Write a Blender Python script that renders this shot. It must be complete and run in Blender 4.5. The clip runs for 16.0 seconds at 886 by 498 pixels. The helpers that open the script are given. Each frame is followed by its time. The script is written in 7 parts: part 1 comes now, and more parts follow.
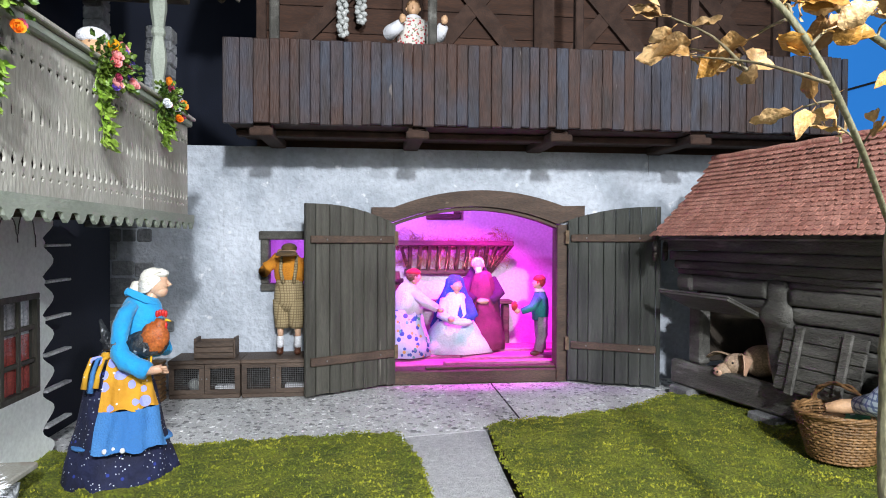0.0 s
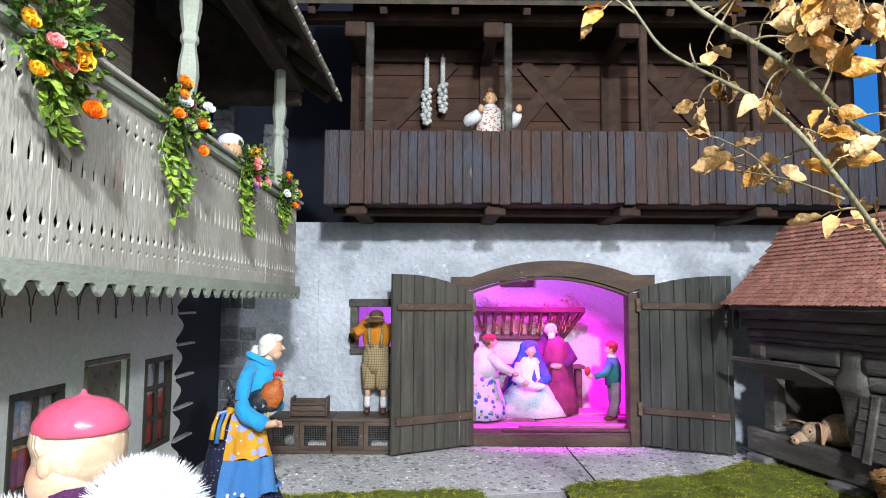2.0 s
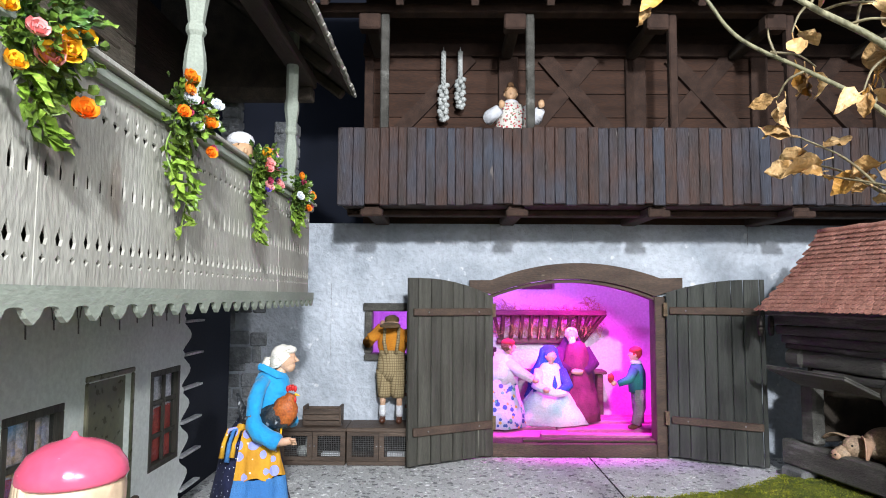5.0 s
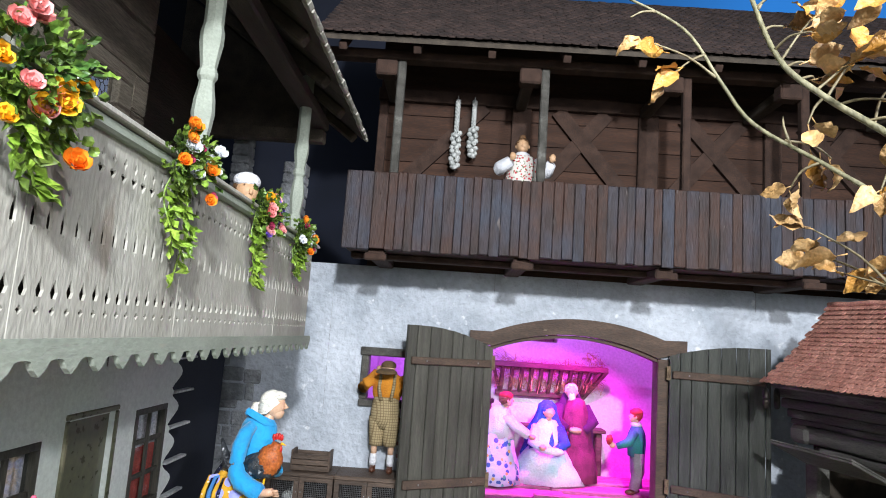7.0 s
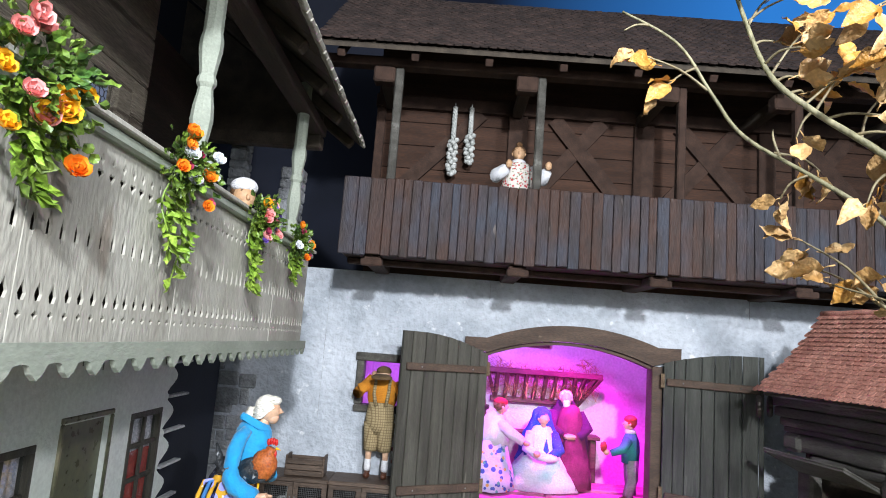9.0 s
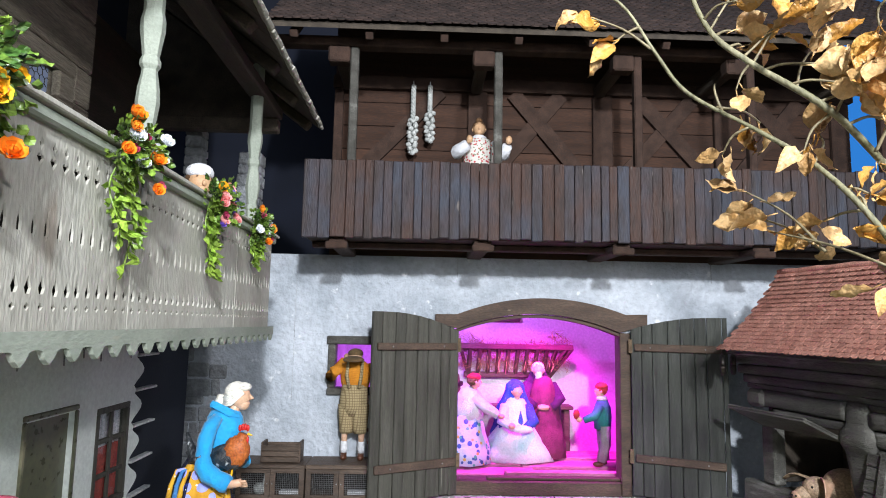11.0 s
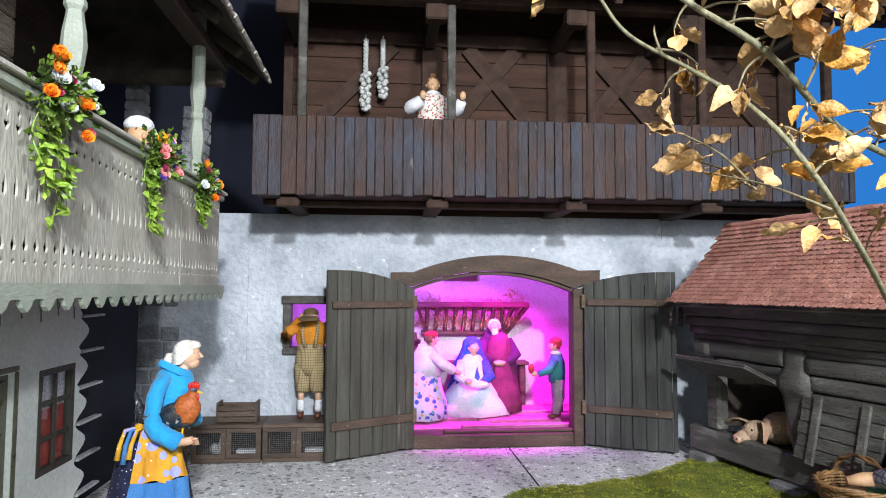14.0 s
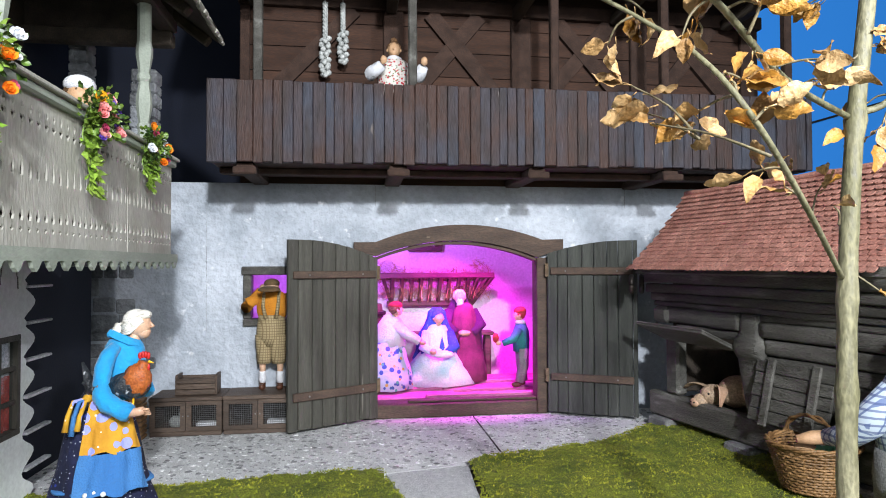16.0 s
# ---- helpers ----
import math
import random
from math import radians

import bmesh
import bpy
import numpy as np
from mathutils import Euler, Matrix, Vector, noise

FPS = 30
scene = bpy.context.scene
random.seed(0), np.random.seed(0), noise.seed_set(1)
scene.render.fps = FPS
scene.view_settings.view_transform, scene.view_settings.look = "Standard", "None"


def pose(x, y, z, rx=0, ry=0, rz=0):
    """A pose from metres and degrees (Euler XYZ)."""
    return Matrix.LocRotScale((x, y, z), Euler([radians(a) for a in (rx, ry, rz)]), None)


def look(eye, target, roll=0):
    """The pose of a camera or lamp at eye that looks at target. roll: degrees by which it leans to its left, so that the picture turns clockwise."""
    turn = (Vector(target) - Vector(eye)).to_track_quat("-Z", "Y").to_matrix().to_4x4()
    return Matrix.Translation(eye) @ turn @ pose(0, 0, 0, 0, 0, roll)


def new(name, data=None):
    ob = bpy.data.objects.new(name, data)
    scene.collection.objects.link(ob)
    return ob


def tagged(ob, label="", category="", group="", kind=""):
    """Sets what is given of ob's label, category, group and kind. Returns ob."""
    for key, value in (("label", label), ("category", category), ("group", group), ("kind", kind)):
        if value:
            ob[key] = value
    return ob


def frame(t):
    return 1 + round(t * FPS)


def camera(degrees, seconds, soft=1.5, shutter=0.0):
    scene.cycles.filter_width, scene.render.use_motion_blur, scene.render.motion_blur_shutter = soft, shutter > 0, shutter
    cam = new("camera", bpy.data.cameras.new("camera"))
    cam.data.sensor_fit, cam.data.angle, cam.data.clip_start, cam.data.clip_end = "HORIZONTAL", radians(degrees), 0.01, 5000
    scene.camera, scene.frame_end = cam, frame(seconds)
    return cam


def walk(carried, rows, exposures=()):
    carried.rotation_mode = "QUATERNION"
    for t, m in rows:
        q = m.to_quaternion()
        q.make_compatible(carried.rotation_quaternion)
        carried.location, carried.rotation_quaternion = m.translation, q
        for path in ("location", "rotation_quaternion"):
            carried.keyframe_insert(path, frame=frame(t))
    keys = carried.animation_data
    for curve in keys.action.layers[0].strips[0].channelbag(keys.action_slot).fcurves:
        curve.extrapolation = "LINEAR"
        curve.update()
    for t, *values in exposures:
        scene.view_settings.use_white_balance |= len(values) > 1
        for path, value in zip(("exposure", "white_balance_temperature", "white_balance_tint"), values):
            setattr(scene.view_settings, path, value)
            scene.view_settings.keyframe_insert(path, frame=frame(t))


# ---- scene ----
cam = camera(70.4, 16.0, soft=1.0)
PATH = [
    (0, (0.045, 0.013, 0.381), (0.269, 2.0, 0.347), 0.2),
    (0.5, (0.044, 0.006, 0.379), (0.248, 1.995, 0.356), 1.1),
    (1, (0.033, -0.015, 0.388), (0.155, 1.981, 0.427), -0.1),
    (1.5, (0.01, -0.076, 0.409), (0.051, 1.913, 0.615), 0.1),
    (2, (0.008, -0.106, 0.395), (0.021, 1.887, 0.558), 0.3),
    (2.5, (-0.001, -0.089, 0.405), (0.1, 1.905, 0.525), -0.5),
    (3, (0.002, -0.101, 0.397), (0.129, 1.894, 0.469), -0.4),
    (3.5, (-0.002, -0.084, 0.41), (0.118, 1.909, 0.509), -0.1),
    (4, (-0.006, -0.051, 0.411), (0.009, 1.946, 0.52), -1.2),
    (4.5, (-0.009, -0.039, 0.407), (-0.026, 1.958, 0.523), -1.3),
    (5, (-0.018, -0.037, 0.417), (-0.03, 1.957, 0.567), 0.3),
    (5.2, (-0.008, -0.044, 0.423), (-0.03, 1.948, 0.593), 1.6),
    (7.3, (-0.01, -0.021, 0.446), (-0.05, 1.96, 0.714), 4.0),
    (7.5, (-0.01, -0.025, 0.445), (-0.043, 1.957, 0.71), 3.7),
    (8, (-0.009, -0.028, 0.447), (-0.048, 1.953, 0.718), 4.2),
    (10.5, (-0.008, -0.031, 0.446), (-0.023, 1.948, 0.736), 4.1),
    (11, (0.005, -0.029, 0.435), (0.07, 1.956, 0.671), 1.1),
    (11.5, (0.014, -0.026, 0.425), (0.136, 1.963, 0.592), -0.3),
    (12, (0.013, -0.024, 0.423), (0.152, 1.965, 0.573), -0.4),
    (12.5, (0.015, -0.024, 0.423), (0.163, 1.965, 0.565), -0.1),
    (13, (0.015, -0.024, 0.423), (0.169, 1.965, 0.562), 0.0),
    (13.5, (0.017, -0.023, 0.421), (0.18, 1.966, 0.554), 0.2),
    (14, (0.022, -0.024, 0.42), (0.211, 1.964, 0.543), 0.2),
    (14.5, (0.029, -0.019, 0.415), (0.248, 1.967, 0.519), 0.1),
    (15, (0.037, -0.013, 0.407), (0.275, 1.971, 0.474), -0.1),
    (15.5, (0.046, -0.01, 0.403), (0.309, 1.972, 0.45), -0.1),
    (16, (0.047, -0.012, 0.404), (0.324, 1.969, 0.45), -0.2),
]
walk(cam, [(t, look(eye, target, roll)) for t, eye, target, roll in PATH])

from mathutils.geometry import tessellate_polygon

# ---- world and lamps ----
world = bpy.data.worlds.new("hall_dim")
scene.world = world
world.use_nodes = True
world.node_tree.nodes["Background"].inputs[0].default_value = (0.75, 0.85, 1.0, 1)
world.node_tree.nodes["Background"].inputs[1].default_value = 0.20


def lamp(name, kind, eye, target, watts, colour, size=0.2, spot=60):
    data = bpy.data.lights.new(name, kind)
    data.energy, data.color = watts, colour
    if kind == "AREA":
        data.size = size
    else:
        data.shadow_soft_size = size
    if kind == "SPOT":
        data.spot_size, data.spot_blend = radians(spot), 0.6
    ob = new(name, data)
    ob.matrix_world = look(eye, target)
    return ob


lamp("spot_lamp_key", "AREA", (0.28, -1.15, 1.30), (0.10, 1.4, 0.20), 75, (0.90, 0.94, 1.0), 0.11)
lamp("spot_lamp_near_sty", "SPOT", (0.95, -0.85, 1.20), (-0.15, 0.95, 0.35), 90, (0.95, 0.96, 1.0), 0.05, 80)
# wide soft fill added to brighten under the balcony, not a known source
lamp("added_fill_lamp", "AREA", (0.65, -1.5, 1.10), (-0.1, 1.1, 0.15), 33, (0.88, 0.93, 1.0), 1.2)
lamp("stable_lamp_magenta", "SPOT", (0.40, 1.74, 0.565), (0.35, 1.97, 0.04), 34, (1.0, 0.015, 0.92), 0.03, 92)
lamp("stable_lamp_violet", "AREA", (0.02, 1.74, 0.555), (0.34, 2.1, 0.32), 4.2, (0.55, 0.13, 1.0), 0.035)

# ---- materials ----
MATS = {}


def nodes_of(name):
    m = bpy.data.materials.new(name)
    m.use_nodes = True
    MATS[name] = m
    return m, m.node_tree.nodes, m.node_tree.links, m.node_tree.nodes["Principled BSDF"]


def coords(N, Lk, stretch=(1, 1, 1), turn=(0, 0, 0)):
    g = N.new("ShaderNodeNewGeometry")
    mp = N.new("ShaderNodeMapping")
    mp.inputs["Scale"].default_value = stretch
    mp.inputs["Rotation"].default_value = [radians(a) for a in turn]
    Lk.new(g.outputs["Position"], mp.inputs["Vector"])
    return mp.outputs["Vector"]


def mixc(N, Lk, fac, a, b, mode="MIX"):
    n = N.new("ShaderNodeMix")
    n.data_type, n.blend_type = "RGBA", mode
    for sock, val in ((n.inputs["Factor"], fac), (n.inputs["A"], a), (n.inputs["B"], b)):
        if isinstance(val, (int, float)):
            sock.default_value = val
        elif isinstance(val, (tuple, list)):
            sock.default_value = (*val, 1) if len(val) == 3 else val
        else:
            Lk.new(val, sock)
    return n.outputs["Result"]


def noise_fac(N, Lk, vec, scale, lo=0.35, hi=0.65, detail=5):
    n = N.new("ShaderNodeTexNoise")
    n.inputs["Scale"].default_value, n.inputs["Detail"].default_value = scale, detail
    Lk.new(vec, n.inputs["Vector"])
    r = N.new("ShaderNodeMapRange")
    r.inputs["From Min"].default_value, r.inputs["From Max"].default_value = lo, hi
    Lk.new(n.outputs["Fac"], r.inputs["Value"])
    return r.outputs["Result"]


def calc(N, Lk, op, a, b=0.0):
    n = N.new("ShaderNodeMath")
    n.operation = op
    for sock, val in ((n.inputs[0], a), (n.inputs[1], b)):
        if isinstance(val, (int, float)):
            sock.default_value = val
        else:
            Lk.new(val, sock)
    return n.outputs[0]


def surface(name, c1, c2, rough=0.7, scale=18, fine=260, stretch=(1, 1, 1), bump=0.35, depth=0.002, fleck=None, fleck_lo=0.62,
            fleck_scale=60, rnd=0.0, metal=0.0, island=False, turn=(0, 0, 0), contrast=0.45, sheen=0.0, trans=0.0):
    """Two tones in large patches, fine grain, flecks of a third tone, a tone of its own for each piece, and relief."""
    m, N, Lk, P = nodes_of(name)
    v = coords(N, Lk, stretch, turn)
    col = mixc(N, Lk, noise_fac(N, Lk, v, scale), c1, c2)
    g = noise_fac(N, Lk, v, fine, 0.3, 0.7)
    shade = N.new("ShaderNodeMapRange")
    shade.inputs["To Min"].default_value, shade.inputs["To Max"].default_value = 1 - contrast, 1 + contrast * 0.5
    Lk.new(g, shade.inputs["Value"])
    comb = N.new("ShaderNodeCombineColor")
    for k in range(3):
        Lk.new(shade.outputs["Result"], comb.inputs[k])
    col = mixc(N, Lk, 1.0, col, comb.outputs["Color"], "MULTIPLY")
    if fleck:
        col = mixc(N, Lk, noise_fac(N, Lk, v, fleck_scale, fleck_lo, fleck_lo + 0.06, 8), col, fleck)
    if rnd:
        if island:
            src = N.new("ShaderNodeNewGeometry").outputs["Random Per Island"]
        else:
            src = N.new("ShaderNodeObjectInfo").outputs["Random"]
        r = N.new("ShaderNodeMapRange")
        r.inputs["To Min"].default_value, r.inputs["To Max"].default_value = 1 - rnd, 1 + rnd
        Lk.new(src, r.inputs["Value"])
        c3 = N.new("ShaderNodeCombineColor")
        for k in range(3):
            Lk.new(r.outputs["Result"], c3.inputs[k])
        col = mixc(N, Lk, 1.0, col, c3.outputs["Color"], "MULTIPLY")
    Lk.new(col, P.inputs["Base Color"])
    rr = N.new("ShaderNodeMapRange")
    rr.inputs["To Min"].default_value, rr.inputs["To Max"].default_value = max(rough - 0.12, 0.03), min(rough + 0.12, 1)
    Lk.new(g, rr.inputs["Value"])
    Lk.new(rr.outputs["Result"], P.inputs["Roughness"])
    P.inputs["Metallic"].default_value = metal
    if sheen:
        P.inputs["Sheen Weight"].default_value = sheen
    if trans:
        P.inputs["Transmission Weight"].default_value = 0
        P.inputs["Subsurface Weight"].default_value = trans
        P.inputs["Subsurface Radius"].default_value = (0.006, 0.004, 0.002)
    if bump:
        b = N.new("ShaderNodeBump")
        b.inputs["Strength"].default_value, b.inputs["Distance"].default_value = bump, depth
        Lk.new(calc(N, Lk, "ADD", g, calc(N, Lk, "MULTIPLY", noise_fac(N, Lk, v, scale * 3), 0.8)), b.inputs["Height"])
        Lk.new(b.outputs["Normal"], P.inputs["Normal"])
    return m


def spotted(name, base, dots, cell=120, size=0.28, base2=None, rough=0.85):
    """Cloth with small printed dots or flowers in one or more colours."""
    m, N, Lk, P = nodes_of(name)
    v = coords(N, Lk)
    col = mixc(N, Lk, noise_fac(N, Lk, v, 30), base, base2 or base)
    for k, (c, sc, sz) in enumerate(dots):
        vo = N.new("ShaderNodeTexVoronoi")
        vo.inputs["Scale"].default_value = sc
        Lk.new(v, vo.inputs["Vector"])
        col = mixc(N, Lk, calc(N, Lk, "LESS_THAN", vo.outputs["Distance"], sz), col, c)
    Lk.new(col, P.inputs["Base Color"])
    P.inputs["Roughness"].default_value = rough
    b = N.new("ShaderNodeBump")
    b.inputs["Strength"].default_value, b.inputs["Distance"].default_value = 0.4, 0.004
    Lk.new(noise_fac(N, Lk, v, 60), b.inputs["Height"])
    Lk.new(b.outputs["Normal"], P.inputs["Normal"])
    return m


def checked(name, base, line, line2, cell=0.0075, width=0.22):
    """Woven check."""
    m, N, Lk, P = nodes_of(name)
    g = N.new("ShaderNodeNewGeometry")
    sep = N.new("ShaderNodeSeparateXYZ")
    Lk.new(g.outputs["Position"], sep.inputs[0])
    col = base
    for src, c in ((calc(N, Lk, "ADD", sep.outputs[0], sep.outputs[1]), line), (sep.outputs[2], line2)):
        f = calc(N, Lk, "FRACT", calc(N, Lk, "DIVIDE", calc(N, Lk, "ADD", src, 10.0), cell))
        col = mixc(N, Lk, calc(N, Lk, "MULTIPLY", calc(N, Lk, "LESS_THAN", f, width), 0.75), col, c)
    Lk.new(col, P.inputs["Base Color"])
    P.inputs["Roughness"].default_value = 0.9
    return m


def stained(name):
    """Old balcony planks: each one brown, reddish or slate blue, mottled, with pale scratches."""
    m, N, Lk, P = nodes_of(name)
    v = coords(N, Lk, (3, 3, 0.8))
    rnd = N.new("ShaderNodeObjectInfo").outputs["Random"]
    blue = calc(N, Lk, "ADD", calc(N, Lk, "MULTIPLY", rnd, 0.7), calc(N, Lk, "MULTIPLY", noise_fac(N, Lk, coords(N, Lk, (1, 1, 0.8)), 9, 0.3, 0.7), 0.75))
    r = N.new("ShaderNodeMapRange")
    r.inputs["From Min"].default_value, r.inputs["From Max"].default_value = 0.45, 1.05
    Lk.new(blue, r.inputs["Value"])
    col = mixc(N, Lk, r.outputs["Result"], (0.058, 0.029, 0.021), (0.046, 0.050, 0.068))
    col = mixc(N, Lk, noise_fac(N, Lk, v, 13, 0.45, 0.7), col, (0.034, 0.024, 0.022))
    g = noise_fac(N, Lk, coords(N, Lk, (5, 5, 0.35)), 120, 0.3, 0.7)
    sh = N.new("ShaderNodeMapRange")
    sh.inputs["To Min"].default_value, sh.inputs["To Max"].default_value = 0.62, 1.25
    Lk.new(g, sh.inputs["Value"])
    cc = N.new("ShaderNodeCombineColor")
    for k in range(3):
        Lk.new(sh.outputs["Result"], cc.inputs[k])
    col = mixc(N, Lk, 1.0, col, cc.outputs["Color"], "MULTIPLY")
    col = mixc(N, Lk, noise_fac(N, Lk, v, 26, 0.70, 0.76, 8), col, (0.15, 0.13, 0.12))
    Lk.new(col, P.inputs["Base Color"])
    P.inputs["Roughness"].default_value = 0.55
    P.inputs["Specular IOR Level"].default_value = 0.35
    b = N.new("ShaderNodeBump")
    b.inputs["Strength"].default_value, b.inputs["Distance"].default_value = 0.6, 0.002
    Lk.new(calc(N, Lk, "ADD", g, noise_fac(N, Lk, v, 16)), b.inputs["Height"])
    Lk.new(b.outputs["Normal"], P.inputs["Normal"])
    return m


PLASTER = surface("lime_plaster", (0.40, 0.44, 0.49), (0.60, 0.64, 0.70), 0.9, 7, 90, bump=0.6, depth=0.005, fleck=(0.74, 0.76, 0.79), fleck_lo=0.64, fleck_scale=26, contrast=0.14)
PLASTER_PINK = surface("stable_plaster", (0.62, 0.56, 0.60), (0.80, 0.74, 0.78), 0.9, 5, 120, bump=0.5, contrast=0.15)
WHITEWASH = surface("whitewash", (0.72, 0.78, 0.74), (0.82, 0.87, 0.83), 0.9, 5, 150, bump=0.25, contrast=0.12)
STONE_GREY = surface("rubble_stone", (0.30, 0.31, 0.32), (0.52, 0.55, 0.57), 0.9, 20, 150, bump=0.8, depth=0.005, rnd=0.2, fleck=(0.6, 0.62, 0.62), fleck_lo=0.62)
STONE_WALL = surface("plastered_stone", (0.16, 0.17, 0.18), (0.42, 0.44, 0.46), 0.9, 14, 120, bump=0.7, depth=0.005, rnd=0.12, contrast=0.2)
DARK_WOOD = stained("dark_stained_boards")
FRAME_WOOD = surface("dark_timber_wall", (0.040, 0.018, 0.010), (0.074, 0.035, 0.021), 0.95, 9, 140, (0.5, 4, 4), 0.4, 0.002, rnd=0.15)
BEAM_WOOD = surface("dark_beam", (0.038, 0.019, 0.012), (0.068, 0.036, 0.024), 0.9, 12, 160, (3, 0.5, 3), 0.5)
GATE_WOOD = surface("gate_boards_grey_green", (0.050, 0.046, 0.034), (0.088, 0.084, 0.066), 0.65, 16, 190, (5, 5, 0.3), 0.5, 0.002, (0.20, 0.19, 0.15), 0.66, 14, 0.16)
GATE_DARK = surface("gate_boards_black_green", (0.036, 0.039, 0.032), (0.068, 0.072, 0.060), 0.6, 16, 190, (5, 5, 0.3), 0.5, 0.002, (0.11, 0.115, 0.10), 0.68, 14, 0.14)
GATE_TRIM = surface("gate_frame_brown", (0.068, 0.042, 0.029), (0.118, 0.076, 0.052), 0.7, 18, 190, (0.6, 2, 2), 0.45, 0.002, (0.26, 0.20, 0.13), 0.70, 30)
HUTCH_WOOD = surface("hutch_wood", (0.070, 0.045, 0.030), (0.115, 0.078, 0.055), 0.6, 20, 200, (0.5, 2, 3), 0.4, rnd=0.15)
GREY_WOOD = surface("weathered_grey_wood", (0.33, 0.315, 0.265), (0.44, 0.43, 0.375), 0.8, 7, 150, (1.6, 1.6, 0.5), 0.3, 0.0015, (0.30, 0.262, 0.215), 0.60, 9, 0.05, contrast=0.22)
GREEN_WOOD = surface("pale_green_trim", (0.235, 0.265, 0.215), (0.315, 0.345, 0.285), 0.75, 14, 260, (1.4, 0.5, 1.4), 0.3, 0.001, (0.30, 0.30, 0.24), 0.66, 30, contrast=0.16)
LOG_WOOD = surface("charred_grey_logs", (0.070, 0.066, 0.056), (0.135, 0.129, 0.112), 0.55, 12, 170, (3, 0.5, 4), 0.6, 0.003, (0.20, 0.195, 0.175), 0.62, 12, 0.15)
# also serves as shade: behind the balcony cut-outs and inside the pigsty
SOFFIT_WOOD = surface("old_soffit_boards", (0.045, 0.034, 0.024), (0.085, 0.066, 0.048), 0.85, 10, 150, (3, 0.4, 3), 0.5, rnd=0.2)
UPPER_WOOD = surface("old_house_logs", (0.18, 0.152, 0.112), (0.29, 0.255, 0.195), 0.8, 9, 160, (3, 0.4, 4), 0.6, 0.003, (0.09, 0.07, 0.05), 0.60, 9, 0.1)
TILE_RED = surface("clay_tile", (0.37, 0.155, 0.115), (0.52, 0.25, 0.19), 0.75, 25, 260, bump=0.4, rnd=0.16, fleck=(0.22, 0.11, 0.085), fleck_lo=0.66, fleck_scale=30)
TILE_RED_I = surface("clay_tile_row", (0.37, 0.155, 0.115), (0.52, 0.25, 0.19), 0.75, 25, 260, bump=0.4, rnd=0.16, island=True, fleck=(0.22, 0.11, 0.085), fleck_lo=0.66, fleck_scale=30)
TILE_DARK = surface("old_dark_tile", (0.032, 0.019, 0.015), (0.060, 0.036, 0.029), 0.8, 20, 200, bump=0.4, rnd=0.3, island=True)
CEMENT = surface("washed_concrete", (0.58, 0.58, 0.57), (0.70, 0.70, 0.69), 0.85, 14, 420, bump=0.6, depth=0.0015, contrast=0.35)
PEBBLE = surface("pebble", (0.32, 0.32, 0.32), (0.60, 0.60, 0.59), 0.6, 60, 400, bump=0.1, rnd=0.62, island=True)
GRAVEL = surface("fine_pale_gravel", (0.60, 0.60, 0.60), (0.76, 0.76, 0.75), 0.9, 90, 700, bump=0.9, depth=0.002, contrast=0.5)
MOSS = surface("moss_bed", (0.115, 0.150, 0.010), (0.24, 0.265, 0.020), 0.95, 16, 330, bump=0.9, depth=0.005, contrast=0.6)
MOSS_TUFT = surface("moss_tuft", (0.15, 0.19, 0.010), (0.38, 0.375, 0.026), 0.9, 15, 300, bump=0, rnd=0.22, island=True, contrast=0.25)
EARTH = surface("dark_earth", (0.05, 0.042, 0.03), (0.09, 0.075, 0.05), 0.95, 20, 200)
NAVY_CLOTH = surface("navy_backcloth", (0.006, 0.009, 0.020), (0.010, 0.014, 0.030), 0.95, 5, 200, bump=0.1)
BARK = surface("smooth_beech_bark", (0.165, 0.155, 0.080), (0.27, 0.25, 0.15), 0.6, 30, 260, (1, 1, 0.4), 0.4, 0.0012, (0.22, 0.13, 0.04), 0.70, 40)
TWIG = surface("pale_twig", (0.19, 0.15, 0.08), (0.28, 0.24, 0.14), 0.6, 40, 260, bump=0.2)
LEAF_A = surface("dry_leaf_ochre", (0.42, 0.22, 0.065), (0.66, 0.44, 0.21), 0.45, 45, 300, bump=0.5, depth=0.0015, rnd=0.30, contrast=0.25, fleck=(0.24, 0.11, 0.03), fleck_lo=0.66, fleck_scale=90)
LEAF_B = surface("dry_leaf_rust", (0.44, 0.19, 0.022), (0.62, 0.33, 0.08), 0.42, 45, 300, bump=0.5, depth=0.0015, rnd=0.30, contrast=0.25)
SKIN = surface("carved_skin", (0.50, 0.29, 0.15), (0.60, 0.37, 0.21), 0.55, 40, 300, bump=0.2, contrast=0.15)
SKIN_PINK = surface("painted_skin", (0.58, 0.34, 0.22), (0.66, 0.42, 0.28), 0.4, 40, 300, bump=0.15, contrast=0.12)
HAIR_WHITE = surface("carved_white_hair", (0.74, 0.70, 0.60), (0.86, 0.83, 0.75), 0.6, 60, 240, (1, 1, 2), 0.4, 0.002, contrast=0.15)
HAIR_BROWN = surface("carved_brown_hair", (0.13, 0.062, 0.022), (0.22, 0.11, 0.045), 0.6, 60, 240, bump=0.8, depth=0.003)
TURQUOISE = surface("turquoise_cloth", (0.008, 0.25, 0.54), (0.015, 0.34, 0.66), 0.85, 16, 60, bump=0.4, depth=0.005, contrast=0.12, sheen=0.2)
NAVY_PRINT = spotted("navy_print", (0.005, 0.007, 0.028), [((0.62, 0.68, 0.78), 170, 0.16), ((0.02, 0.04, 0.25), 40, 0.10)], base2=(0.010, 0.014, 0.055))
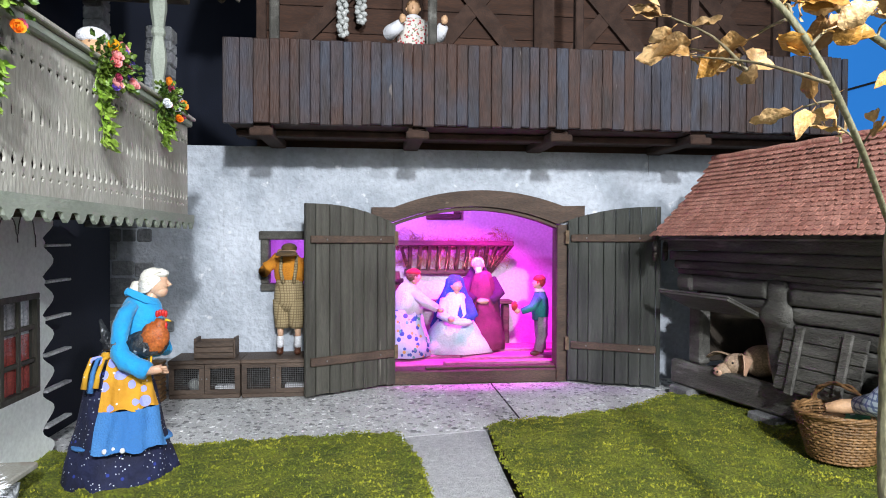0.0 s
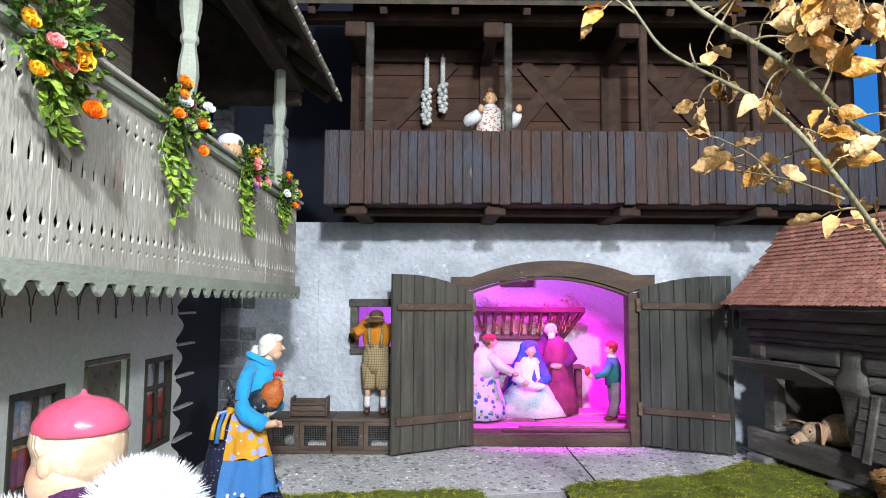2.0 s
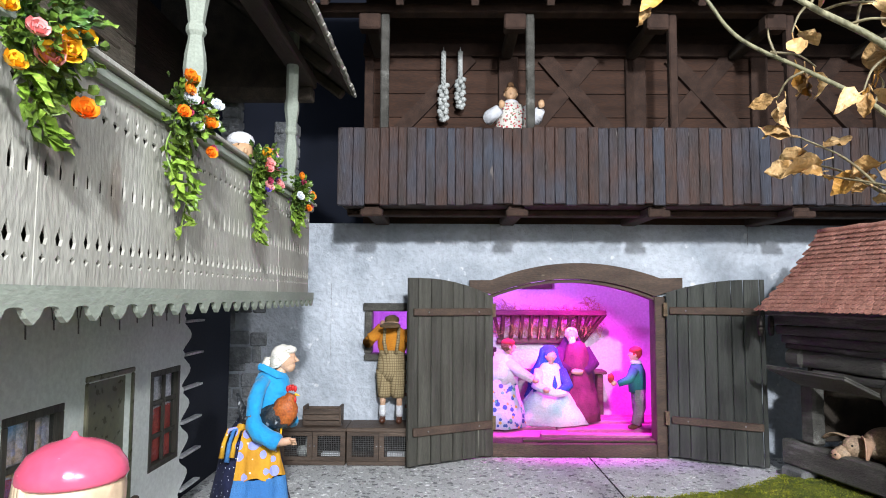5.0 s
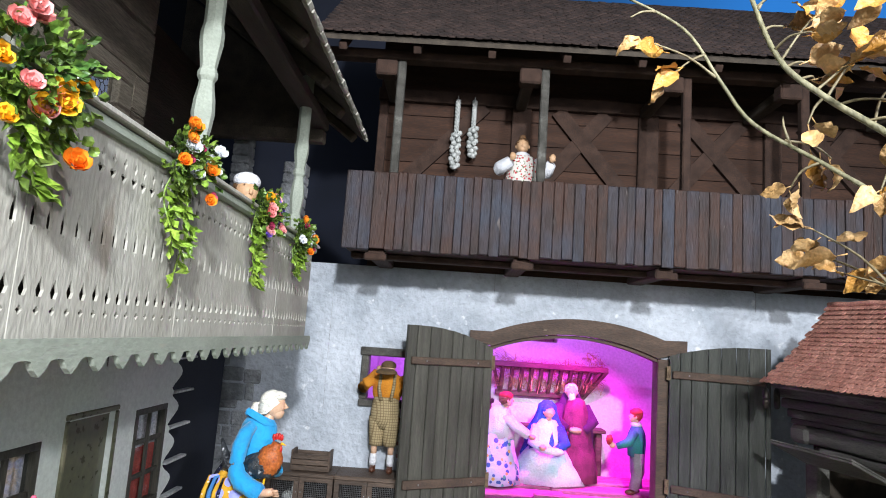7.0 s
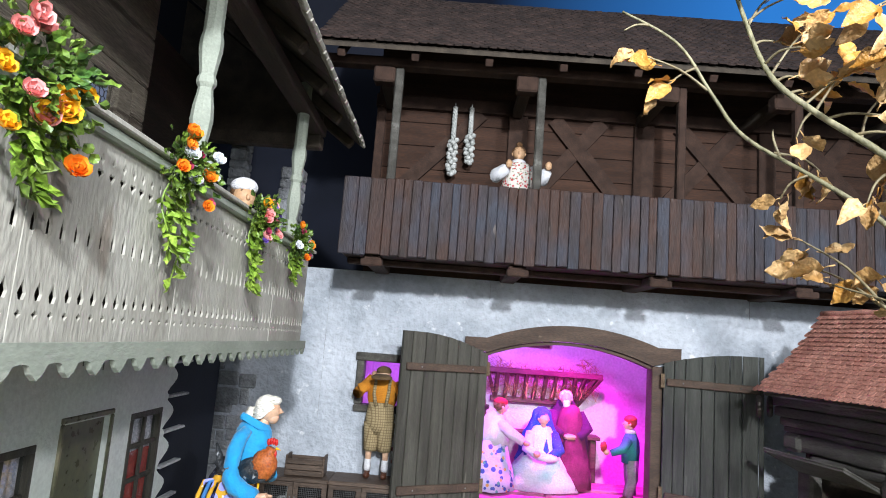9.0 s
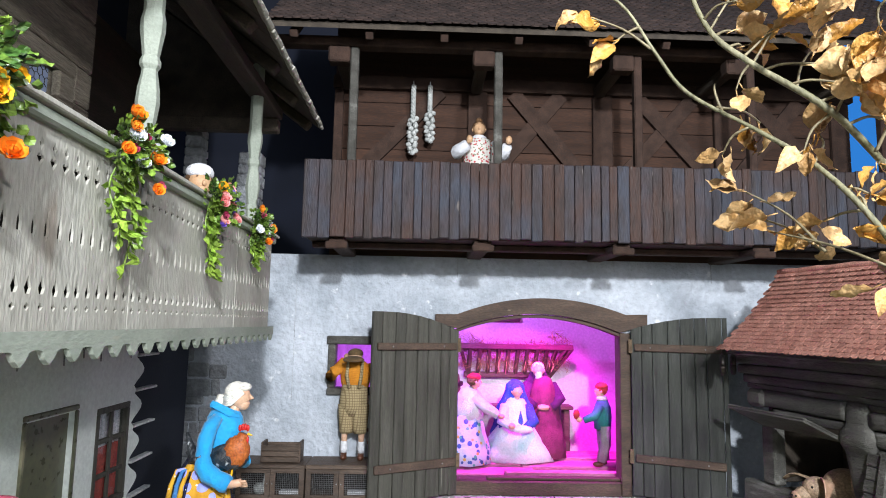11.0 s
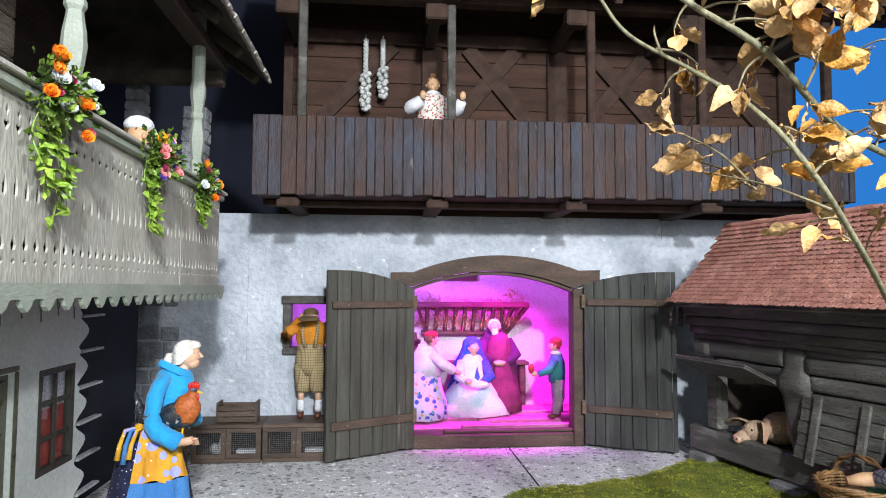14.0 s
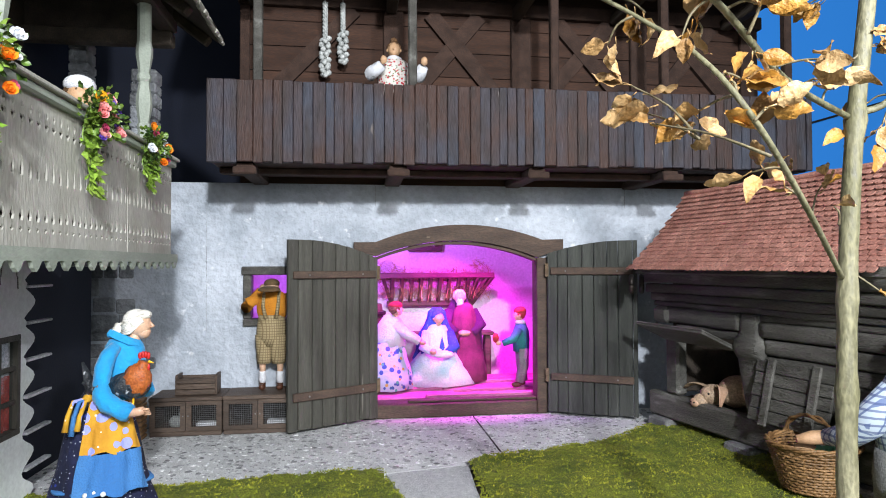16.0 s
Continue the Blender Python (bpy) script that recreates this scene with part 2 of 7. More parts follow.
APRON_TOP = spotted("yellow_apron_print", (0.60, 0.33, 0.02), [((0.30, 0.32, 0.75), 42, 0.36), ((0.80, 0.70, 0.60), 50, 0.10), ((0.45, 0.10, 0.04), 60, 0.08)], base2=(0.52, 0.24, 0.015))
APRON_BLUE = surface("blue_apron_cloth", (0.035, 0.16, 0.42), (0.07, 0.23, 0.50), 0.85, 14, 400, bump=0.4, depth=0.003, contrast=0.12)
FLORAL = spotted("floral_vest", (0.66, 0.62, 0.56), [((0.45, 0.03, 0.04), 130, 0.36), ((0.10, 0.16, 0.06), 150, 0.26)])
WHITE_CLOTH = surface("white_cloth", (0.66, 0.67, 0.70), (0.80, 0.80, 0.82), 0.85, 25, 400, bump=0.5, depth=0.003, contrast=0.1)
ORANGE = surface("orange_shirt", (0.56, 0.20, 0.012), (0.68, 0.27, 0.02), 0.85, 30, 400, bump=0.6, depth=0.003, contrast=0.12)
SHORTS = checked("checked_shorts", (0.36, 0.28, 0.15), (0.16, 0.11, 0.05), (0.16, 0.11, 0.05), 0.0065, 0.28)
PLAID = checked("blue_plaid", (0.50, 0.58, 0.66), (0.05, 0.09, 0.26), (0.07, 0.10, 0.24), 0.011, 0.32)
LEATHER = surface("brown_leather", (0.085, 0.030, 0.015), (0.13, 0.05, 0.028), 0.35, 40, 300, bump=0.2)
HAT_BROWN = surface("brown_felt", (0.10, 0.060, 0.025), (0.15, 0.09, 0.04), 0.9, 40, 300, bump=0.4)
PINK_CAP = surface("glossy_pink_paint", (0.62, 0.085, 0.16), (0.70, 0.13, 0.21), 0.16, 12, 100, bump=0.1, contrast=0.1)
FUR = surface("white_fur", (0.78, 0.80, 0.84), (0.88, 0.90, 0.94), 0.9, 30, 300, bump=0, contrast=0.08)
BLUE_SHAWL = spotted("blue_shawl", (0.012, 0.06, 0.26), [((0.10, 0.26, 0.62), 210, 0.2)], base2=(0.02, 0.09, 0.34))
PURPLE = surface("wine_cloak", (0.055, 0.008, 0.065), (0.12, 0.016, 0.12), 0.85, 22, 400, bump=0.6, depth=0.004)
MAROON = surface("maroon_robe", (0.13, 0.018, 0.06), (0.24, 0.036, 0.11), 0.85, 22, 400, bump=0.6, depth=0.004)
TEAL = surface("teal_jacket", (0.01, 0.16, 0.14), (0.02, 0.24, 0.20), 0.8, 30, 400, bump=0.4)
GREY_CLOTH = surface("grey_trousers", (0.20, 0.20, 0.20), (0.30, 0.30, 0.29), 0.9, 30, 400, bump=0.5)
RED_CLOTH = surface("red_cloth", (0.35, 0.02, 0.025), (0.48, 0.04, 0.04), 0.8, 30, 300, bump=0.3)
FEATHER_RED = surface("rooster_red_brown", (0.36, 0.075, 0.012), (0.50, 0.14, 0.03), 0.6, 60, 300, bump=0.25)
FEATHER_DARK = surface("rooster_black", (0.012, 0.014, 0.018), (0.05, 0.055, 0.06), 0.4, 60, 260, bump=0.6, fleck=(0.5, 0.52, 0.54), fleck_lo=0.62, fleck_scale=70)
HAIR_BEIGE = surface("carved_beige_hair", (0.50, 0.36, 0.23), (0.66, 0.51, 0.36), 0.5, 30, 120, bump=0.25, depth=0.002, contrast=0.12)
CURTAIN_PALE = surface("pale_curtain", (0.46, 0.40, 0.41), (0.60, 0.54, 0.54), 0.85, 20, 200, bump=0.2)
COMB_RED = surface("comb_red", (0.52, 0.012, 0.012), (0.62, 0.03, 0.02), 0.5, 40, 200, bump=0.2)
PIG = surface("pig_hide", (0.40, 0.27, 0.17), (0.56, 0.40, 0.27), 0.6, 30, 260, bump=0.3)
GARLIC = surface("garlic_skin", (0.42, 0.44, 0.42), (0.62, 0.63, 0.60), 0.6, 60, 300, (1, 1, 0.4), 0.4)
WIRE = surface("zinc_wire", (0.30, 0.30, 0.30), (0.42, 0.42, 0.42), 0.4, 60, 200, metal=0.8, bump=0)
IRON = surface("old_iron", (0.03, 0.03, 0.03), (0.07, 0.055, 0.045), 0.5, 40, 200, metal=0.7, bump=0.3)
RUST = surface("rusty_hinge", (0.13, 0.085, 0.05), (0.24, 0.17, 0.10), 0.7, 60, 300, metal=0.3, bump=0.4)
WICKER = surface("wicker", (0.17, 0.085, 0.028), (0.30, 0.165, 0.065), 0.55, 50, 300, bump=0.3, rnd=0.25, island=True)
STRAW = surface("hay", (0.40, 0.27, 0.09), (0.58, 0.43, 0.18), 0.8, 60, 300, bump=0, rnd=0.3, island=True)
BRICK = surface("red_brick", (0.17, 0.075, 0.065), (0.28, 0.13, 0.11), 0.85, 40, 300, bump=0.5, rnd=0.2)
MORTAR = surface("pale_mortar", (0.58, 0.60, 0.60), (0.72, 0.73, 0.72), 0.95, 30, 300, bump=0.6)
VINE = surface("vine_green", (0.13, 0.24, 0.022), (0.24, 0.36, 0.045), 0.45, 40, 300, bump=0.2, rnd=0.35, island=True)
FOLIAGE = surface("bouquet_green", (0.045, 0.11, 0.02), (0.17, 0.26, 0.035), 0.4, 40, 300, bump=0.2, rnd=0.5, island=True)
# near-black for joint, cable and eyes, and for shade inside house and hutches
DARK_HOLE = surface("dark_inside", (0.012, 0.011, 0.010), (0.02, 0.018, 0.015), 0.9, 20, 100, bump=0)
PANEL_GREEN = surface("dark_green_board", (0.075, 0.085, 0.05), (0.17, 0.165, 0.10), 0.35, 7, 90, bump=0.1, fleck=(0.28, 0.26, 0.17), fleck_lo=0.62, fleck_scale=14)
# pinkish base carries part of the magenta lamp's light in its colour
STABLE_FLOOR = surface("magenta_tinted_stable_boards", (0.42, 0.13, 0.26), (0.56, 0.20, 0.36), 0.8, 14, 150, (0.4, 3, 3), 0.4)
CURTAIN_RED = surface("red_curtain", (0.34, 0.035, 0.03), (0.50, 0.08, 0.06), 0.8, 30, 300, bump=0.3)
SLATE = surface("grey_stone_block", (0.14, 0.14, 0.14), (0.22, 0.22, 0.215), 0.8, 30, 300, bump=0.5)
SLAT_GREY = surface("pale_grey_slat", (0.50, 0.51, 0.52), (0.62, 0.63, 0.64), 0.6, 20, 200, bump=0.1)
PETALS = [surface("petal_" + n, a, b, 0.5, 60, 300, bump=0.15, contrast=0.12) for n, a, b in (
    ("orange", (0.78, 0.20, 0.01), (0.86, 0.30, 0.02)), ("pink", (0.78, 0.25, 0.24), (0.86, 0.40, 0.38)), ("white", (0.74, 0.76, 0.80), (0.84, 0.86, 0.88)),
    ("yellow", (0.82, 0.42, 0.01), (0.88, 0.52, 0.03)), ("violet", (0.12, 0.06, 0.40), (0.22, 0.13, 0.55)), ("crimson", (0.30, 0.02, 0.07), (0.42, 0.06, 0.12)))]
ORANGE_P, PINK_P, WHITE_P, YELLOW_P, VIOLET_P, CRIMSON_P = PETALS

GLASS, N_, L_, P_ = nodes_of("window_glass")
clear_ = N_.new("ShaderNodeBsdfTransparent")
clear_.inputs["Color"].default_value = (0.86, 0.90, 0.92, 1)
gloss_ = N_.new("ShaderNodeBsdfGlossy")
gloss_.inputs["Roughness"].default_value = 0.04
thin_ = N_.new("ShaderNodeMixShader")
thin_.inputs[0].default_value = 0.07
L_.new(clear_.outputs[0], thin_.inputs[1])
L_.new(gloss_.outputs[0], thin_.inputs[2])
L_.new(thin_.outputs[0], N_["Material Output"].inputs["Surface"])
N_.remove(P_)

LEADED, N_, L_, P_ = nodes_of("blue_grey_pane")
P_.inputs["Base Color"].default_value = (0.30, 0.36, 0.52, 1)
P_.inputs["Roughness"].default_value = 0.15

SKY, N_, L_, P_ = nodes_of("painted_sky")
sep_ = N_.new("ShaderNodeSeparateXYZ")
L_.new(N_.new("ShaderNodeNewGeometry").outputs["Position"], sep_.inputs[0])
ramp_ = N_.new("ShaderNodeMapRange")
ramp_.inputs["From Min"].default_value, ramp_.inputs["From Max"].default_value = 0.1, 1.5
L_.new(sep_.outputs[0], ramp_.inputs["Value"])
sky_c = mixc(N_, L_, ramp_.outputs["Result"], (0.002, 0.004, 0.012), (0.020, 0.17, 0.53))
L_.new(sky_c, P_.inputs["Base Color"])
L_.new(sky_c, P_.inputs["Emission Color"])
# panel glows in its own colour, in place of a lamp on it
P_.inputs["Emission Strength"].default_value, P_.inputs["Roughness"].default_value = 0.75, 0.95


# ---- mesh building ----
class Geo:
    def __init__(self):
        self.v, self.f, self.mi = [], [], []

    def add(self, verts, faces, mi=0, m=None):
        k = len(self.v)
        self.v += [tuple(m @ Vector(p)) for p in verts] if m is not None else [tuple(p) for p in verts]
        self.f += [tuple(i + k for i in f) for f in faces]
        self.mi += [mi] * len(faces)
        return self

    def box(self, lo, hi, mi=0, m=None, ch=0.0):
        """A box from corner to corner, its edges chamfered by ch."""
        c = [(a + b) / 2 for a, b in zip(lo, hi)]
        h = [abs(b - a) / 2 for a, b in zip(lo, hi)]
        ch = min(ch, *(x * 0.45 for x in h))
        if ch <= 0:
            vs = [(c[0] + x * h[0], c[1] + y * h[1], c[2] + z * h[2]) for x in (-1, 1) for y in (-1, 1) for z in (-1, 1)]
            return self.add(vs, [(0, 1, 3, 2), (4, 6, 7, 5), (0, 4, 5, 1), (2, 3, 7, 6), (0, 2, 6, 4), (1, 5, 7, 3)], mi, m)
        vs, ix, fs = [], {}, []
        for x in (-1, 1):
            for y in (-1, 1):
                for z in (-1, 1):
                    for a in range(3):
                        s = (x, y, z)
                        vs.append(tuple(c[k] + s[k] * (h[k] if k == a else h[k] - ch) for k in range(3)))
                        ix[(x, y, z, a)] = len(vs) - 1
        for a in range(3):
            b, d = (a + 1) % 3, (a + 2) % 3
            for s in (-1, 1):
                def key(p, q, e, s=s, a=a, b=b, d=d):
                    t = [0, 0, 0]
                    t[a], t[b], t[d] = s, p, q
                    return ix[(*t, e)]
                loop = [key(-1, -1, a), key(1, -1, a), key(1, 1, a), key(-1, 1, a)]
                fs.append(loop if s > 0 else loop[::-1])
            for p in (-1, 1):
                for q in (-1, 1):
                    def kk(s, e, p=p, q=q, a=a, b=b, d=d):
                        t = [0, 0, 0]
                        t[a], t[b], t[d] = s, p, q
                        return ix[(*t, e)]
                    loop = [kk(-1, b), kk(1, b), kk(1, d), kk(-1, d)]
                    fs.append(loop if p * q < 0 else loop[::-1])
        for x in (-1, 1):
            for y in (-1, 1):
                for z in (-1, 1):
                    t = [ix[(x, y, z, a)] for a in range(3)]
                    fs.append(t if x * y * z > 0 else t[::-1])
        return self.add(vs, fs, mi, m)

    def tube(self, pts, rad, seg=8, mi=0, m=None):
        pts = [Vector(p) for p in pts]
        if isinstance(rad, (int, float)):
            rad = [rad] * len(pts)
        vs, fs = [], []
        side = None
        for i, p in enumerate(pts):
            d = (pts[min(i + 1, len(pts) - 1)] - pts[max(i - 1, 0)]).normalized()
            if side is None:
                side = d.cross(Vector((0.31, 0.17, 0.94)))
                if side.length < 0.1:
                    side = d.cross(Vector((1, 0, 0)))
            side = (side - d * side.dot(d)).normalized()
            up = d.cross(side)
            for k in range(seg):
                a = 2 * np.pi * k / seg
                vs.append(p + (side * np.cos(a) + up * np.sin(a)) * rad[i])
        for i in range(len(pts) - 1):
            for k in range(seg):
                fs.append((i * seg + k, i * seg + (k + 1) % seg, (i + 1) * seg + (k + 1) % seg, (i + 1) * seg + k))
        fs.append(tuple(range(seg))[::-1])
        fs.append(tuple((len(pts) - 1) * seg + k for k in range(seg)))
        return self.add(vs, fs, mi, m)

    def lathe(self, prof, seg=16, mi=0, m=None, sx=1.0, sy=1.0, ripple=0.0, folds=9):
        """A turned form: rings of (radius, height), with folds where ripple is given."""
        vs, fs = [], []
        for r, z in prof:
            for k in range(seg):
                a = 2 * np.pi * k / seg
                q = r * (1 + ripple * (0.7 * np.sin(folds * a + 25 * z) + 0.5 * np.sin((2 * folds - 3) * a + 1.3 - 40 * z) + 0.3 * np.sin(3 * a + 60 * z)) * (1.0 if r > 0.03 else 0.3))
                vs.append((q * np.cos(a) * sx, q * np.sin(a) * sy, z))
        for i in range(len(prof) - 1):
            for k in range(seg):
                fs.append((i * seg + k, i * seg + (k + 1) % seg, (i + 1) * seg + (k + 1) % seg, (i + 1) * seg + k))
        fs.append(tuple(range(seg))[::-1])
        fs.append(tuple((len(prof) - 1) * seg + k for k in range(seg)))
        return self.add(vs, fs, mi, m)

    def ball(self, c, r, mi=0, seg=14, rings=9, m=None, rough=0.0):
        r = (r, r, r) if isinstance(r, (int, float)) else r
        vs, fs = [], []
        for i in range(rings + 1):
            t = np.pi * i / rings
            for k in range(seg):
                a = 2 * np.pi * k / seg
                n = Vector((np.sin(t) * np.cos(a), np.sin(t) * np.sin(a), -np.cos(t)))
                w = 1 + rough * noise.noise(n * 3.1 + Vector(c) * 57)
                vs.append((c[0] + n.x * r[0] * w, c[1] + n.y * r[1] * w, c[2] + n.z * r[2] * w))
        for i in range(rings):
            for k in range(seg):
                fs.append((i * seg + k, i * seg + (k + 1) % seg, (i + 1) * seg + (k + 1) % seg, (i + 1) * seg + k))
        return self.add(vs, fs, mi, m)

    def sheet(self, outer, holes, t, m, mi=0):
        """A board of any outline with holes cut through it, t thick."""
        loops = [list(outer)] + [list(h) for h in holes]
        flat = [Vector((a, b, 0)) for lp in loops for a, b in lp]
        tris = tessellate_polygon([[Vector((a, b, 0)) for a, b in lp] for lp in loops])
        n = len(flat)
        vs = [(p.x, p.y, 0) for p in flat] + [(p.x, p.y, t) for p in flat]
        fs = []
        for a, b, c in tris:
            if (flat[b] - flat[a]).cross(flat[c] - flat[a]).z < 0:
                b, c = c, b
            fs += [(c, b, a), (a + n, b + n, c + n)]
        k = 0
        for j, lp in enumerate(loops):
            area = sum(lp[i - 1][0] * lp[i][1] - lp[i][0] * lp[i - 1][1] for i in range(len(lp)))
            ccw = (area > 0) == (j == 0)
            for i in range(len(lp)):
                a, b = k + i, k + (i + 1) % len(lp)
                fs.append((a, b, b + n, a + n) if ccw else (b, a, a + n, b + n))
            k += len(lp)
        return self.add(vs, fs, mi, m)

    def mesh(self, name, mats, smooth=False):
        me = bpy.data.meshes.new(name)
        me.from_pydata(self.v, [], self.f)
        for m in mats:
            me.materials.append(m)
        me.polygons.foreach_set("material_index", self.mi)
        me.polygons.foreach_set("use_smooth", [smooth] * len(self.f))
        me.update()
        return me


def part(name, geo, mats, parent=None, label="", smooth=False, kind=""):
    """One mesh object, under a thing or under a part."""
    mats = mats if isinstance(mats, (list, tuple)) else [mats]
    ob = new(name, geo.mesh(name, mats, smooth) if isinstance(geo, Geo) else geo)
    if parent is not None:
        ob.parent = parent
        ob.matrix_parent_inverse = parent.matrix_basis.inverted()
    return tagged(ob, label=label, kind=kind)


def thing(name, label, category, base=(0, 0, 0), group="", geo=None, mats=None, smooth=False, kind=""):
    """A top-level thing: an Empty at its base, or one mesh."""
    if geo is None:
        ob = new(name)
        ob.location = base
        ob.empty_display_size = 0.01
        ob.matrix_basis = Matrix.Translation(base)
    else:
        ob = part(name, geo, mats, smooth=smooth)
    return tagged(ob, label, category, group, kind)


def structure(name, geo, mats, label, smooth=False):
    return tagged(part(name, geo, mats, smooth=smooth), label=label, category=name.split("_")[0], kind="structure")


# local (a, b, depth) to the world: a along x, b up, depth away into y; and a along y, b up, depth into -x
def on_y(y):
    return Matrix(((1, 0, 0, 0), (0, 0, 1, y), (0, 1, 0, 0), (0, 0, 0, 1)))


def on_x(x):
    return Matrix(((0, 0, -1, x), (1, 0, 0, 0), (0, 1, 0, 0), (0, 0, 0, 1)))


def rect(a0, b0, a1, b1):
    return [(a0, b0), (a1, b0), (a1, b1), (a0, b1)]


def arch(a0, a1, b0, spring, crown, n=16):
    """An opening with a shallow curved head."""
    top = [(a1 + (a0 - a1) * i / n, spring + (crown - spring) * (1 - (2 * i / n - 1) ** 2)) for i in range(n + 1)]
    return [(a0, b0), (a1, b0)] + top

# ---- ground ----
W = 1.65   # front of the stable wall
rng = random.Random(7)


def height(x, y):
    return 0.010 * noise.noise(Vector((x * 6, y * 6, 0.3))) + 0.006 * noise.noise(Vector((x * 19, y * 19, 1.7)))


g = Geo().box((-40, -40, -0.93), (40, 40, -0.90))
structure("ground", g, SLATE, "grey hall floor under the display")
g = Geo().box((-1.2, -0.6, -0.06), (1.8, 2.35, -0.012), ch=0.002)
structure("display_base", g, EARTH, "dark earth base of the display")
slab_edge = [(-0.62, 1.16), (-0.30, 1.185), (0.10, 1.21), (0.30, 1.245), (0.50, 1.285), (0.66, 1.36), (0.78, 1.44), (0.95, 1.50)]
g = Geo().sheet(slab_edge + [(0.95, 1.70), (0.362, 1.70), (0.3605, 1.69), (0.3585, 1.69), (0.357, 1.70), (-0.62, 1.70)], [], 0.014, Matrix.Translation((0, 0, -0.014)))
paving = structure("pavement", g, CEMENT, "pale washed concrete paving with grey pebbles")
g = Geo().box((0.3535, 1.262, 0.0), (0.3575, 1.66, 0.0008))
part("joint", g, DARK_HOLE, paving)


def inside(x, y, poly):
    c = False
    for i in range(len(poly)):
        (x1, y1), (x2, y2) = poly[i - 1], poly[i]
        if (y1 > y) != (y2 > y) and x < (x2 - x1) * (y - y1) / (y2 - y1) + x1:
            c = not c
    return c


g = Geo()
slab_poly = slab_edge + [(0.95, 1.64), (-0.62, 1.64)]
y = 1.17
while y < 1.64:
    x = -0.6
    while x < 0.94:
        px, py = x + rng.uniform(-0.004, 0.004), y + rng.uniform(-0.004, 0.004)
        if inside(px, py - 0.008, slab_poly) and rng.random() < 0.62:
            r, e, a = 0.0024 + 0.0062 * rng.random() ** 2.2, rng.uniform(0.45, 1), rng.uniform(0, 3.1)
            ring = [(px + r * np.cos(a + t) * np.cos(a) - r * e * np.sin(a + t) * np.sin(a), py + r * np.cos(a + t) * np.sin(a) + r * e * np.sin(a + t) * np.cos(a)) for t in np.arange(6) * np.pi / 3 + rng.uniform(-0.2, 0.2)]
            h = rng.uniform(0.0005, 0.0014)
            g.add([(p, q, 0.0) for p, q in ring] + [(px + (p - px) * 0.7, py + (q - py) * 0.7, h) for p, q in ring],
                  [(k, (k + 1) % 6, 6 + (k + 1) % 6, 6 + k) for k in range(6)] + [tuple(range(6, 12))])
        x += 0.0098
    y += 0.0098
part("pebbles", g, PEBBLE, paving, "grey, white and dark pebbles set in the concrete", kind="stuff")

path_l = [(0.105, 1.215), (0.128, 1.08), (0.135, 0.9), (0.15, 0.6), (0.16, -0.4)]
path_r = [(0.272, 1.24), (0.262, 1.10), (0.255, 0.9), (0.27, 0.6), (0.30, -0.4)]
g = Geo().sheet(path_l[::-1] + path_r, [], 0.010, Matrix.Translation((0, 0, -0.0105)))
structure("path", g, GRAVEL, "narrow path of fine pale gravel between moss beds")


def moss_bed(name, poly, x0, x1, y0, y1, label):
    g, n = Geo(), 0.012
    nx, ny = int((x1 - x0) / n), int((y1 - y0) / n)
    ids = {}
    vs, fs = [], []
    for i in range(nx + 1):
        for j in range(ny + 1):
            px, py = x0 + i * n, y0 + j * n
            if inside(px, py, poly):
                ids[(i, j)] = len(vs)
                vs.append((px, py, 0.012 + height(px, py) + 0.006 * noise.noise(Vector((px * 60, py * 60, 0)))))
    for i in range(nx):
        for j in range(ny):
            q = [(i, j), (i + 1, j), (i + 1, j + 1), (i, j + 1)]
            if all(k in ids for k in q):
                fs.append([ids[k] for k in q])
    g.add(vs, fs)
    bed = structure(name, g, MOSS, label, smooth=True)
    tufts = Geo()
    tv, tf = [], []
    y = max(y0, 0.55)
    while y < y1:
        x = x0
        step = 0.0036 if y > 0.85 else 0.006
        while x < x1:
            px, py = x + rng.uniform(-0.003, 0.003), y + rng.uniform(-0.003, 0.003)
            if inside(px + rng.uniform(-0.004, 0.004), py + rng.uniform(-0.005, 0.003), poly):
                z = 0.010 + height(px, py) + 0.005 * noise.noise(Vector((px * 60, py * 60, 0)))
                a, h, w = rng.uniform(0, 6.28), rng.uniform(0.0015, 0.0048), rng.uniform(0.0012, 0.0028)
                dx, dy = np.cos(a) * w, np.sin(a) * w
                k = len(tv)
                tv += [(px - dx, py - dy, z), (px + dx, py + dy, z), (px + dy * 1.6 + rng.uniform(-0.002, 0.002), py - dx * 1.6 + rng.uniform(-0.002, 0.002), z + h), (px - dy * 1.5, py + dx * 1.5, z + h * 0.6)]
                tf += [(k, k + 1, k + 2), (k, k + 3, k + 1)]
            x += step
        y += step
    tufts.add(tv, tf)
    part("moss_tufts", tufts, MOSS_TUFT, bed, "short green moss tufts", kind="stuff")


moss_bed("lawn_left", [(-0.60, 1.160), (-0.30, 1.180), (0.03, 1.196), (0.098, 1.186), (0.126, 1.08), (0.133, 0.9), (0.148, 0.55), (-0.6, 0.55)], -0.62, 0.16, 0.55, 1.24, "bright green moss bed beside the paving")
moss_bed("lawn_right", [(0.274, 1.245), (0.36, 1.268), (0.50, 1.295), (0.66, 1.375), (0.76, 1.455), (0.82, 1.46), (1.05, 1.2), (1.1, 0.55), (0.275, 0.55), (0.258, 0.9), (0.264, 1.10)], 0.25, 1.12, 0.55, 1.5, "bright green moss bed in front of the pigsty")

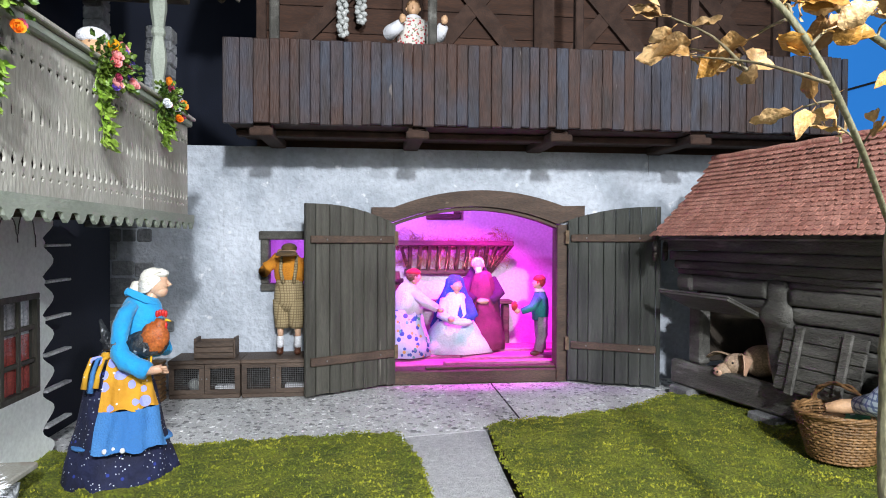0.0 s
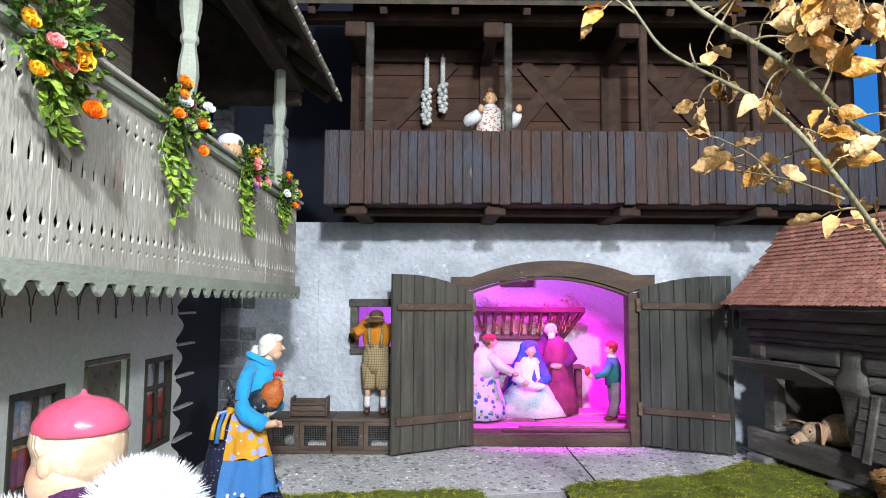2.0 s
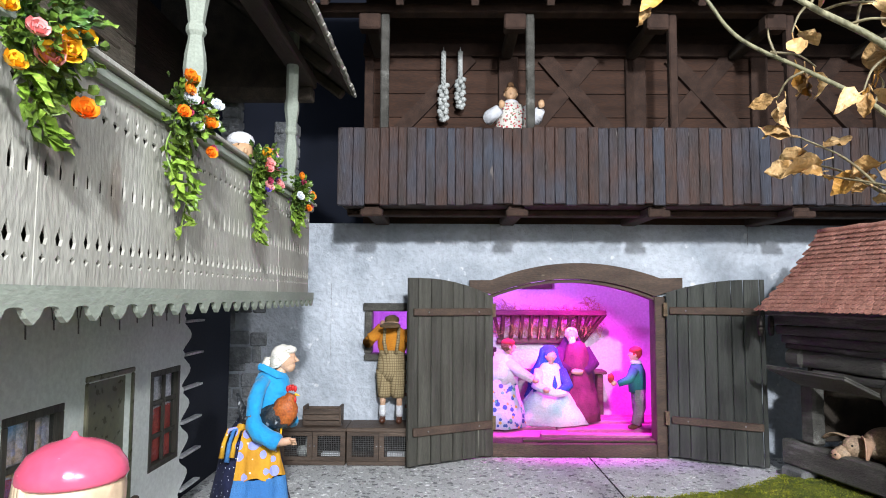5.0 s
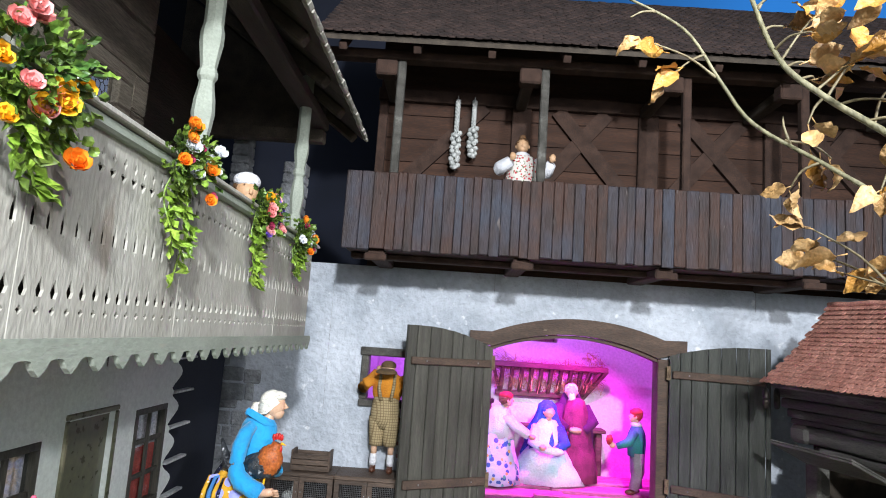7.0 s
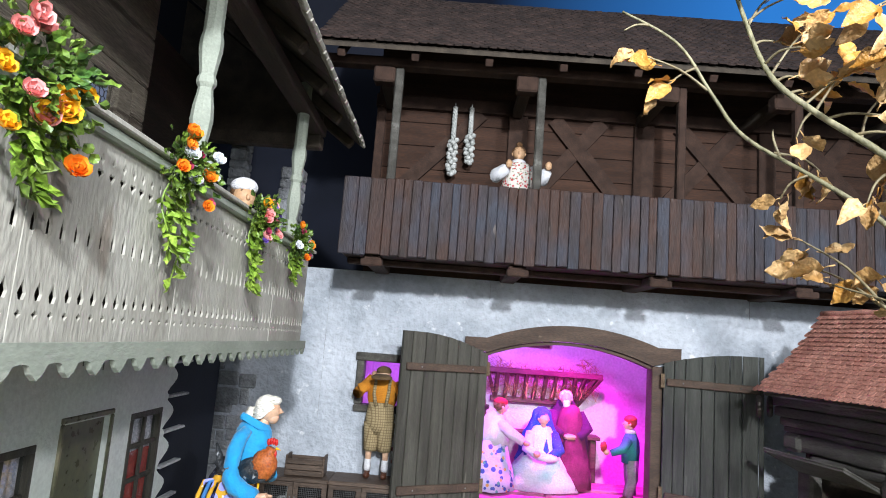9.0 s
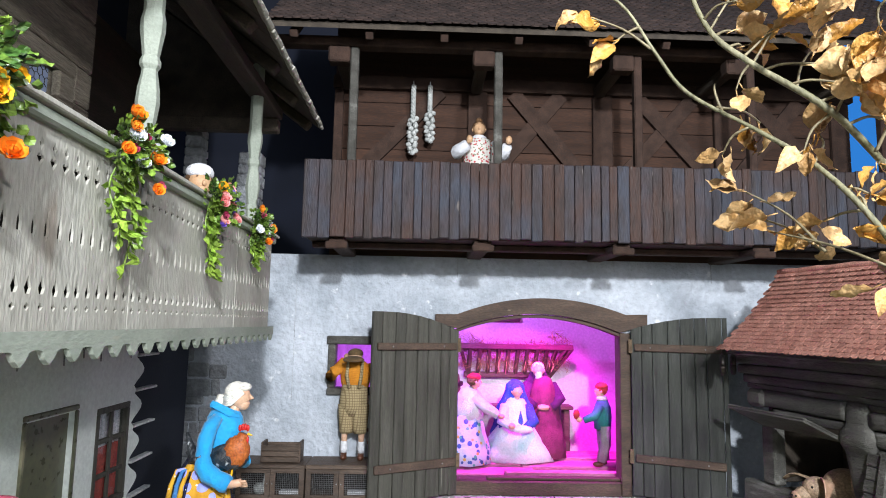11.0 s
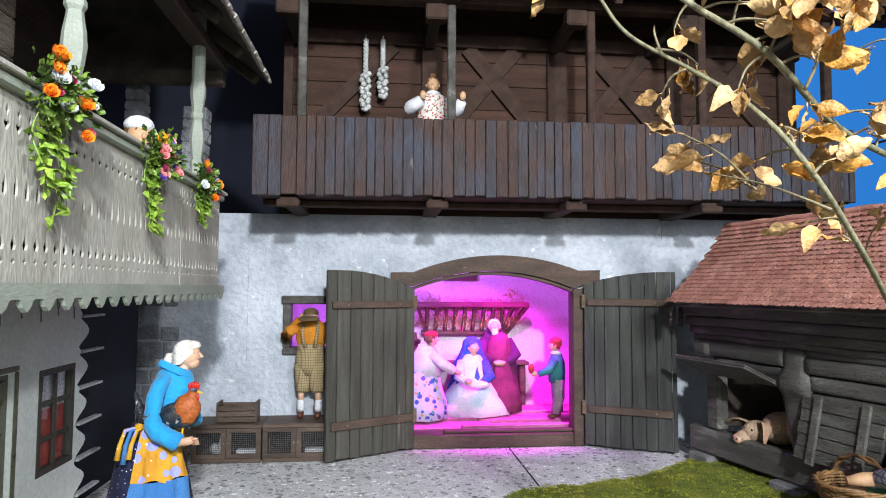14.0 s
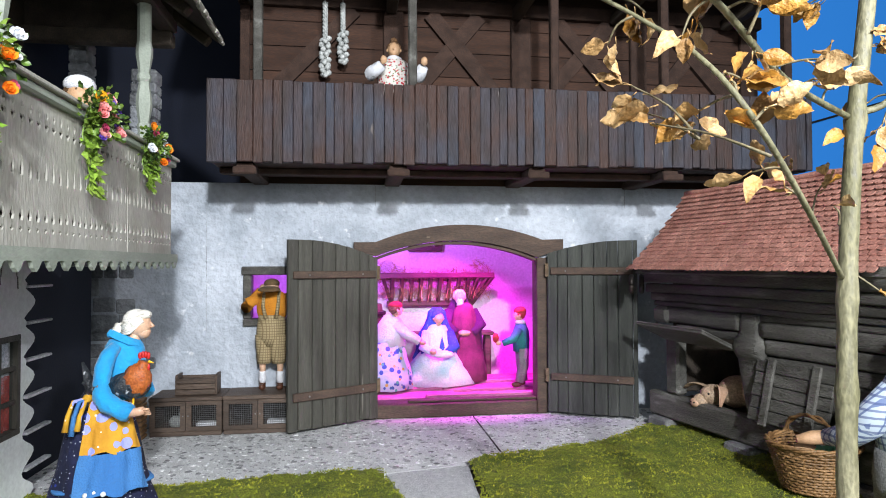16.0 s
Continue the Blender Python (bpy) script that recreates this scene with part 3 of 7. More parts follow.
# ---- stable wall with its gate and window ----
gate_hole = arch(0.094, 0.545, -0.02, 0.430, 0.475)
win_hole = rect(-0.222, 0.262, -0.118, 0.382)
g = Geo().sheet(rect(-0.66, -0.02, 1.30, 0.612), [gate_hole, win_hole], 0.045, on_y(W))
wall = structure("wall_stable", g, PLASTER, "rough grey-white lime plaster stable wall")
g = Geo()
for xx in (0.10, 0.32, 0.79):
    g.box((xx, W - 0.0012, 0.548 + 0.01 * np.sin(xx * 9)), (xx + 0.0012, W + 0.001, 0.612))
g.box((-0.327, W - 0.001, 0.22), (-0.3262, W + 0.001, 0.585))
part("crack", g, STONE_GREY, wall)
# broken plaster with bricks
g = Geo()
patch = [(-0.128, 0.135), (-0.115, 0.118), (-0.09, 0.122), (-0.075, 0.112), (-0.052, 0.118), (-0.045, 0.15), (-0.052, 0.178), (-0.06, 0.2), (-0.085, 0.205), (-0.105, 0.196), (-0.12, 0.185), (-0.132, 0.165)]
g.sheet(patch, [], 0.003, on_y(W - 0.002))
part("mortar_patch", g, MORTAR, wall, "pale mortar where the plaster has come off")
for r in range(5):
    z0 = 0.122 + r * 0.0155
    for k in range(3):
        x0 = -0.126 + k * 0.028 + (0.012 if r % 2 else 0) + rng.uniform(-0.002, 0.002)
        if inside(x0 + 0.011, z0 + 0.005, patch):
            part("brick", Geo().box((x0, W - 0.0055, z0), (x0 + 0.0225 + rng.uniform(-0.003, 0.002), W, z0 + 0.0095), ch=0.0015), BRICK, wall)
# stones showing at the far corner
z0, r = 0.0, 0
while z0 < 0.57:
    hz = rng.uniform(0.022, 0.050)
    x0 = -0.66
    while x0 < -0.535 + 0.035 * np.sin(r * 1.9) + rng.uniform(-0.02, 0.02):
        w = rng.uniform(0.025, 0.075)
        dz = rng.uniform(-0.004, 0.004)
        part("stone", Geo().box((x0, W - rng.uniform(0.0015, 0.006), z0 + dz + 0.001), (x0 + w - 0.002, W + 0.012, z0 + dz + hz - 0.001), ch=0.008), STONE_WALL, wall)
        x0 += w
    z0 += hz
    r += 1

# stable room behind
X0, X1, Y1, Z1 = -0.24, 0.74, 2.10, 0.585
# floor colour already holds some of the magenta light
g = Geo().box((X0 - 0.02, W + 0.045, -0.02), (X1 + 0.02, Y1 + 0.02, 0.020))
structure("floor_stable", g, STABLE_FLOOR, "stable floor with the magenta light tinted into its colour")
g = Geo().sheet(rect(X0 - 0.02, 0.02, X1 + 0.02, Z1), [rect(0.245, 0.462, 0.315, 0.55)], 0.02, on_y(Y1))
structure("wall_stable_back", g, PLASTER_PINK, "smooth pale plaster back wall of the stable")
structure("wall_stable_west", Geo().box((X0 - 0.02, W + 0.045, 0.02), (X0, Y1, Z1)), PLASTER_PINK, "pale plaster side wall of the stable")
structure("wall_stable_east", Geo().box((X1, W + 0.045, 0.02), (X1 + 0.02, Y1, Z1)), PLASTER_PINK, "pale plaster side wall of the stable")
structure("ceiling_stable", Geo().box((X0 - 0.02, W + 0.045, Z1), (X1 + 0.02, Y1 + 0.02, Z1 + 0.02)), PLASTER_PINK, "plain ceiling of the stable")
structure("wall_stable_niche", Geo().box((0.24, Y1 + 0.021, 0.45), (0.32, Y1 + 0.03, 0.56)), PLASTER_PINK, "plain wall closing the small stable window")
win = thing("stable_window", "small brown wooden window frame in the stable back wall", "window", (0.28, Y1, 0.45))
for lo, hi in (((0.222, 0.445), (0.338, 0.463)), ((0.222, 0.463), (0.245, 0.56)), ((0.315, 0.463), (0.338, 0.56)), ((0.222, 0.55), (0.338, 0.565))):
    part("frame", Geo().box((lo[0], Y1 - 0.014, lo[1]), (hi[0], Y1 - 0.001, hi[1]), ch=0.002), GATE_TRIM, win)

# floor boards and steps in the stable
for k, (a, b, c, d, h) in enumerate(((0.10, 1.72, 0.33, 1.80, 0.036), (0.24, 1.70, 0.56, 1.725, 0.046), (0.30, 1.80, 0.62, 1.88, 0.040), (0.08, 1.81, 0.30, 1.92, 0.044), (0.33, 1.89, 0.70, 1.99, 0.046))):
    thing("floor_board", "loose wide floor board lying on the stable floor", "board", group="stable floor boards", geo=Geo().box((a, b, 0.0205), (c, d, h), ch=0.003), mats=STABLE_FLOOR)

# gate: arched frame
gate_frame = thing("gateway", "brown wooden arched gate frame, worn at the hinges", "gateway", (0.32, W, 0))
part("jamb", Geo().box((0.0655, W - 0.015, 0.0), (0.1005, W + 0.032, 0.4215), ch=0.002), GATE_TRIM, gate_frame)
part("jamb", Geo().box((0.533, W - 0.015, 0.0), (0.5615, W + 0.032, 0.4185), ch=0.002), GATE_TRIM, gate_frame)
n = 22
lower = [(0.1005 + 0.4325 * i / n, 0.4226 - 0.003 * i / n + 0.0435 * (1 - (2 * i / n - 1) ** 2)) for i in range(n + 1)]
upper = [(0.548 - 0.448 * i / n, 0.4675 - 0.007 * i / n + 0.043 * (1 - (2 * i / n - 1) ** 2)) for i in range(n + 1)]
g = Geo().sheet([(0.043, 0.4405)] + lower + [(0.562, 0.4290), (0.6065, 0.4385), (0.607, 0.4690)] + upper + [(0.043, 0.4600)], [], 0.03, on_y(W - 0.018))
part("arch_beam", g, GATE_TRIM, gate_frame)
inner = [(a, b - 0.0095) for a, b in lower]
g = Geo().sheet(inner + [(a, b - 0.0012) for a, b in lower[::-1]], [], 0.04, on_y(W - 0.008))
part("arch_lining", g, GATE_TRIM, gate_frame)
part("threshold", Geo().box((0.1010, W - 0.016, 0.0), (0.5325, W + 0.05, 0.036), ch=0.003), GATE_TRIM, gate_frame)
part("sill_strip", Geo().box((0.185, W - 0.005, 0.0365), (0.532, W + 0.02, 0.0435), ch=0.002), GATE_TRIM, gate_frame)


def gate_leaf(hinge, free, label, spring, battens, wood):
    """A board door leaf from its hinge to its free edge, higher at the free edge, with two battens."""
    h, f = Vector((*hinge, 0)), Vector((*free, 0))
    d = (f - h).normalized()
    L = (f - h).length
    nrm = Vector((d.y, -d.x, 0))
    if nrm.y > 0:
        nrm = -nrm
    m = Matrix(((d.x, nrm.x, 0, h.x), (d.y, nrm.y, 0, h.y), (0, 0, 1, 0), (0, 0, 0, 1)))
    top = lambda a: spring + (0.462 - spring) * (1 - (1 - min(a / L / 0.85, 1)) ** 2)
    leaf = thing("gate_leaf", label, "gate", (*hinge, 0), "gate leaves")
    k, a = 0, 0.0
    ws = [0.033, 0.027, 0.038, 0.030, 0.034, 0.028, 0.036, 0.03]
    while a < L - 0.004:
        b = min(a + ws[k % 8] * (1.0 if k else 0.8), L)
        if L - b < 0.01:
            b = L
        z0 = 0.008 + rng.uniform(0, 0.003)
        vs = [(a + 0.0006, 0, z0), (b - 0.0006, 0, z0), (b - 0.0006, 0, top(b)), (a + 0.0006, 0, top(a))]
        g = Geo()
        t0, t1 = 0.0, 0.012 + rng.uniform(-0.0008, 0.0008)
        c = 0.0016
        g.add([(p, t0, q) for p, _, q in vs] + [(p, t1 - c, q) for p, _, q in vs] + [(p + (c if i in (0, 3) else -c), t1, q) for i, (p, _, q) in enumerate(vs)],
              [(0, 1, 2, 3), (0, 4, 5, 1), (1, 5, 6, 2), (2, 6, 7, 3), (3, 7, 4, 0), (4, 8, 9, 5), (5, 9, 10, 6), (6, 10, 11, 7), (7, 11, 8, 4), (8, 11, 10, 9)], 0, m)
        part("board", g, wood, leaf)
        a, k = b, k + 1
    for z, tall in battens:
        part("batten", Geo().box((0.010, 0.0125, z), (L - 0.010, 0.021, z + tall), 0, m, 0.003), GATE_TRIM, leaf)
        part("hinge", Geo().box((-0.006, 0.010, z - 0.006), (0.004, 0.0135, z + 0.030), 0, m, 0.002), RUST, leaf, "rusty iron hinge plate")
    for z in [z + tall / 2 for z, tall in battens]:
        for a in (0.05, L - 0.05):
            part("nail", Geo().ball((a, 0.0215, z), 0.0022, seg=6, rings=4, m=m), WIRE, leaf)
    return leaf


gate_leaf((0.100, W - 0.020), (-0.1145, 1.512), "open board gate leaf, grey-green weathered boards with brown battens", 0.4155, ((0.0785, 0.0205), (0.3685, 0.018)), GATE_WOOD)
gate_leaf((0.5625, W - 0.020), (0.7675, 1.522), "open board gate leaf, dark green-black with brown battens", 0.4290, ((0.0935, 0.0190), (0.3735, 0.019)), GATE_DARK)

# window with timber frame
wf = thing("stable_front_window", "small timber-framed stable window, open, dark weathered wood", "window", (-0.17, W, 0.25))
part("lintel", Geo().box((-0.240, W - 0.010, 0.376), (-0.105, W + 0.035, 0.398), ch=0.003), LOG_WOOD, wf)
part("sill", Geo().box((-0.236, W - 0.012, 0.246), (-0.106, W + 0.035, 0.264), ch=0.003), LOG_WOOD, wf)
part("jamb", Geo().box((-0.236, W - 0.008, 0.264), (-0.216, W + 0.035, 0.376), ch=0.003), LOG_WOOD, wf)
part("jamb", Geo().box((-0.124, W - 0.008, 0.264), (-0.106, W + 0.035, 0.376), ch=0.003), LOG_WOOD, wf)

# ---- upper floor of the barn ----
structure("wall_upper", Geo().box((-0.245, W + 0.002, 0.6125), (1.20, W + 0.03, 1.36)), FRAME_WOOD, "dark brown timber wall of the barn's upper floor")
upper_wall = bpy.data.objects["wall_upper"]
for r in range(7):
    z0 = 0.64 + r * 0.066
    part("plank", Geo().box((-0.243, W - 0.004, z0 + 0.0008), (1.198, W + 0.0019, z0 + 0.0652), ch=0.001), FRAME_WOOD, upper_wall)
frame_studs = thing("timber_frame", "dark brown half-timber studs and crossed braces", "timber frame", (0.4, W, 0.63))
part("top_beam", Geo().box((-0.248, W - 0.024, 1.070), (1.20, W - 0.0045, 1.105), ch=0.002), BEAM_WOOD, frame_studs)
for xs, hw in ((-0.232, 0.012), (0.147, 0.026), (0.493, 0.027), (0.829, 0.023), (1.16, 0.023)):
    part("stud", Geo().box((xs - hw, W - 0.019, 0.63), (xs + hw, W - 0.0045, 1.0695), ch=0.002), BEAM_WOOD, frame_studs)


def brace(a, b, w=0.017, y=0.0):
    a, b = Vector(a), Vector(b)
    d = (b - a).normalized()
    s = Vector((-d.y, d.x)) * w
    g = Geo().sheet([tuple(a - s), tuple(b - s), tuple(b + s), tuple(a + s)], [], 0.013, on_y(W - 0.0178 + y))
    part("brace", g, BEAM_WOOD, frame_studs)


brace((-0.153, 0.86), (0.046, 1.069), 0.019)
for top_l, top_r, low_l, low_r in ((0.245, 0.379, 0.205, 0.420), (0.589, 0.749, 0.565, 0.777), (0.910, 1.050, 0.880, 1.100)):
    brace((top_l, 1.069), (low_r, 0.860), 0.020)
    brace((low_l, 0.860), (top_r, 1.069), 0.020, y=0.002)

balcony = thing("barn_balcony", "dark stained plank balcony on jutting beams along the barn", "balcony", (0.45, 1.52, 0.612))
part("deck", Geo().box((-0.268, 1.408, 0.628), (1.16, W - 0.006, 0.640), ch=0.002), BEAM_WOOD, balcony)
part("rail", Geo().box((-0.268, 1.408, 0.770), (1.16, 1.424, 0.792), ch=0.002), BEAM_WOOD, balcony)
part("edge_beam", Geo().box((-0.262, 1.48, 0.6125), (1.155, 1.51, 0.6275), ch=0.003), BEAM_WOOD, balcony)
for xb in (-0.1925, 0.144, 0.4705, 0.804, 1.11):
    joist = part("joist", Geo().box((xb - 0.020, 1.412, 0.608), (xb + 0.020, W + 0.02, 0.6275), ch=0.003), BEAM_WOOD, balcony)
    part("joist_end", Geo().box((xb - 0.0255, 1.397, 0.601), (xb + 0.0255, 1.4118, 0.6175), ch=0.003), BEAM_WOOD, joist)
x, k = -0.272, 0
while x < 1.162:
    w = rng.uniform(0.018, 0.029) * (1.25 if k < 3 else 1)
    s = (x + 0.27) / 1.43 * 0.005
    lo, hi = 0.627 + s + rng.uniform(-0.0035, 0.002), 0.806 + s + rng.uniform(-0.0015, 0.0025)
    t = rng.uniform(-0.0024, 0.0024)
    part("plank", Geo().box((x + 0.0004, 1.392 + t, lo), (min(x + w, 1.166) - 0.0004, 1.404 + t, hi), ch=0.0016), DARK_WOOD, balcony)
    x += w
    k += 1
part("end_board", Geo().box((-0.2715, 1.4045, 0.63), (-0.262, W - 0.03, 0.806), ch=0.002), DARK_WOOD, balcony)
part("end_board", Geo().box((1.156, 1.4045, 0.63), (1.166, W - 0.03, 0.806), ch=0.002), DARK_WOOD, balcony)
for xp in (-0.167, 0.178, 0.5155, 0.793, 1.12):
    part("post", Geo().box((xp - 0.0098, 1.410, 0.640), (xp + 0.0098, 1.432, 1.088), ch=0.003), LOG_WOOD if xp < 0.4 else BEAM_WOOD, balcony)

# barn roof
barn_roof = thing("barn_roof", "long barn roof of small dark weathered tiles on rafters", "roof", (0.45, 1.5, 1.09))
RX0, RX1 = -0.36, 1.30
ry0, rz0, ry1, rz1 = 1.325, 1.108, 1.72, 1.44
part("roof_deck", Geo().sheet([(ry0, rz0 - 0.006), (ry1, rz1 - 0.006), (ry1, rz1 - 0.016), (ry0, rz0 - 0.016)], [], RX1 - RX0, Matrix(((0, 0, 1, RX0), (1, 0, 0, 0), (0, 1, 0, 0), (0, 0, 0, 1)))), SOFFIT_WOOD, barn_roof)
for xp in (-0.167, 0.178, 0.5155, 0.793, 1.12):
    part("beam_end", Geo().box((xp - 0.062, 1.402, 1.048), (xp - 0.0105, 1.440, 1.0865), ch=0.004), BEAM_WOOD, barn_roof)
    part("beam", Geo().box((xp - 0.050, 1.4405, 1.060), (xp - 0.022, W - 0.025, 1.0865), ch=0.003), SOFFIT_WOOD, barn_roof)
part("purlin", Geo().box((RX0, 1.404, 1.0885), (RX1, 1.440, 1.112), ch=0.003), BEAM_WOOD, barn_roof)
for k in range(10):
    xr = -0.30 + k * 0.172
    d = Vector((0, ry1 - ry0, rz1 - rz0)).normalized()
    m = Matrix(((1, 0, 0, xr), (0, d.y, -d.z, ry0 + 0.012), (0, d.z, d.y, rz0 - 0.017), (0, 0, 0, 1)))
    part("rafter", Geo().box((-0.009, 0.0, -0.018), (0.009, 0.46, 0), 0, m, 0.002), BEAM_WOOD, barn_roof)


def tile_shape(w, L, t):
    """A flat tile with a rounded lower end; x across, y up the slope, z off the roof."""
    n = 5
    out = [(-w / 2, L), (-w / 2, w * 0.33)] + [(-w / 2 * np.cos(np.pi * i / n), w * 0.33 - w * 0.36 * np.sin(np.pi * i / n)) for i in range(1, n)] + [(w / 2, w * 0.33), (w / 2, L)]
    k = len(out)
    vs = [(a, b, 0) for a, b in out] + [(a, b, t) for a, b in out]
    return vs, [tuple(range(k, 2 * k))[::-1], tuple(range(k))] + [(i, i + k, (i + 1) % k + k, (i + 1) % k) for i in range(k)]


slope = Vector((0, ry1 - ry0, rz1 - rz0))
sl, d = slope.length, slope.normalized()
g = Geo()
tv, tf = tile_shape(0.0195, 0.028, 0.0025)
rows = int(sl / 0.0145)
for r in range(rows):
    for c in range(int((RX1 - RX0) / 0.02)):
        xx = RX0 + 0.01 + c * 0.02 + (0.01 if r % 2 else 0) + rng.uniform(-0.0012, 0.0012)
        o = Vector((xx, ry0, rz0)) + d * (r * 0.0145 - 0.004 + rng.uniform(-0.0012, 0.0012)) + Vector((0, -d.z, d.y)) * (0.0015 + rng.uniform(-0.0008, 0.0012))
        m = Matrix(((1, 0, 0, o.x), (0, d.y, -d.z, o.y), (0, d.z, d.y, o.z), (0, 0, 0, 1))) @ pose(0, 0, 0.0026, -5, 0, rng.uniform(-2, 2))
        g.add(tv, tf, 0, m)
part("tiles", g, TILE_DARK, barn_roof, "small dark rounded roof tiles", kind="stuff")

# painted backdrop behind everything
g = Geo().box((-3.5, 2.95, -0.9), (5.5, 2.97, 3.2))
structure("backdrop", g, SKY, "self-glowing painted sky backdrop, blue on one side and near black on the other")
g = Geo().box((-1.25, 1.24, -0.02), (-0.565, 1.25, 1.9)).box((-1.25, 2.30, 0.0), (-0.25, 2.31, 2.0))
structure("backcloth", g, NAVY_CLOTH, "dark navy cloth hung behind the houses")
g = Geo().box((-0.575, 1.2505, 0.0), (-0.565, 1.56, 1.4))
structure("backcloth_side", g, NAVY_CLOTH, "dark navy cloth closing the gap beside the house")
g = Geo().tube([(1.7, 2.93, 0.93), (2.3, 2.93, 1.10), (3.2, 2.93, 1.36)], 0.006, 6)
structure("cable", g, DARK_HOLE, "thin dark cable in front of the sky")

# ---- house beside the yard: lower wall ----
HX = -0.51
pts = []
for i in range(60):
    z = 0.43 * i / 59
    ph = ((z - 0.047) / 0.0645) % 1.0
    pts.append((1.163 + 0.020 * np.sin(2 * np.pi * (ph - 0.30)) * (1 if ph > 0.06 else 0.4), z))
holes = [rect(1.026, 0.128, 1.128, 0.282), rect(0.838, 0.10, 0.952, 0.294), rect(0.672, 0.10, 0.776, 0.272)]
g = Geo().sheet([(-0.4, -0.02), (1.165, -0.02)] + pts + [(1.15, 0.432), (-0.4, 0.432)], holes, 0.03, on_x(HX))
house_wall = structure("wall_house", g, WHITEWASH, "whitewashed pale grey-green house wall with a scalloped corner")
g = Geo()
for k in range(16):
    y0 = 0.30 + k * 0.053
    g.tube([(HX + 0.001, y0 + 0.024 * np.cos(a), 0.385 + 0.030 * np.sin(a) * (1 if k % 3 else 1.25)) for a in np.linspace(0, np.pi, 9)], 0.0009, 5)
    g.tube([(HX + 0.001, y0 + 0.026, 0.385), (HX + 0.001, y0 + 0.0275, 0.372 - 0.008 * (k % 2))], 0.0010, 5)
part("painted_scrolls", g, SLATE, house_wall, "thin dark ornamental scrolls below the balcony")
for z in (0.364, 0.301, 0.237, 0.174, 0.112, 0.05):
    part("corner_bar", Geo().box((HX - 0.012, 1.158, z), (HX + 0.001, 1.246, z + 0.0045), ch=0.001), SLAT_GREY, house_wall)
# near-black sheet in place of the shade behind the house windows
structure("wall_house_inside", Geo().box((HX - 0.20, -0.4, -0.02), (HX - 0.19, 1.16, 0.43)), DARK_HOLE, "near-black sheet standing for the shade inside the house")
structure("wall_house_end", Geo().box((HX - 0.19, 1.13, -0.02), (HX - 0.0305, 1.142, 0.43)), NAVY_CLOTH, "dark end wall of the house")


def house_window(y0, y1, z0, z1, label, rows=3):
    w = thing("house_window", label, "window", (HX, (y0 + y1) / 2, z0), "house windows")
    t = 0.010
    for a, b, c, d in ((y0, z0, y1, z0 + t), (y0, z1 - t, y1, z1), (y0, z0 + t, y0 + t, z1 - t), (y1 - t, z0 + t, y1, z1 - t)):
        part("frame", Geo().box((HX - 0.022, a, b), (HX + 0.0015, c, d), ch=0.001), GATE_WOOD, w)
    ym = (y0 + y1) / 2
    part("mullion", Geo().box((HX - 0.006, ym - 0.004, z0 + t), (HX - 0.001, ym + 0.004, z1 - t), ch=0.0015), GATE_WOOD, w)
    for r in range(1, rows):
        z = z0 + (z1 - z0) * r / rows
        for a, b in ((y0 + t, ym - 0.004), (ym + 0.004, y1 - t)):
            part("glazing_bar", Geo().box((HX - 0.006, a, z - 0.004), (HX - 0.001, b, z + 0.004), ch=0.0015), GATE_WOOD, w)
    for k in range(2):
        a = y0 + t if k == 0 else ym + 0.004
        for r in range(rows):
            za = z0 + t + (z1 - z0 - 2 * t) * r / rows
            pane = part("pane", Geo().box((HX - 0.0068, a, za + 0.001), (HX - 0.0062, a + (y1 - y0) / 2 - 0.0142, za + (z1 - z0 - 2 * t) / rows)), GLASS, w)
            pane.visible_shadow = False
    n = 24
    for name, za, zb, mat, text in (("curtain", z0, z0 + (z1 - z0) * 0.60, CURTAIN_RED, "short red curtain behind the panes"), ("blind", z0 + (z1 - z0) * 0.60, z1, CURTAIN_PALE, "pale cloth behind the upper panes")):
        vs = [(HX - 0.0105 + 0.0018 * np.sin(i * 1.9), y0 + (y1 - y0) * i / n, z) for i in range(n + 1) for z in (za, zb)]
        part(name, Geo().add(vs, [(2 * i, 2 * i + 2, 2 * i + 3, 2 * i + 1) for i in range(n)]), mat, w, text)


house_window(1.020, 1.134, 0.122, 0.288, "brown wooden window with six panes and a red curtain")
house_window(0.668, 0.782, 0.094, 0.278, "brown wooden window with panes and a red curtain")
door = thing("house_door", "dark green-brown painted board door panel in the house wall", "door", (HX, 0.895, 0.1))
part("door_panel", Geo().box((HX - 0.020, 0.830, 0.092), (HX - 0.008, 0.960, 0.300), ch=0.003), PANEL_GREEN, door)
part("frame", Geo().box((HX - 0.008, 0.828, 0.296), (HX + 0.003, 0.962, 0.304), ch=0.002), PANEL_GREEN, door)
part("frame", Geo().box((HX - 0.008, 0.828, 0.092), (HX + 0.003, 0.836, 0.2955), ch=0.002), PANEL_GREEN, door)
part("frame", Geo().box((HX - 0.008, 0.954, 0.092), (HX + 0.003, 0.962, 0.2955), ch=0.002), PANEL_GREEN, door)

bench = thing("bench", "low grey wooden bench on rough stones against the house", "bench", (-0.47, 0.75, 0))
part("seat", Geo().box((-0.505, 0.50, 0.044), (-0.438, 0.984, 0.054), ch=0.003), GREY_WOOD, bench)
for k in range(9):
    y0 = 0.52 + k * 0.051
    part("stone", Geo().ball((-0.462, y0, 0.020), (0.022, 0.026, 0.026), seg=8, rings=6, rough=0.4), STONE_GREY, bench)
part("back_post", Geo().box((-0.506, 0.94, 0.055), (-0.496, 0.968, 0.105), ch=0.002), HUTCH_WOOD, bench)

# balcony of the house with cut-out boards
BX = -0.300
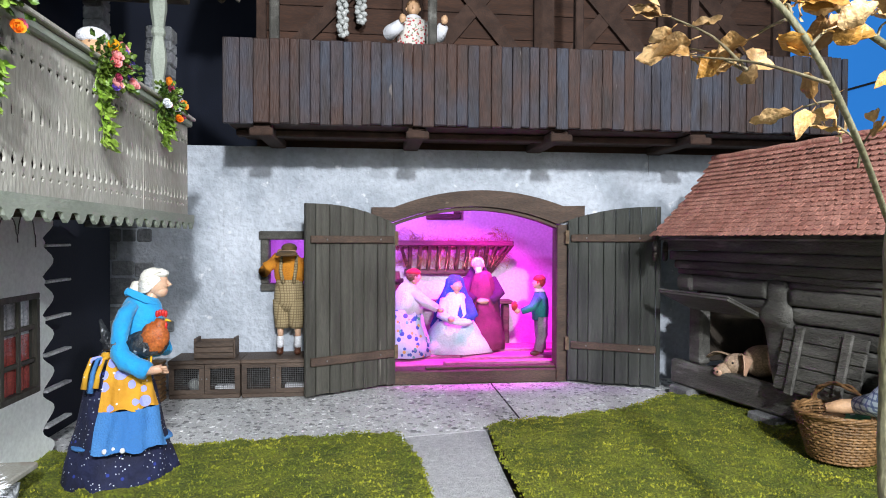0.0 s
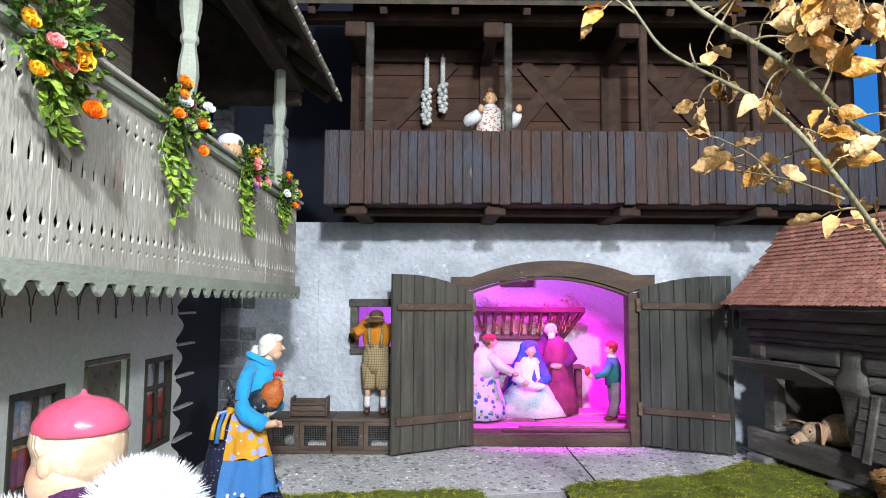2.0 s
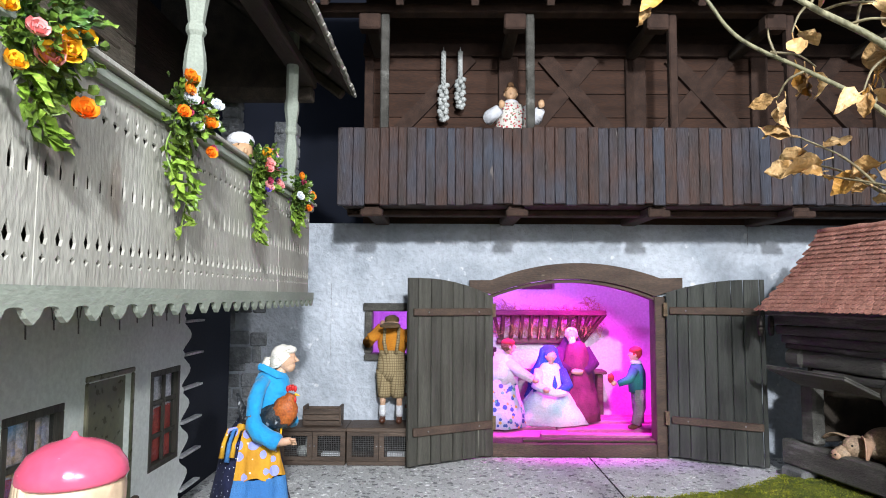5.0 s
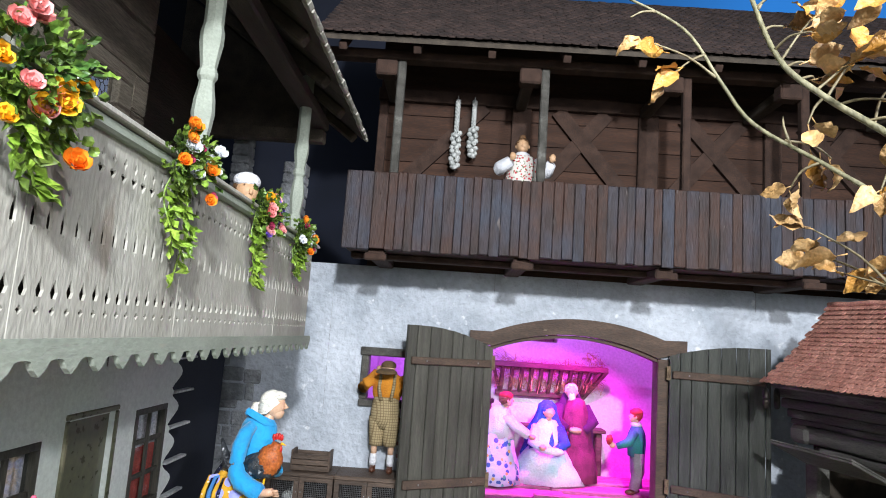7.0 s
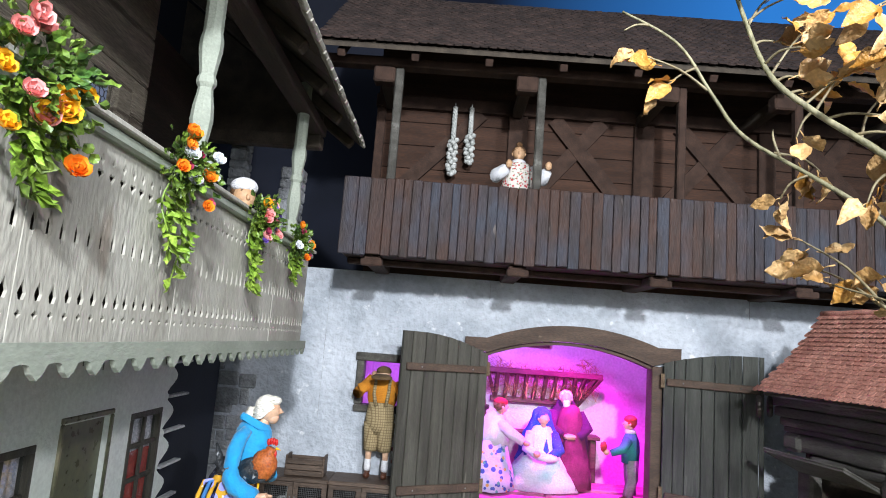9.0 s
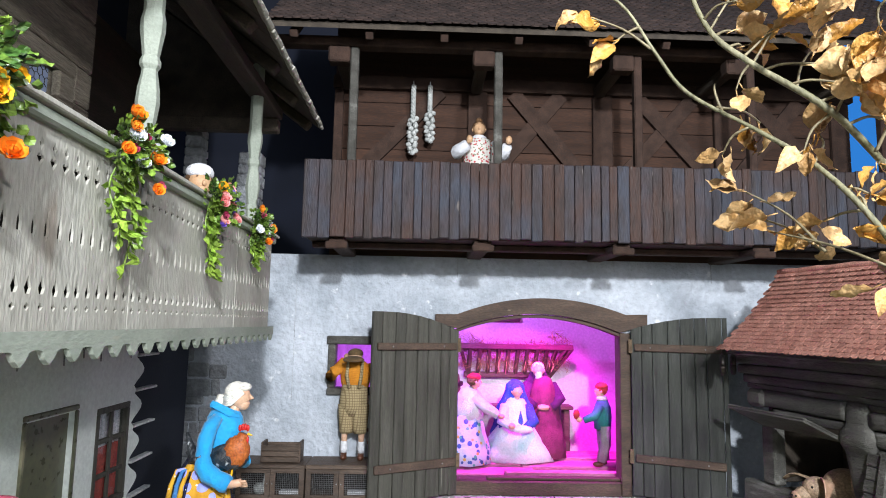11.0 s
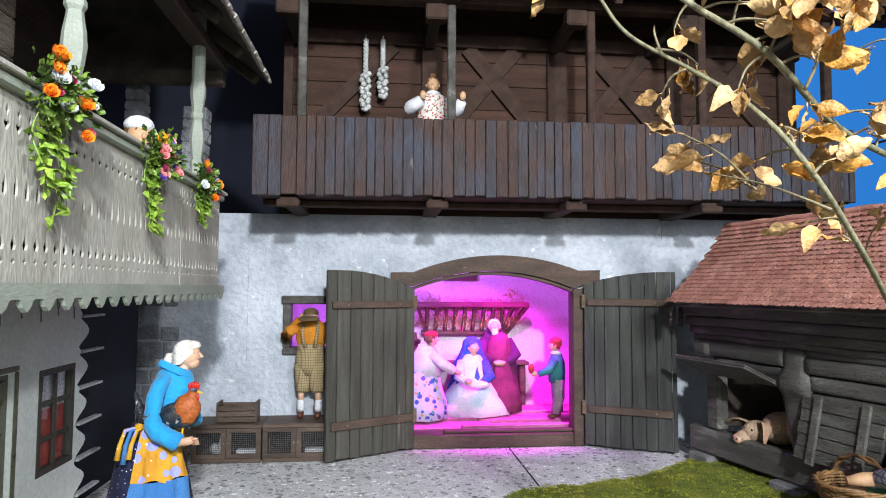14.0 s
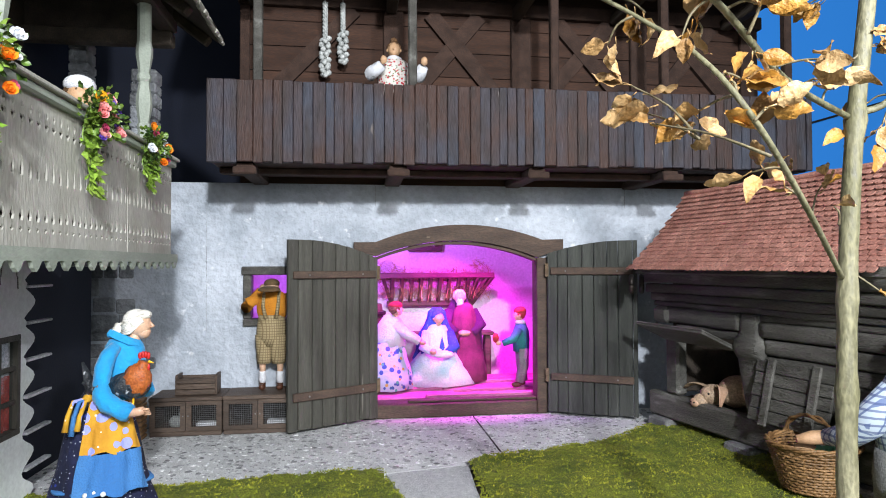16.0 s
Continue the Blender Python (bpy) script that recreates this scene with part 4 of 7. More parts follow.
hb = thing("house_balcony", "pale weathered balcony with rows of cut-out hearts and drops", "balcony", (-0.40, 0.5, 0.40))


def drop(a, b, w, h, up=1):
    """A pointed drop."""
    return [(a, b + up * h / 2), (a + w / 2, b - up * h * 0.18), (a + w * 0.3, b - up * h / 2), (a - w * 0.3, b - up * h / 2), (a - w / 2, b - up * h * 0.18)][::1]


def heart(a, b, s):
    return [(a, b - s), (a + s * 0.9, b + s * 0.25), (a + s * 0.5, b + s * 0.8), (a, b + s * 0.4), (a - s * 0.5, b + s * 0.8), (a - s * 0.9, b + s * 0.25)]


def slit(a, b, w, h):
    return [(a, b + h / 2), (a + w / 2, b), (a + w * 0.45, b - h * 0.35), (a + w * 0.2, b - h * 0.30), (a, b - h / 2), (a - w * 0.2, b - h * 0.30), (a - w * 0.45, b - h * 0.35), (a - w / 2, b)]


P = 0.0178
yb = 1.243
bk = 0
while yb > -0.35:
    ncol = (7, 6, 8, 6)[bk % 4]
    y0 = yb - ncol * P
    holes = []
    for k in range(ncol):
        c = y0 + (k + 0.5) * P
        j = lambda s: rng.uniform(-s, s)
        holes += [drop(c + j(0.0008), 0.4590 + j(0.001), 0.0092, 0.0150), [(c, 0.4455), (c + 0.0034, 0.4420), (c, 0.4385), (c - 0.0034, 0.4420)],
                  slit(c + j(0.001), 0.507 + j(0.001), 0.0066, 0.025), heart(c, 0.5590, 0.0056), [(c, 0.5775), (c + 0.0030, 0.5718), (c, 0.5660), (c - 0.0030, 0.5718)]]
    t = rng.uniform(-0.0008, 0.0008)
    part("panel", Geo().sheet(rect(y0 + 0.0004, 0.418, yb - 0.0004, 0.588), holes, 0.0025, on_x(BX + t)), GREY_WOOD, hb)
    yb = y0
    bk += 1
# dark sheet added so that the cut-outs look like shaded holes
part("lining", Geo().box((BX - 0.034, -0.35, 0.4415), (BX - 0.028, 1.230, 0.587)), SOFFIT_WOOD, hb, "added dark sheet standing for shade behind the cut-outs")
part("rail", Geo().box((BX - 0.016, -0.35, 0.588), (BX + 0.008, 1.248, 0.600), ch=0.003), GREEN_WOOD, hb)
part("rail_cap", Geo().box((BX - 0.034, -0.35, 0.6002), (BX + 0.013, 1.252, 0.606), ch=0.002), GREY_WOOD, hb)
pts = [(1.250, 0.423), (-0.35, 0.423), (-0.35, 0.408)]
y0 = -0.35
while y0 < 1.248:
    w = 0.0373
    for q, z in ((0.10, 0.4085), (0.22, 0.4075), (0.34, 0.4010), (0.5, 0.3965), (0.66, 0.4010), (0.78, 0.4075), (0.90, 0.4085)):
        if y0 + q * w < 1.249:
            pts.append((y0 + q * w, z))
    y0 += w
pts.append((1.250, 0.409))
part("fascia", Geo().sheet(pts[::-1], [], 0.005, on_x(BX + 0.010)), GREEN_WOOD, hb, "pale green scalloped fascia board")
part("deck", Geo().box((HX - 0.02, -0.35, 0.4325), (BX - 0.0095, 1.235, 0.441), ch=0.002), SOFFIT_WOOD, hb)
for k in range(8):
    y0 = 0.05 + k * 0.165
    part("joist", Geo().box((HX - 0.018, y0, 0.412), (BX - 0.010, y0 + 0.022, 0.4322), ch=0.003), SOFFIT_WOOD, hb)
part("end_rail", Geo().box((HX, 1.232, 0.5885), (BX - 0.0165, 1.246, 0.600), ch=0.002), GREEN_WOOD, hb)
part("end_panel", Geo().box((HX, 1.234, 0.4415), (BX - 0.0095, 1.242, 0.588), ch=0.001), GREY_WOOD, hb)

# turned posts of the balcony
prof = [(0.011, 0.600), (0.011, 0.625), (0.0125, 0.628), (0.0125, 0.634), (0.0100, 0.637), (0.0125, 0.650), (0.0150, 0.668), (0.0135, 0.685), (0.0105, 0.700), (0.0098, 0.706), (0.0130, 0.711), (0.0130, 0.717), (0.0105, 0.722), (0.0125, 0.735), (0.0155, 0.752), (0.0155, 0.765), (0.0130, 0.775), (0.0130, 0.90)]
for yp in (0.195, 0.662, 1.105):
    g = Geo().lathe([(r * 0.86, z + 0.0062) for r, z in prof], 8, m=pose(BX - 0.007, yp, 0, 0, 0, 22.5))
    part("post", g, GREEN_WOOD, hb, "turned pale green wooden post")

# upper storey of the house and its roof
UX = -0.47
g = Geo().sheet(rect(-0.4, 0.4415, 0.826, 1.02), [rect(0.698, 0.690, 0.754, 0.747)], 0.03, on_x(UX - 0.004))
uh = structure("wall_house_upper", g, UPPER_WOOD, "old grey-brown log wall of the upper storey")
zs = [0.4415, 0.52, 0.60, 0.668, 0.771, 0.845, 0.93, 1.02]
for a, b in zip(zs, zs[1:]):
    if a < 0.70 and b > 0.74:
        part("log", Geo().box((UX - 0.0035, -0.4, a + 0.001), (UX + 0.006, 0.655, b - 0.001), ch=0.004), UPPER_WOOD, uh)
        part("log", Geo().box((UX - 0.0035, 0.795, a + 0.001), (UX + 0.006, 0.836, (a + b) / 2 - 0.001), ch=0.004), UPPER_WOOD, uh)
        part("log", Geo().box((UX - 0.0035, 0.795, (a + b) / 2 + 0.001), (UX + 0.006, 0.836, b - 0.001), ch=0.004), UPPER_WOOD, uh)
    else:
        part("log", Geo().box((UX - 0.0035, -0.4, a + 0.001), (UX + 0.006 + rng.uniform(-0.001, 0.001), 0.836, b - 0.001), ch=0.004), UPPER_WOOD, uh)
lw = thing("leaded_window", "small window with blue-grey hexagonal leaded panes in a broad wooden frame", "window", (UX, 0.726, 0.68))
for a, b, c, d in ((0.658, 0.670, 0.792, 0.689), (0.658, 0.748, 0.792, 0.769), (0.658, 0.6895, 0.697, 0.7475), (0.755, 0.6895, 0.792, 0.7475)):
    part("frame", Geo().box((UX - 0.003, a, b), (UX + 0.009, c, d), ch=0.003), UPPER_WOOD, lw)
part("pane", Geo().box((UX - 0.007, 0.6985, 0.6905), (UX - 0.005, 0.7535, 0.7465)), LEADED, lw)
g = Geo()
for r in range(7):
    for c in range(6):
        cy, cz = 0.699 + c * 0.0105 + (0.00525 if r % 2 else 0), 0.690 + r * 0.0095
        p = [(UX - 0.0045, cy + 0.0058 * np.cos(a), cz + 0.0062 * np.sin(a)) for a in np.arange(7) * np.pi / 3 + np.pi / 6]
        if cy < 0.752 and cz < 0.747:
            g.tube(p[:4], 0.0006, 4)
part("lead_came", g, IRON, lw, "dark lead lattice")
structure("wall_house_upper_end", Geo().box((-0.9, 0.842, 0.4415), (UX - 0.036, 0.85, 1.05)), UPPER_WOOD, "log end wall of the upper storey")
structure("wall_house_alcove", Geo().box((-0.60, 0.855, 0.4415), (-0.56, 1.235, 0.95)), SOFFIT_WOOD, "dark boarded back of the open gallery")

roof = thing("house_roof", "steep overhanging house roof with dark boarded underside", "roof", (-0.4, 0.5, 0.85))
EX, EZ = -0.226, 0.852
dr = Vector((-0.80, 0, 0.60)).normalized()
nn = Vector((0.60, 0, 0.80))
m = Matrix(((dr.x, 0, nn.x, EX), (0, 1, 0, 0), (dr.z, 0, nn.z, EZ), (0, 0, 0, 1)))
yk = -0.4
while yk < 1.305:
    w = rng.uniform(0.05, 0.09)
    y1 = min(yk + w, 1.313)
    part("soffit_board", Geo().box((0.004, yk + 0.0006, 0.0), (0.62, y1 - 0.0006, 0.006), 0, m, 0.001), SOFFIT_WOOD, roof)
    yk = y1
part("roof_skin", Geo().box((0, -0.4, 0.0062), (0.63, 1.315, 0.013), 0, m, 0.001), TILE_DARK, roof)
g = Geo()
for k in range(88):
    y0 = -0.4 + k * 0.0195
    g.box((-0.006 + rng.uniform(-0.002, 0.002), y0, 0.002 + rng.uniform(-0.001, 0.001)), (0.02, y0 + 0.0188, 0.009 + rng.uniform(-0.001, 0.002)), 0, m, 0.0015)
part("shingle_edge", g, GREY_WOOD, roof, "pale ragged shingle edge", kind="stuff")
for k in range(9):
    y0 = 0.06 + k * 0.155
    part("rafter", Geo().box((0.02, y0, -0.020), (0.60, y0 + 0.024, -0.0005), 0, m, 0.003), SOFFIT_WOOD, roof)
part("gable_boards", Geo().sheet([(-0.300, 0.846), (-0.300, 0.898), (-0.62, 1.128), (-0.62, 0.846)], [], 0.008, on_y(1.236)), SOFFIT_WOOD, roof)
part("tie_beam", Geo().box((-0.62, 1.222, 0.818), (-0.296, 1.250, 0.8455), ch=0.003), SOFFIT_WOOD, roof)
part("wall_plate", Geo().box((BX - 0.024, -0.4, 0.845), (BX + 0.010, 1.24, 0.868), ch=0.003), SOFFIT_WOOD, roof)

for px0, px1, top_z in ((-0.388, -0.340, 0.765), (-0.500, -0.464, 0.870)):
    pillar = thing("stone_pillar", "slim rough grey stone pillar behind the gallery", "pillar", ((px0 + px1) / 2, 1.30, 0.4), "stone pillars")
    z0 = 0.40
    while z0 < top_z:
        hz = rng.uniform(0.016, 0.027)
        part("stone", Geo().box((px0 + rng.uniform(-0.0015, 0.0015), 1.275, z0), (px1 + rng.uniform(-0.0015, 0.0015), 1.315, z0 + hz - 0.0004), ch=0.003), STONE_WALL, pillar)
        z0 += hz

# ---- pigsty ----
sd = Vector((0.21, -0.978, 0)).normalized()
sn = Vector((sd.y, -sd.x, 0))
SM = Matrix(((sd.x, sn.x, 0, 0.80), (sd.y, sn.y, 0, 1.45), (0, 0, 1, 0), (0, 0, 0, 1)))
sty = thing("pigsty", "grey log pigsty on stone blocks with an open hatch", "pigsty", tuple(SM @ Vector((0.3, -0.1, 0))))
part("sill_beam", Geo().box((-0.050, -0.020, 0.026), (0.66, 0.008, 0.085), 0, SM, 0.005), LOG_WOOD, sty)
part("corner_post", Geo().box((0.006, -0.030, 0.0855), (0.050, 0.002, 0.238), 0, SM, 0.006), LOG_WOOD, sty)
# inner boards darker than the outer logs, the sty's inner shade in their colour
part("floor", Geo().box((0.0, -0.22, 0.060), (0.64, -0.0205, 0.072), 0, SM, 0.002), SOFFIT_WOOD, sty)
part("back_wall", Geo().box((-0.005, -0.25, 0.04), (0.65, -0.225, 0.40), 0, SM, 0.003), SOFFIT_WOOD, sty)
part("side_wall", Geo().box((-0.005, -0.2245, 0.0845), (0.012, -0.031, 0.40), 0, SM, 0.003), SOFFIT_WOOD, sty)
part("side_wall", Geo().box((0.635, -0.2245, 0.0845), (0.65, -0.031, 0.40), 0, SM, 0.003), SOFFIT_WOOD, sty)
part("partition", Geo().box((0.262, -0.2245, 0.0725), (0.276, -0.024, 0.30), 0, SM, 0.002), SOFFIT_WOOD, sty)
vs, fs, seg = [], [], 16
shape = ((0.0855, 0.280, 0.021, 0.013), (0.11, 0.278, 0.023, 0.015), (0.15, 0.274, 0.026, 0.017), (0.185, 0.271, 0.030, 0.018), (0.203, 0.270, 0.032, 0.019),
         (0.209, 0.2705, 0.0335, 0.024), (0.216, 0.2705, 0.036, 0.030), (0.232, 0.2705, 0.0365, 0.033), (0.243, 0.2705, 0.034, 0.030), (0.250, 0.270, 0.029, 0.022), (0.262, 0.270, 0.0265, 0.019), (0.285, 0.270, 0.025, 0.019), (0.295, 0.270, 0.022, 0.015), (0.3, 0.270, 0.012, 0.008))
for z, uc, hu, hv in shape:
    for k in range(seg):
        a = 2 * np.pi * (k + 0.5) / seg
        ca, sa = np.cos(a), np.sin(a)
        w = 1 + 0.05 * noise.noise(Vector((ca * 2, sa * 2, z * 60)))
        vs.append((uc + hu * w * np.sign(ca) * abs(ca) ** 0.55, -0.006 + hv * w * np.sign(sa) * abs(sa) ** 0.55, z))
for i in range(len(shape) - 1):
    for k in range(seg):
        fs.append((i * seg + k, i * seg + (k + 1) % seg, (i + 1) * seg + (k + 1) % seg, (i + 1) * seg + k))
fs.append(tuple((len(shape) - 1) * seg + k for k in range(seg)))
part("carved_pillar", Geo().add(vs, fs, 0, SM), LOG_WOOD, sty, "thick carved grey log end, rubbed shiny", smooth=True)


def log(u0, u1, z0, z1, k):
    n = 22
    g = Geo()
    pts = []
    for i in range(n + 1):
        u = u0 + (u1 - u0) * i / n
        pts.append((u, k - (z1 - z0) * 0.55 + 0.0016 * noise.noise(Vector((u * 21, z0 * 40, 0))), (z0 + z1) / 2 + 0.0022 * noise.noise(Vector((u * 9, z0 * 90, 5)))))
    vs, fs, seg = [], [], 12
    for p in pts:
        for j in range(seg):
            a = 2 * np.pi * (j + 0.5) / seg
            ca, sa = np.cos(a), np.sin(a)
            vs.append((p[0], p[1] + (z1 - z0) * 0.60 * np.sign(ca) * abs(ca) ** 0.45, p[2] + (z1 - z0) * 0.488 * np.sign(sa) * abs(sa) ** 0.38))
    for i in range(n):
        for j in range(seg):
            fs.append((i * seg + j, i * seg + (j + 1) % seg, (i + 1) * seg + (j + 1) % seg, (i + 1) * seg + j))
    fs += [tuple(range(seg))[::-1], tuple(n * seg + j for j in range(seg))]
    part("log", g.add(vs, fs, 0, SM), LOG_WOOD, sty, smooth=True)


for u0, u1, z0, z1, k in (
        (-0.012, 0.245, 0.258, 0.298, 0.010), (0.050, 0.245, 0.238, 0.258, 0.004), (-0.022, 0.66, 0.298, 0.3105, 0.010), (-0.028, 0.66, 0.3105, 0.331, 0.015),
        (-0.036, 0.66, 0.331, 0.354, 0.023), (-0.045, 0.66, 0.354, 0.386, 0.033), (0.296, 0.66, 0.284, 0.298, 0.004), (0.296, 0.66, 0.250, 0.284, 0.007),
        (0.298, 0.66, 0.217, 0.250, 0.003), (0.298, 0.66, 0.186, 0.217, 0.000), (0.298, 0.66, 0.152, 0.186, 0.001), (0.298, 0.66, 0.118, 0.152, 0.000), (0.298, 0.66, 0.0855, 0.118, 0.000)):
    log(u0, u1, z0, z1, k)
part("notched_end", Geo().box((-0.020, -0.02, 0.258), (0.034, 0.020, 0.298), 0, SM, 0.010), LOG_WOOD, sty)
part("notched_end", Geo().box((0.560, -0.01, 0.218), (0.64, 0.028, 0.25), 0, SM, 0.010), LOG_WOOD, sty)

# open hatch, hinged at its lower inner edge
hinge = Vector((0.03, 0.008, 0.216))
ang = np.arctan2(0.045, 0.100)
HM = SM @ Matrix.Translation(hinge) @ Matrix.Rotation(ang, 4, "X")
hatch = part("hatch", Geo().box((-0.008, 0.0, 0.0), (0.208, 0.102, 0.005), 0, HM, 0.0015), LOG_WOOD, sty, "grey wooden hatch propped open")
part("batten", Geo().box((-0.008, 0.094, 0.0052), (0.208, 0.104, 0.009), 0, HM, 0.0015), LOG_WOOD, hatch)
part("batten", Geo().box((0.198, 0.0, 0.0052), (0.2085, 0.0935, 0.009), 0, HM, 0.0015), LOG_WOOD, hatch)
part("knob", Geo().ball((0.06, 0.098, 0.010), 0.004, seg=8, rings=5, m=HM), IRON, hatch)

# closed slatted hatch that leans on the front
LM = SM @ Matrix.Translation((0.300, 0.038, 0.092)) @ Matrix.Rotation(radians(14), 4, "X")
shutter_door = part("slatted_hatch", Geo().box((0.0, -0.004, 0.0), (0.165, -0.001, 0.120), 0, LM, 0.001), LOG_WOOD, sty, "grey slatted hatch with two upright battens")
for r in range(5):
    part("slat", Geo().box((-0.004 + 0.002 * (r % 2), 0.0, 0.001 + r * 0.024), (0.168, 0.006, 0.0235 + r * 0.024), 0, LM, 0.002), LOG_WOOD, shutter_door)
for u in (0.028, 0.126):
    part("batten", Geo().box((u, 0.0062, -0.006), (u + 0.017, 0.013, 0.124), 0, LM, 0.0025), LOG_WOOD, shutter_door)
log(0.470, 0.68, 0.0845, 0.11, 0.012)

# stone blocks under the sill
for u in (-0.02, 0.225, 0.50):
    b = thing("stone_block", "flat grey stone block under the pigsty sill", "stone block", group="pigsty foot stones", geo=Geo().box((u - 0.012, -0.03, -0.005), (u + 0.055, 0.026, 0.0255), 0, SM, 0.004), mats=SLATE)

# harness rings at the eave
for u, k in ((0.006, 0.098), (-0.012, 0.055)):
    ring = thing("harness_ring", "dark iron harness ring hanging under the eave", "ring", tuple(SM @ Vector((u, k, 0.37))), "harness rings")
    g = Geo()
    c = Vector((u, k, 0.352))
    pts = [c + Vector((0.014 * np.cos(a), 0.010 * np.cos(a), 0.019 * np.sin(a))) for a in np.linspace(0, 2 * np.pi, 17)]
    part("collar", g.tube(pts, 0.0058, 10, m=SM), IRON, ring, smooth=True)
    part("hook", Geo().tube([c + Vector((0, 0, 0.020)), c + Vector((0, 0, 0.034))], 0.0016, 6, m=SM), IRON, ring)

# roof of clay tiles
U0, U1 = 0.012, 0.625
e0, e1 = Vector((0, 0.113, 0.389)), Vector((0, -0.016, 0.570))
sl = (e1 - e0).length
ds = (e1 - e0).normalized()
nu = Vector((0, ds.z, -ds.y))
RM = SM @ Matrix(((1, 0, 0, 0), (0, ds.y, nu.y, e0.y), (0, ds.z, nu.z, e0.z), (0, 0, 0, 1)))
verge = lambda s: U0 + 0.052 * s / sl


def roof_lift(s):
    return -0.010 * np.sin(np.pi * s / sl)


part("roof_board", Geo().add([(U0 + 0.004, 0.004, -0.019), (U1 - 0.004, 0.004, -0.019), (U1 - 0.004, sl, -0.019), (verge(sl) + 0.004, sl, -0.019),
                              (U0 + 0.004, 0.004, -0.025), (U1 - 0.004, 0.004, -0.025), (U1 - 0.004, sl, -0.025), (verge(sl) + 0.004, sl, -0.025)],
                             [(0, 1, 2, 3), (7, 6, 5, 4), (0, 4, 5, 1), (1, 5, 6, 2), (2, 6, 7, 3), (3, 7, 4, 0)], 0, RM), LOG_WOOD, sty)
part("roof_back", Geo().box((verge(sl), 0.0, -0.006), (U1, 0.20, 0.0), 0, SM @ Matrix.Translation((0, -0.018, 0.566)) @ Matrix.Rotation(radians(-126), 4, "X"), 0.001), TILE_RED, sty)
part("ridge_cap", Geo().tube([SM @ Vector((verge(sl) + (U1 - verge(sl)) * i / 20, -0.016, 0.568 + 0.0012 * np.sin(i * 2.1))) for i in range(21)], 0.0062, 8), TILE_RED, sty, smooth=True)

# ---- hutches and crate along the wall ----
def hutch(x0, x1, label, turn=0.0):
    y0, y1, h = 1.540, 1.643, 0.092
    hu = thing("rabbit_hutch", label, "hutch", ((x0 + x1) / 2, (y0 + y1) / 2, 0), "hutches")
    part("top", Geo().box((x0 - 0.002, y0 - 0.003, h - 0.010), (x1 + 0.002, y1, h), ch=0.002), HUTCH_WOOD, hu)
    part("bottom", Geo().box((x0, y0, 0.0005), (x1, y1, 0.012), ch=0.002), HUTCH_WOOD, hu)
    # near-black board, the hutch's inner shade put into its colour
    part("back", Geo().box((x0, y1 - 0.006, 0.0122), (x1, y1, h - 0.0102)), DARK_HOLE, hu)
    for r in range(4):
        za, zb = 0.0125 + r * 0.0174, 0.0295 + r * 0.0174
        part("side_board", Geo().box((x0, y0 + 0.004, za), (x0 + 0.006, y1 - 0.0065, zb), ch=0.001), HUTCH_WOOD, hu)
        part("side_board", Geo().box((x1 - 0.006, y0 + 0.004, za), (x1, y1 - 0.0065, zb), ch=0.001), HUTCH_WOOD, hu)
    xm = (x0 + x1) / 2
    for a, b in ((x0, xm - 0.0006), (xm + 0.0006, x1)):
        dr_ = part("door", Geo().sheet(rect(a, 0.0125, b, h - 0.0105), [rect(a + 0.012, 0.022, b - 0.012, h - 0.020)], 0.006, on_y(y0 - 0.0005)), HUTCH_WOOD, hu)
        g = Geo()
        n = 13
        for i in range(1, n):
            xx = a + 0.012 + (b - a - 0.024) * i / n
            g.tube([(xx, y0 + 0.002, 0.022), (xx, y0 + 0.002, h - 0.020)], 0.0005, 4)
        for i in range(1, 11):
            zz = 0.022 + (h - 0.042) * i / 11
            g.tube([(a + 0.012, y0 + 0.0025, zz), (b - 0.012, y0 + 0.0025, zz)], 0.0005, 4)
        part("wire_mesh", g, WIRE, dr_, "fine zinc wire mesh")
        part("knob", Geo().ball((b - 0.005 if a == x0 else a + 0.005, y0 - 0.002, 0.048), 0.0018, seg=6, rings=4), WIRE, dr_)
    part("water_tray", Geo().box((xm + 0.018, y0 + 0.020, 0.0125), (x1 - 0.014, y0 + 0.045, 0.026), ch=0.002), WHITE_CLOTH, hu, "small white tray behind the mesh")
    return hu


hutch(-0.428, -0.266, "brown wooden rabbit hutch with two wire-mesh doors")
hutch(-0.262, -0.104, "brown wooden rabbit hutch with two wire-mesh doors")
g = Geo().ball((-0.378, 1.575, 0.027), (0.016, 0.011, 0.015)).ball((-0.364, 1.572, 0.044), (0.008, 0.007, 0.009)).ball((-0.366, 1.570, 0.058), (0.0025, 0.002, 0.008)).ball((-0.361, 1.574, 0.058), (0.0025, 0.002, 0.008))
thing("rabbit_figure", "small grey rabbit figure sitting inside the hutch", "figurine", geo=g, mats=GARLIC, smooth=True)
crate = thing("crate", "small dark wooden slatted crate standing on the hutch", "crate", (-0.33, 1.585, 0.092))
for y0 in (1.556, 1.606):
    for r in range(3):
        part("slat", Geo().box((-0.374, y0, 0.0935 + r * 0.0135), (-0.284, y0 + 0.004, 0.1055 + r * 0.0135), ch=0.001), HUTCH_WOOD, crate)
for x0 in (-0.377, -0.287):
    part("end_board", Geo().box((x0, 1.5605, 0.0925), (x0 + 0.006, 1.6055, 0.140), ch=0.001), HUTCH_WOOD, crate)
part("bottom", Geo().box((-0.3705, 1.5605, 0.0925), (-0.2875, 1.6055, 0.0955)), HUTCH_WOOD, crate)
wb = thing("slatted_basket", "pale slatted basket standing beside the hutch", "basket", (-0.453, 1.525, 0))
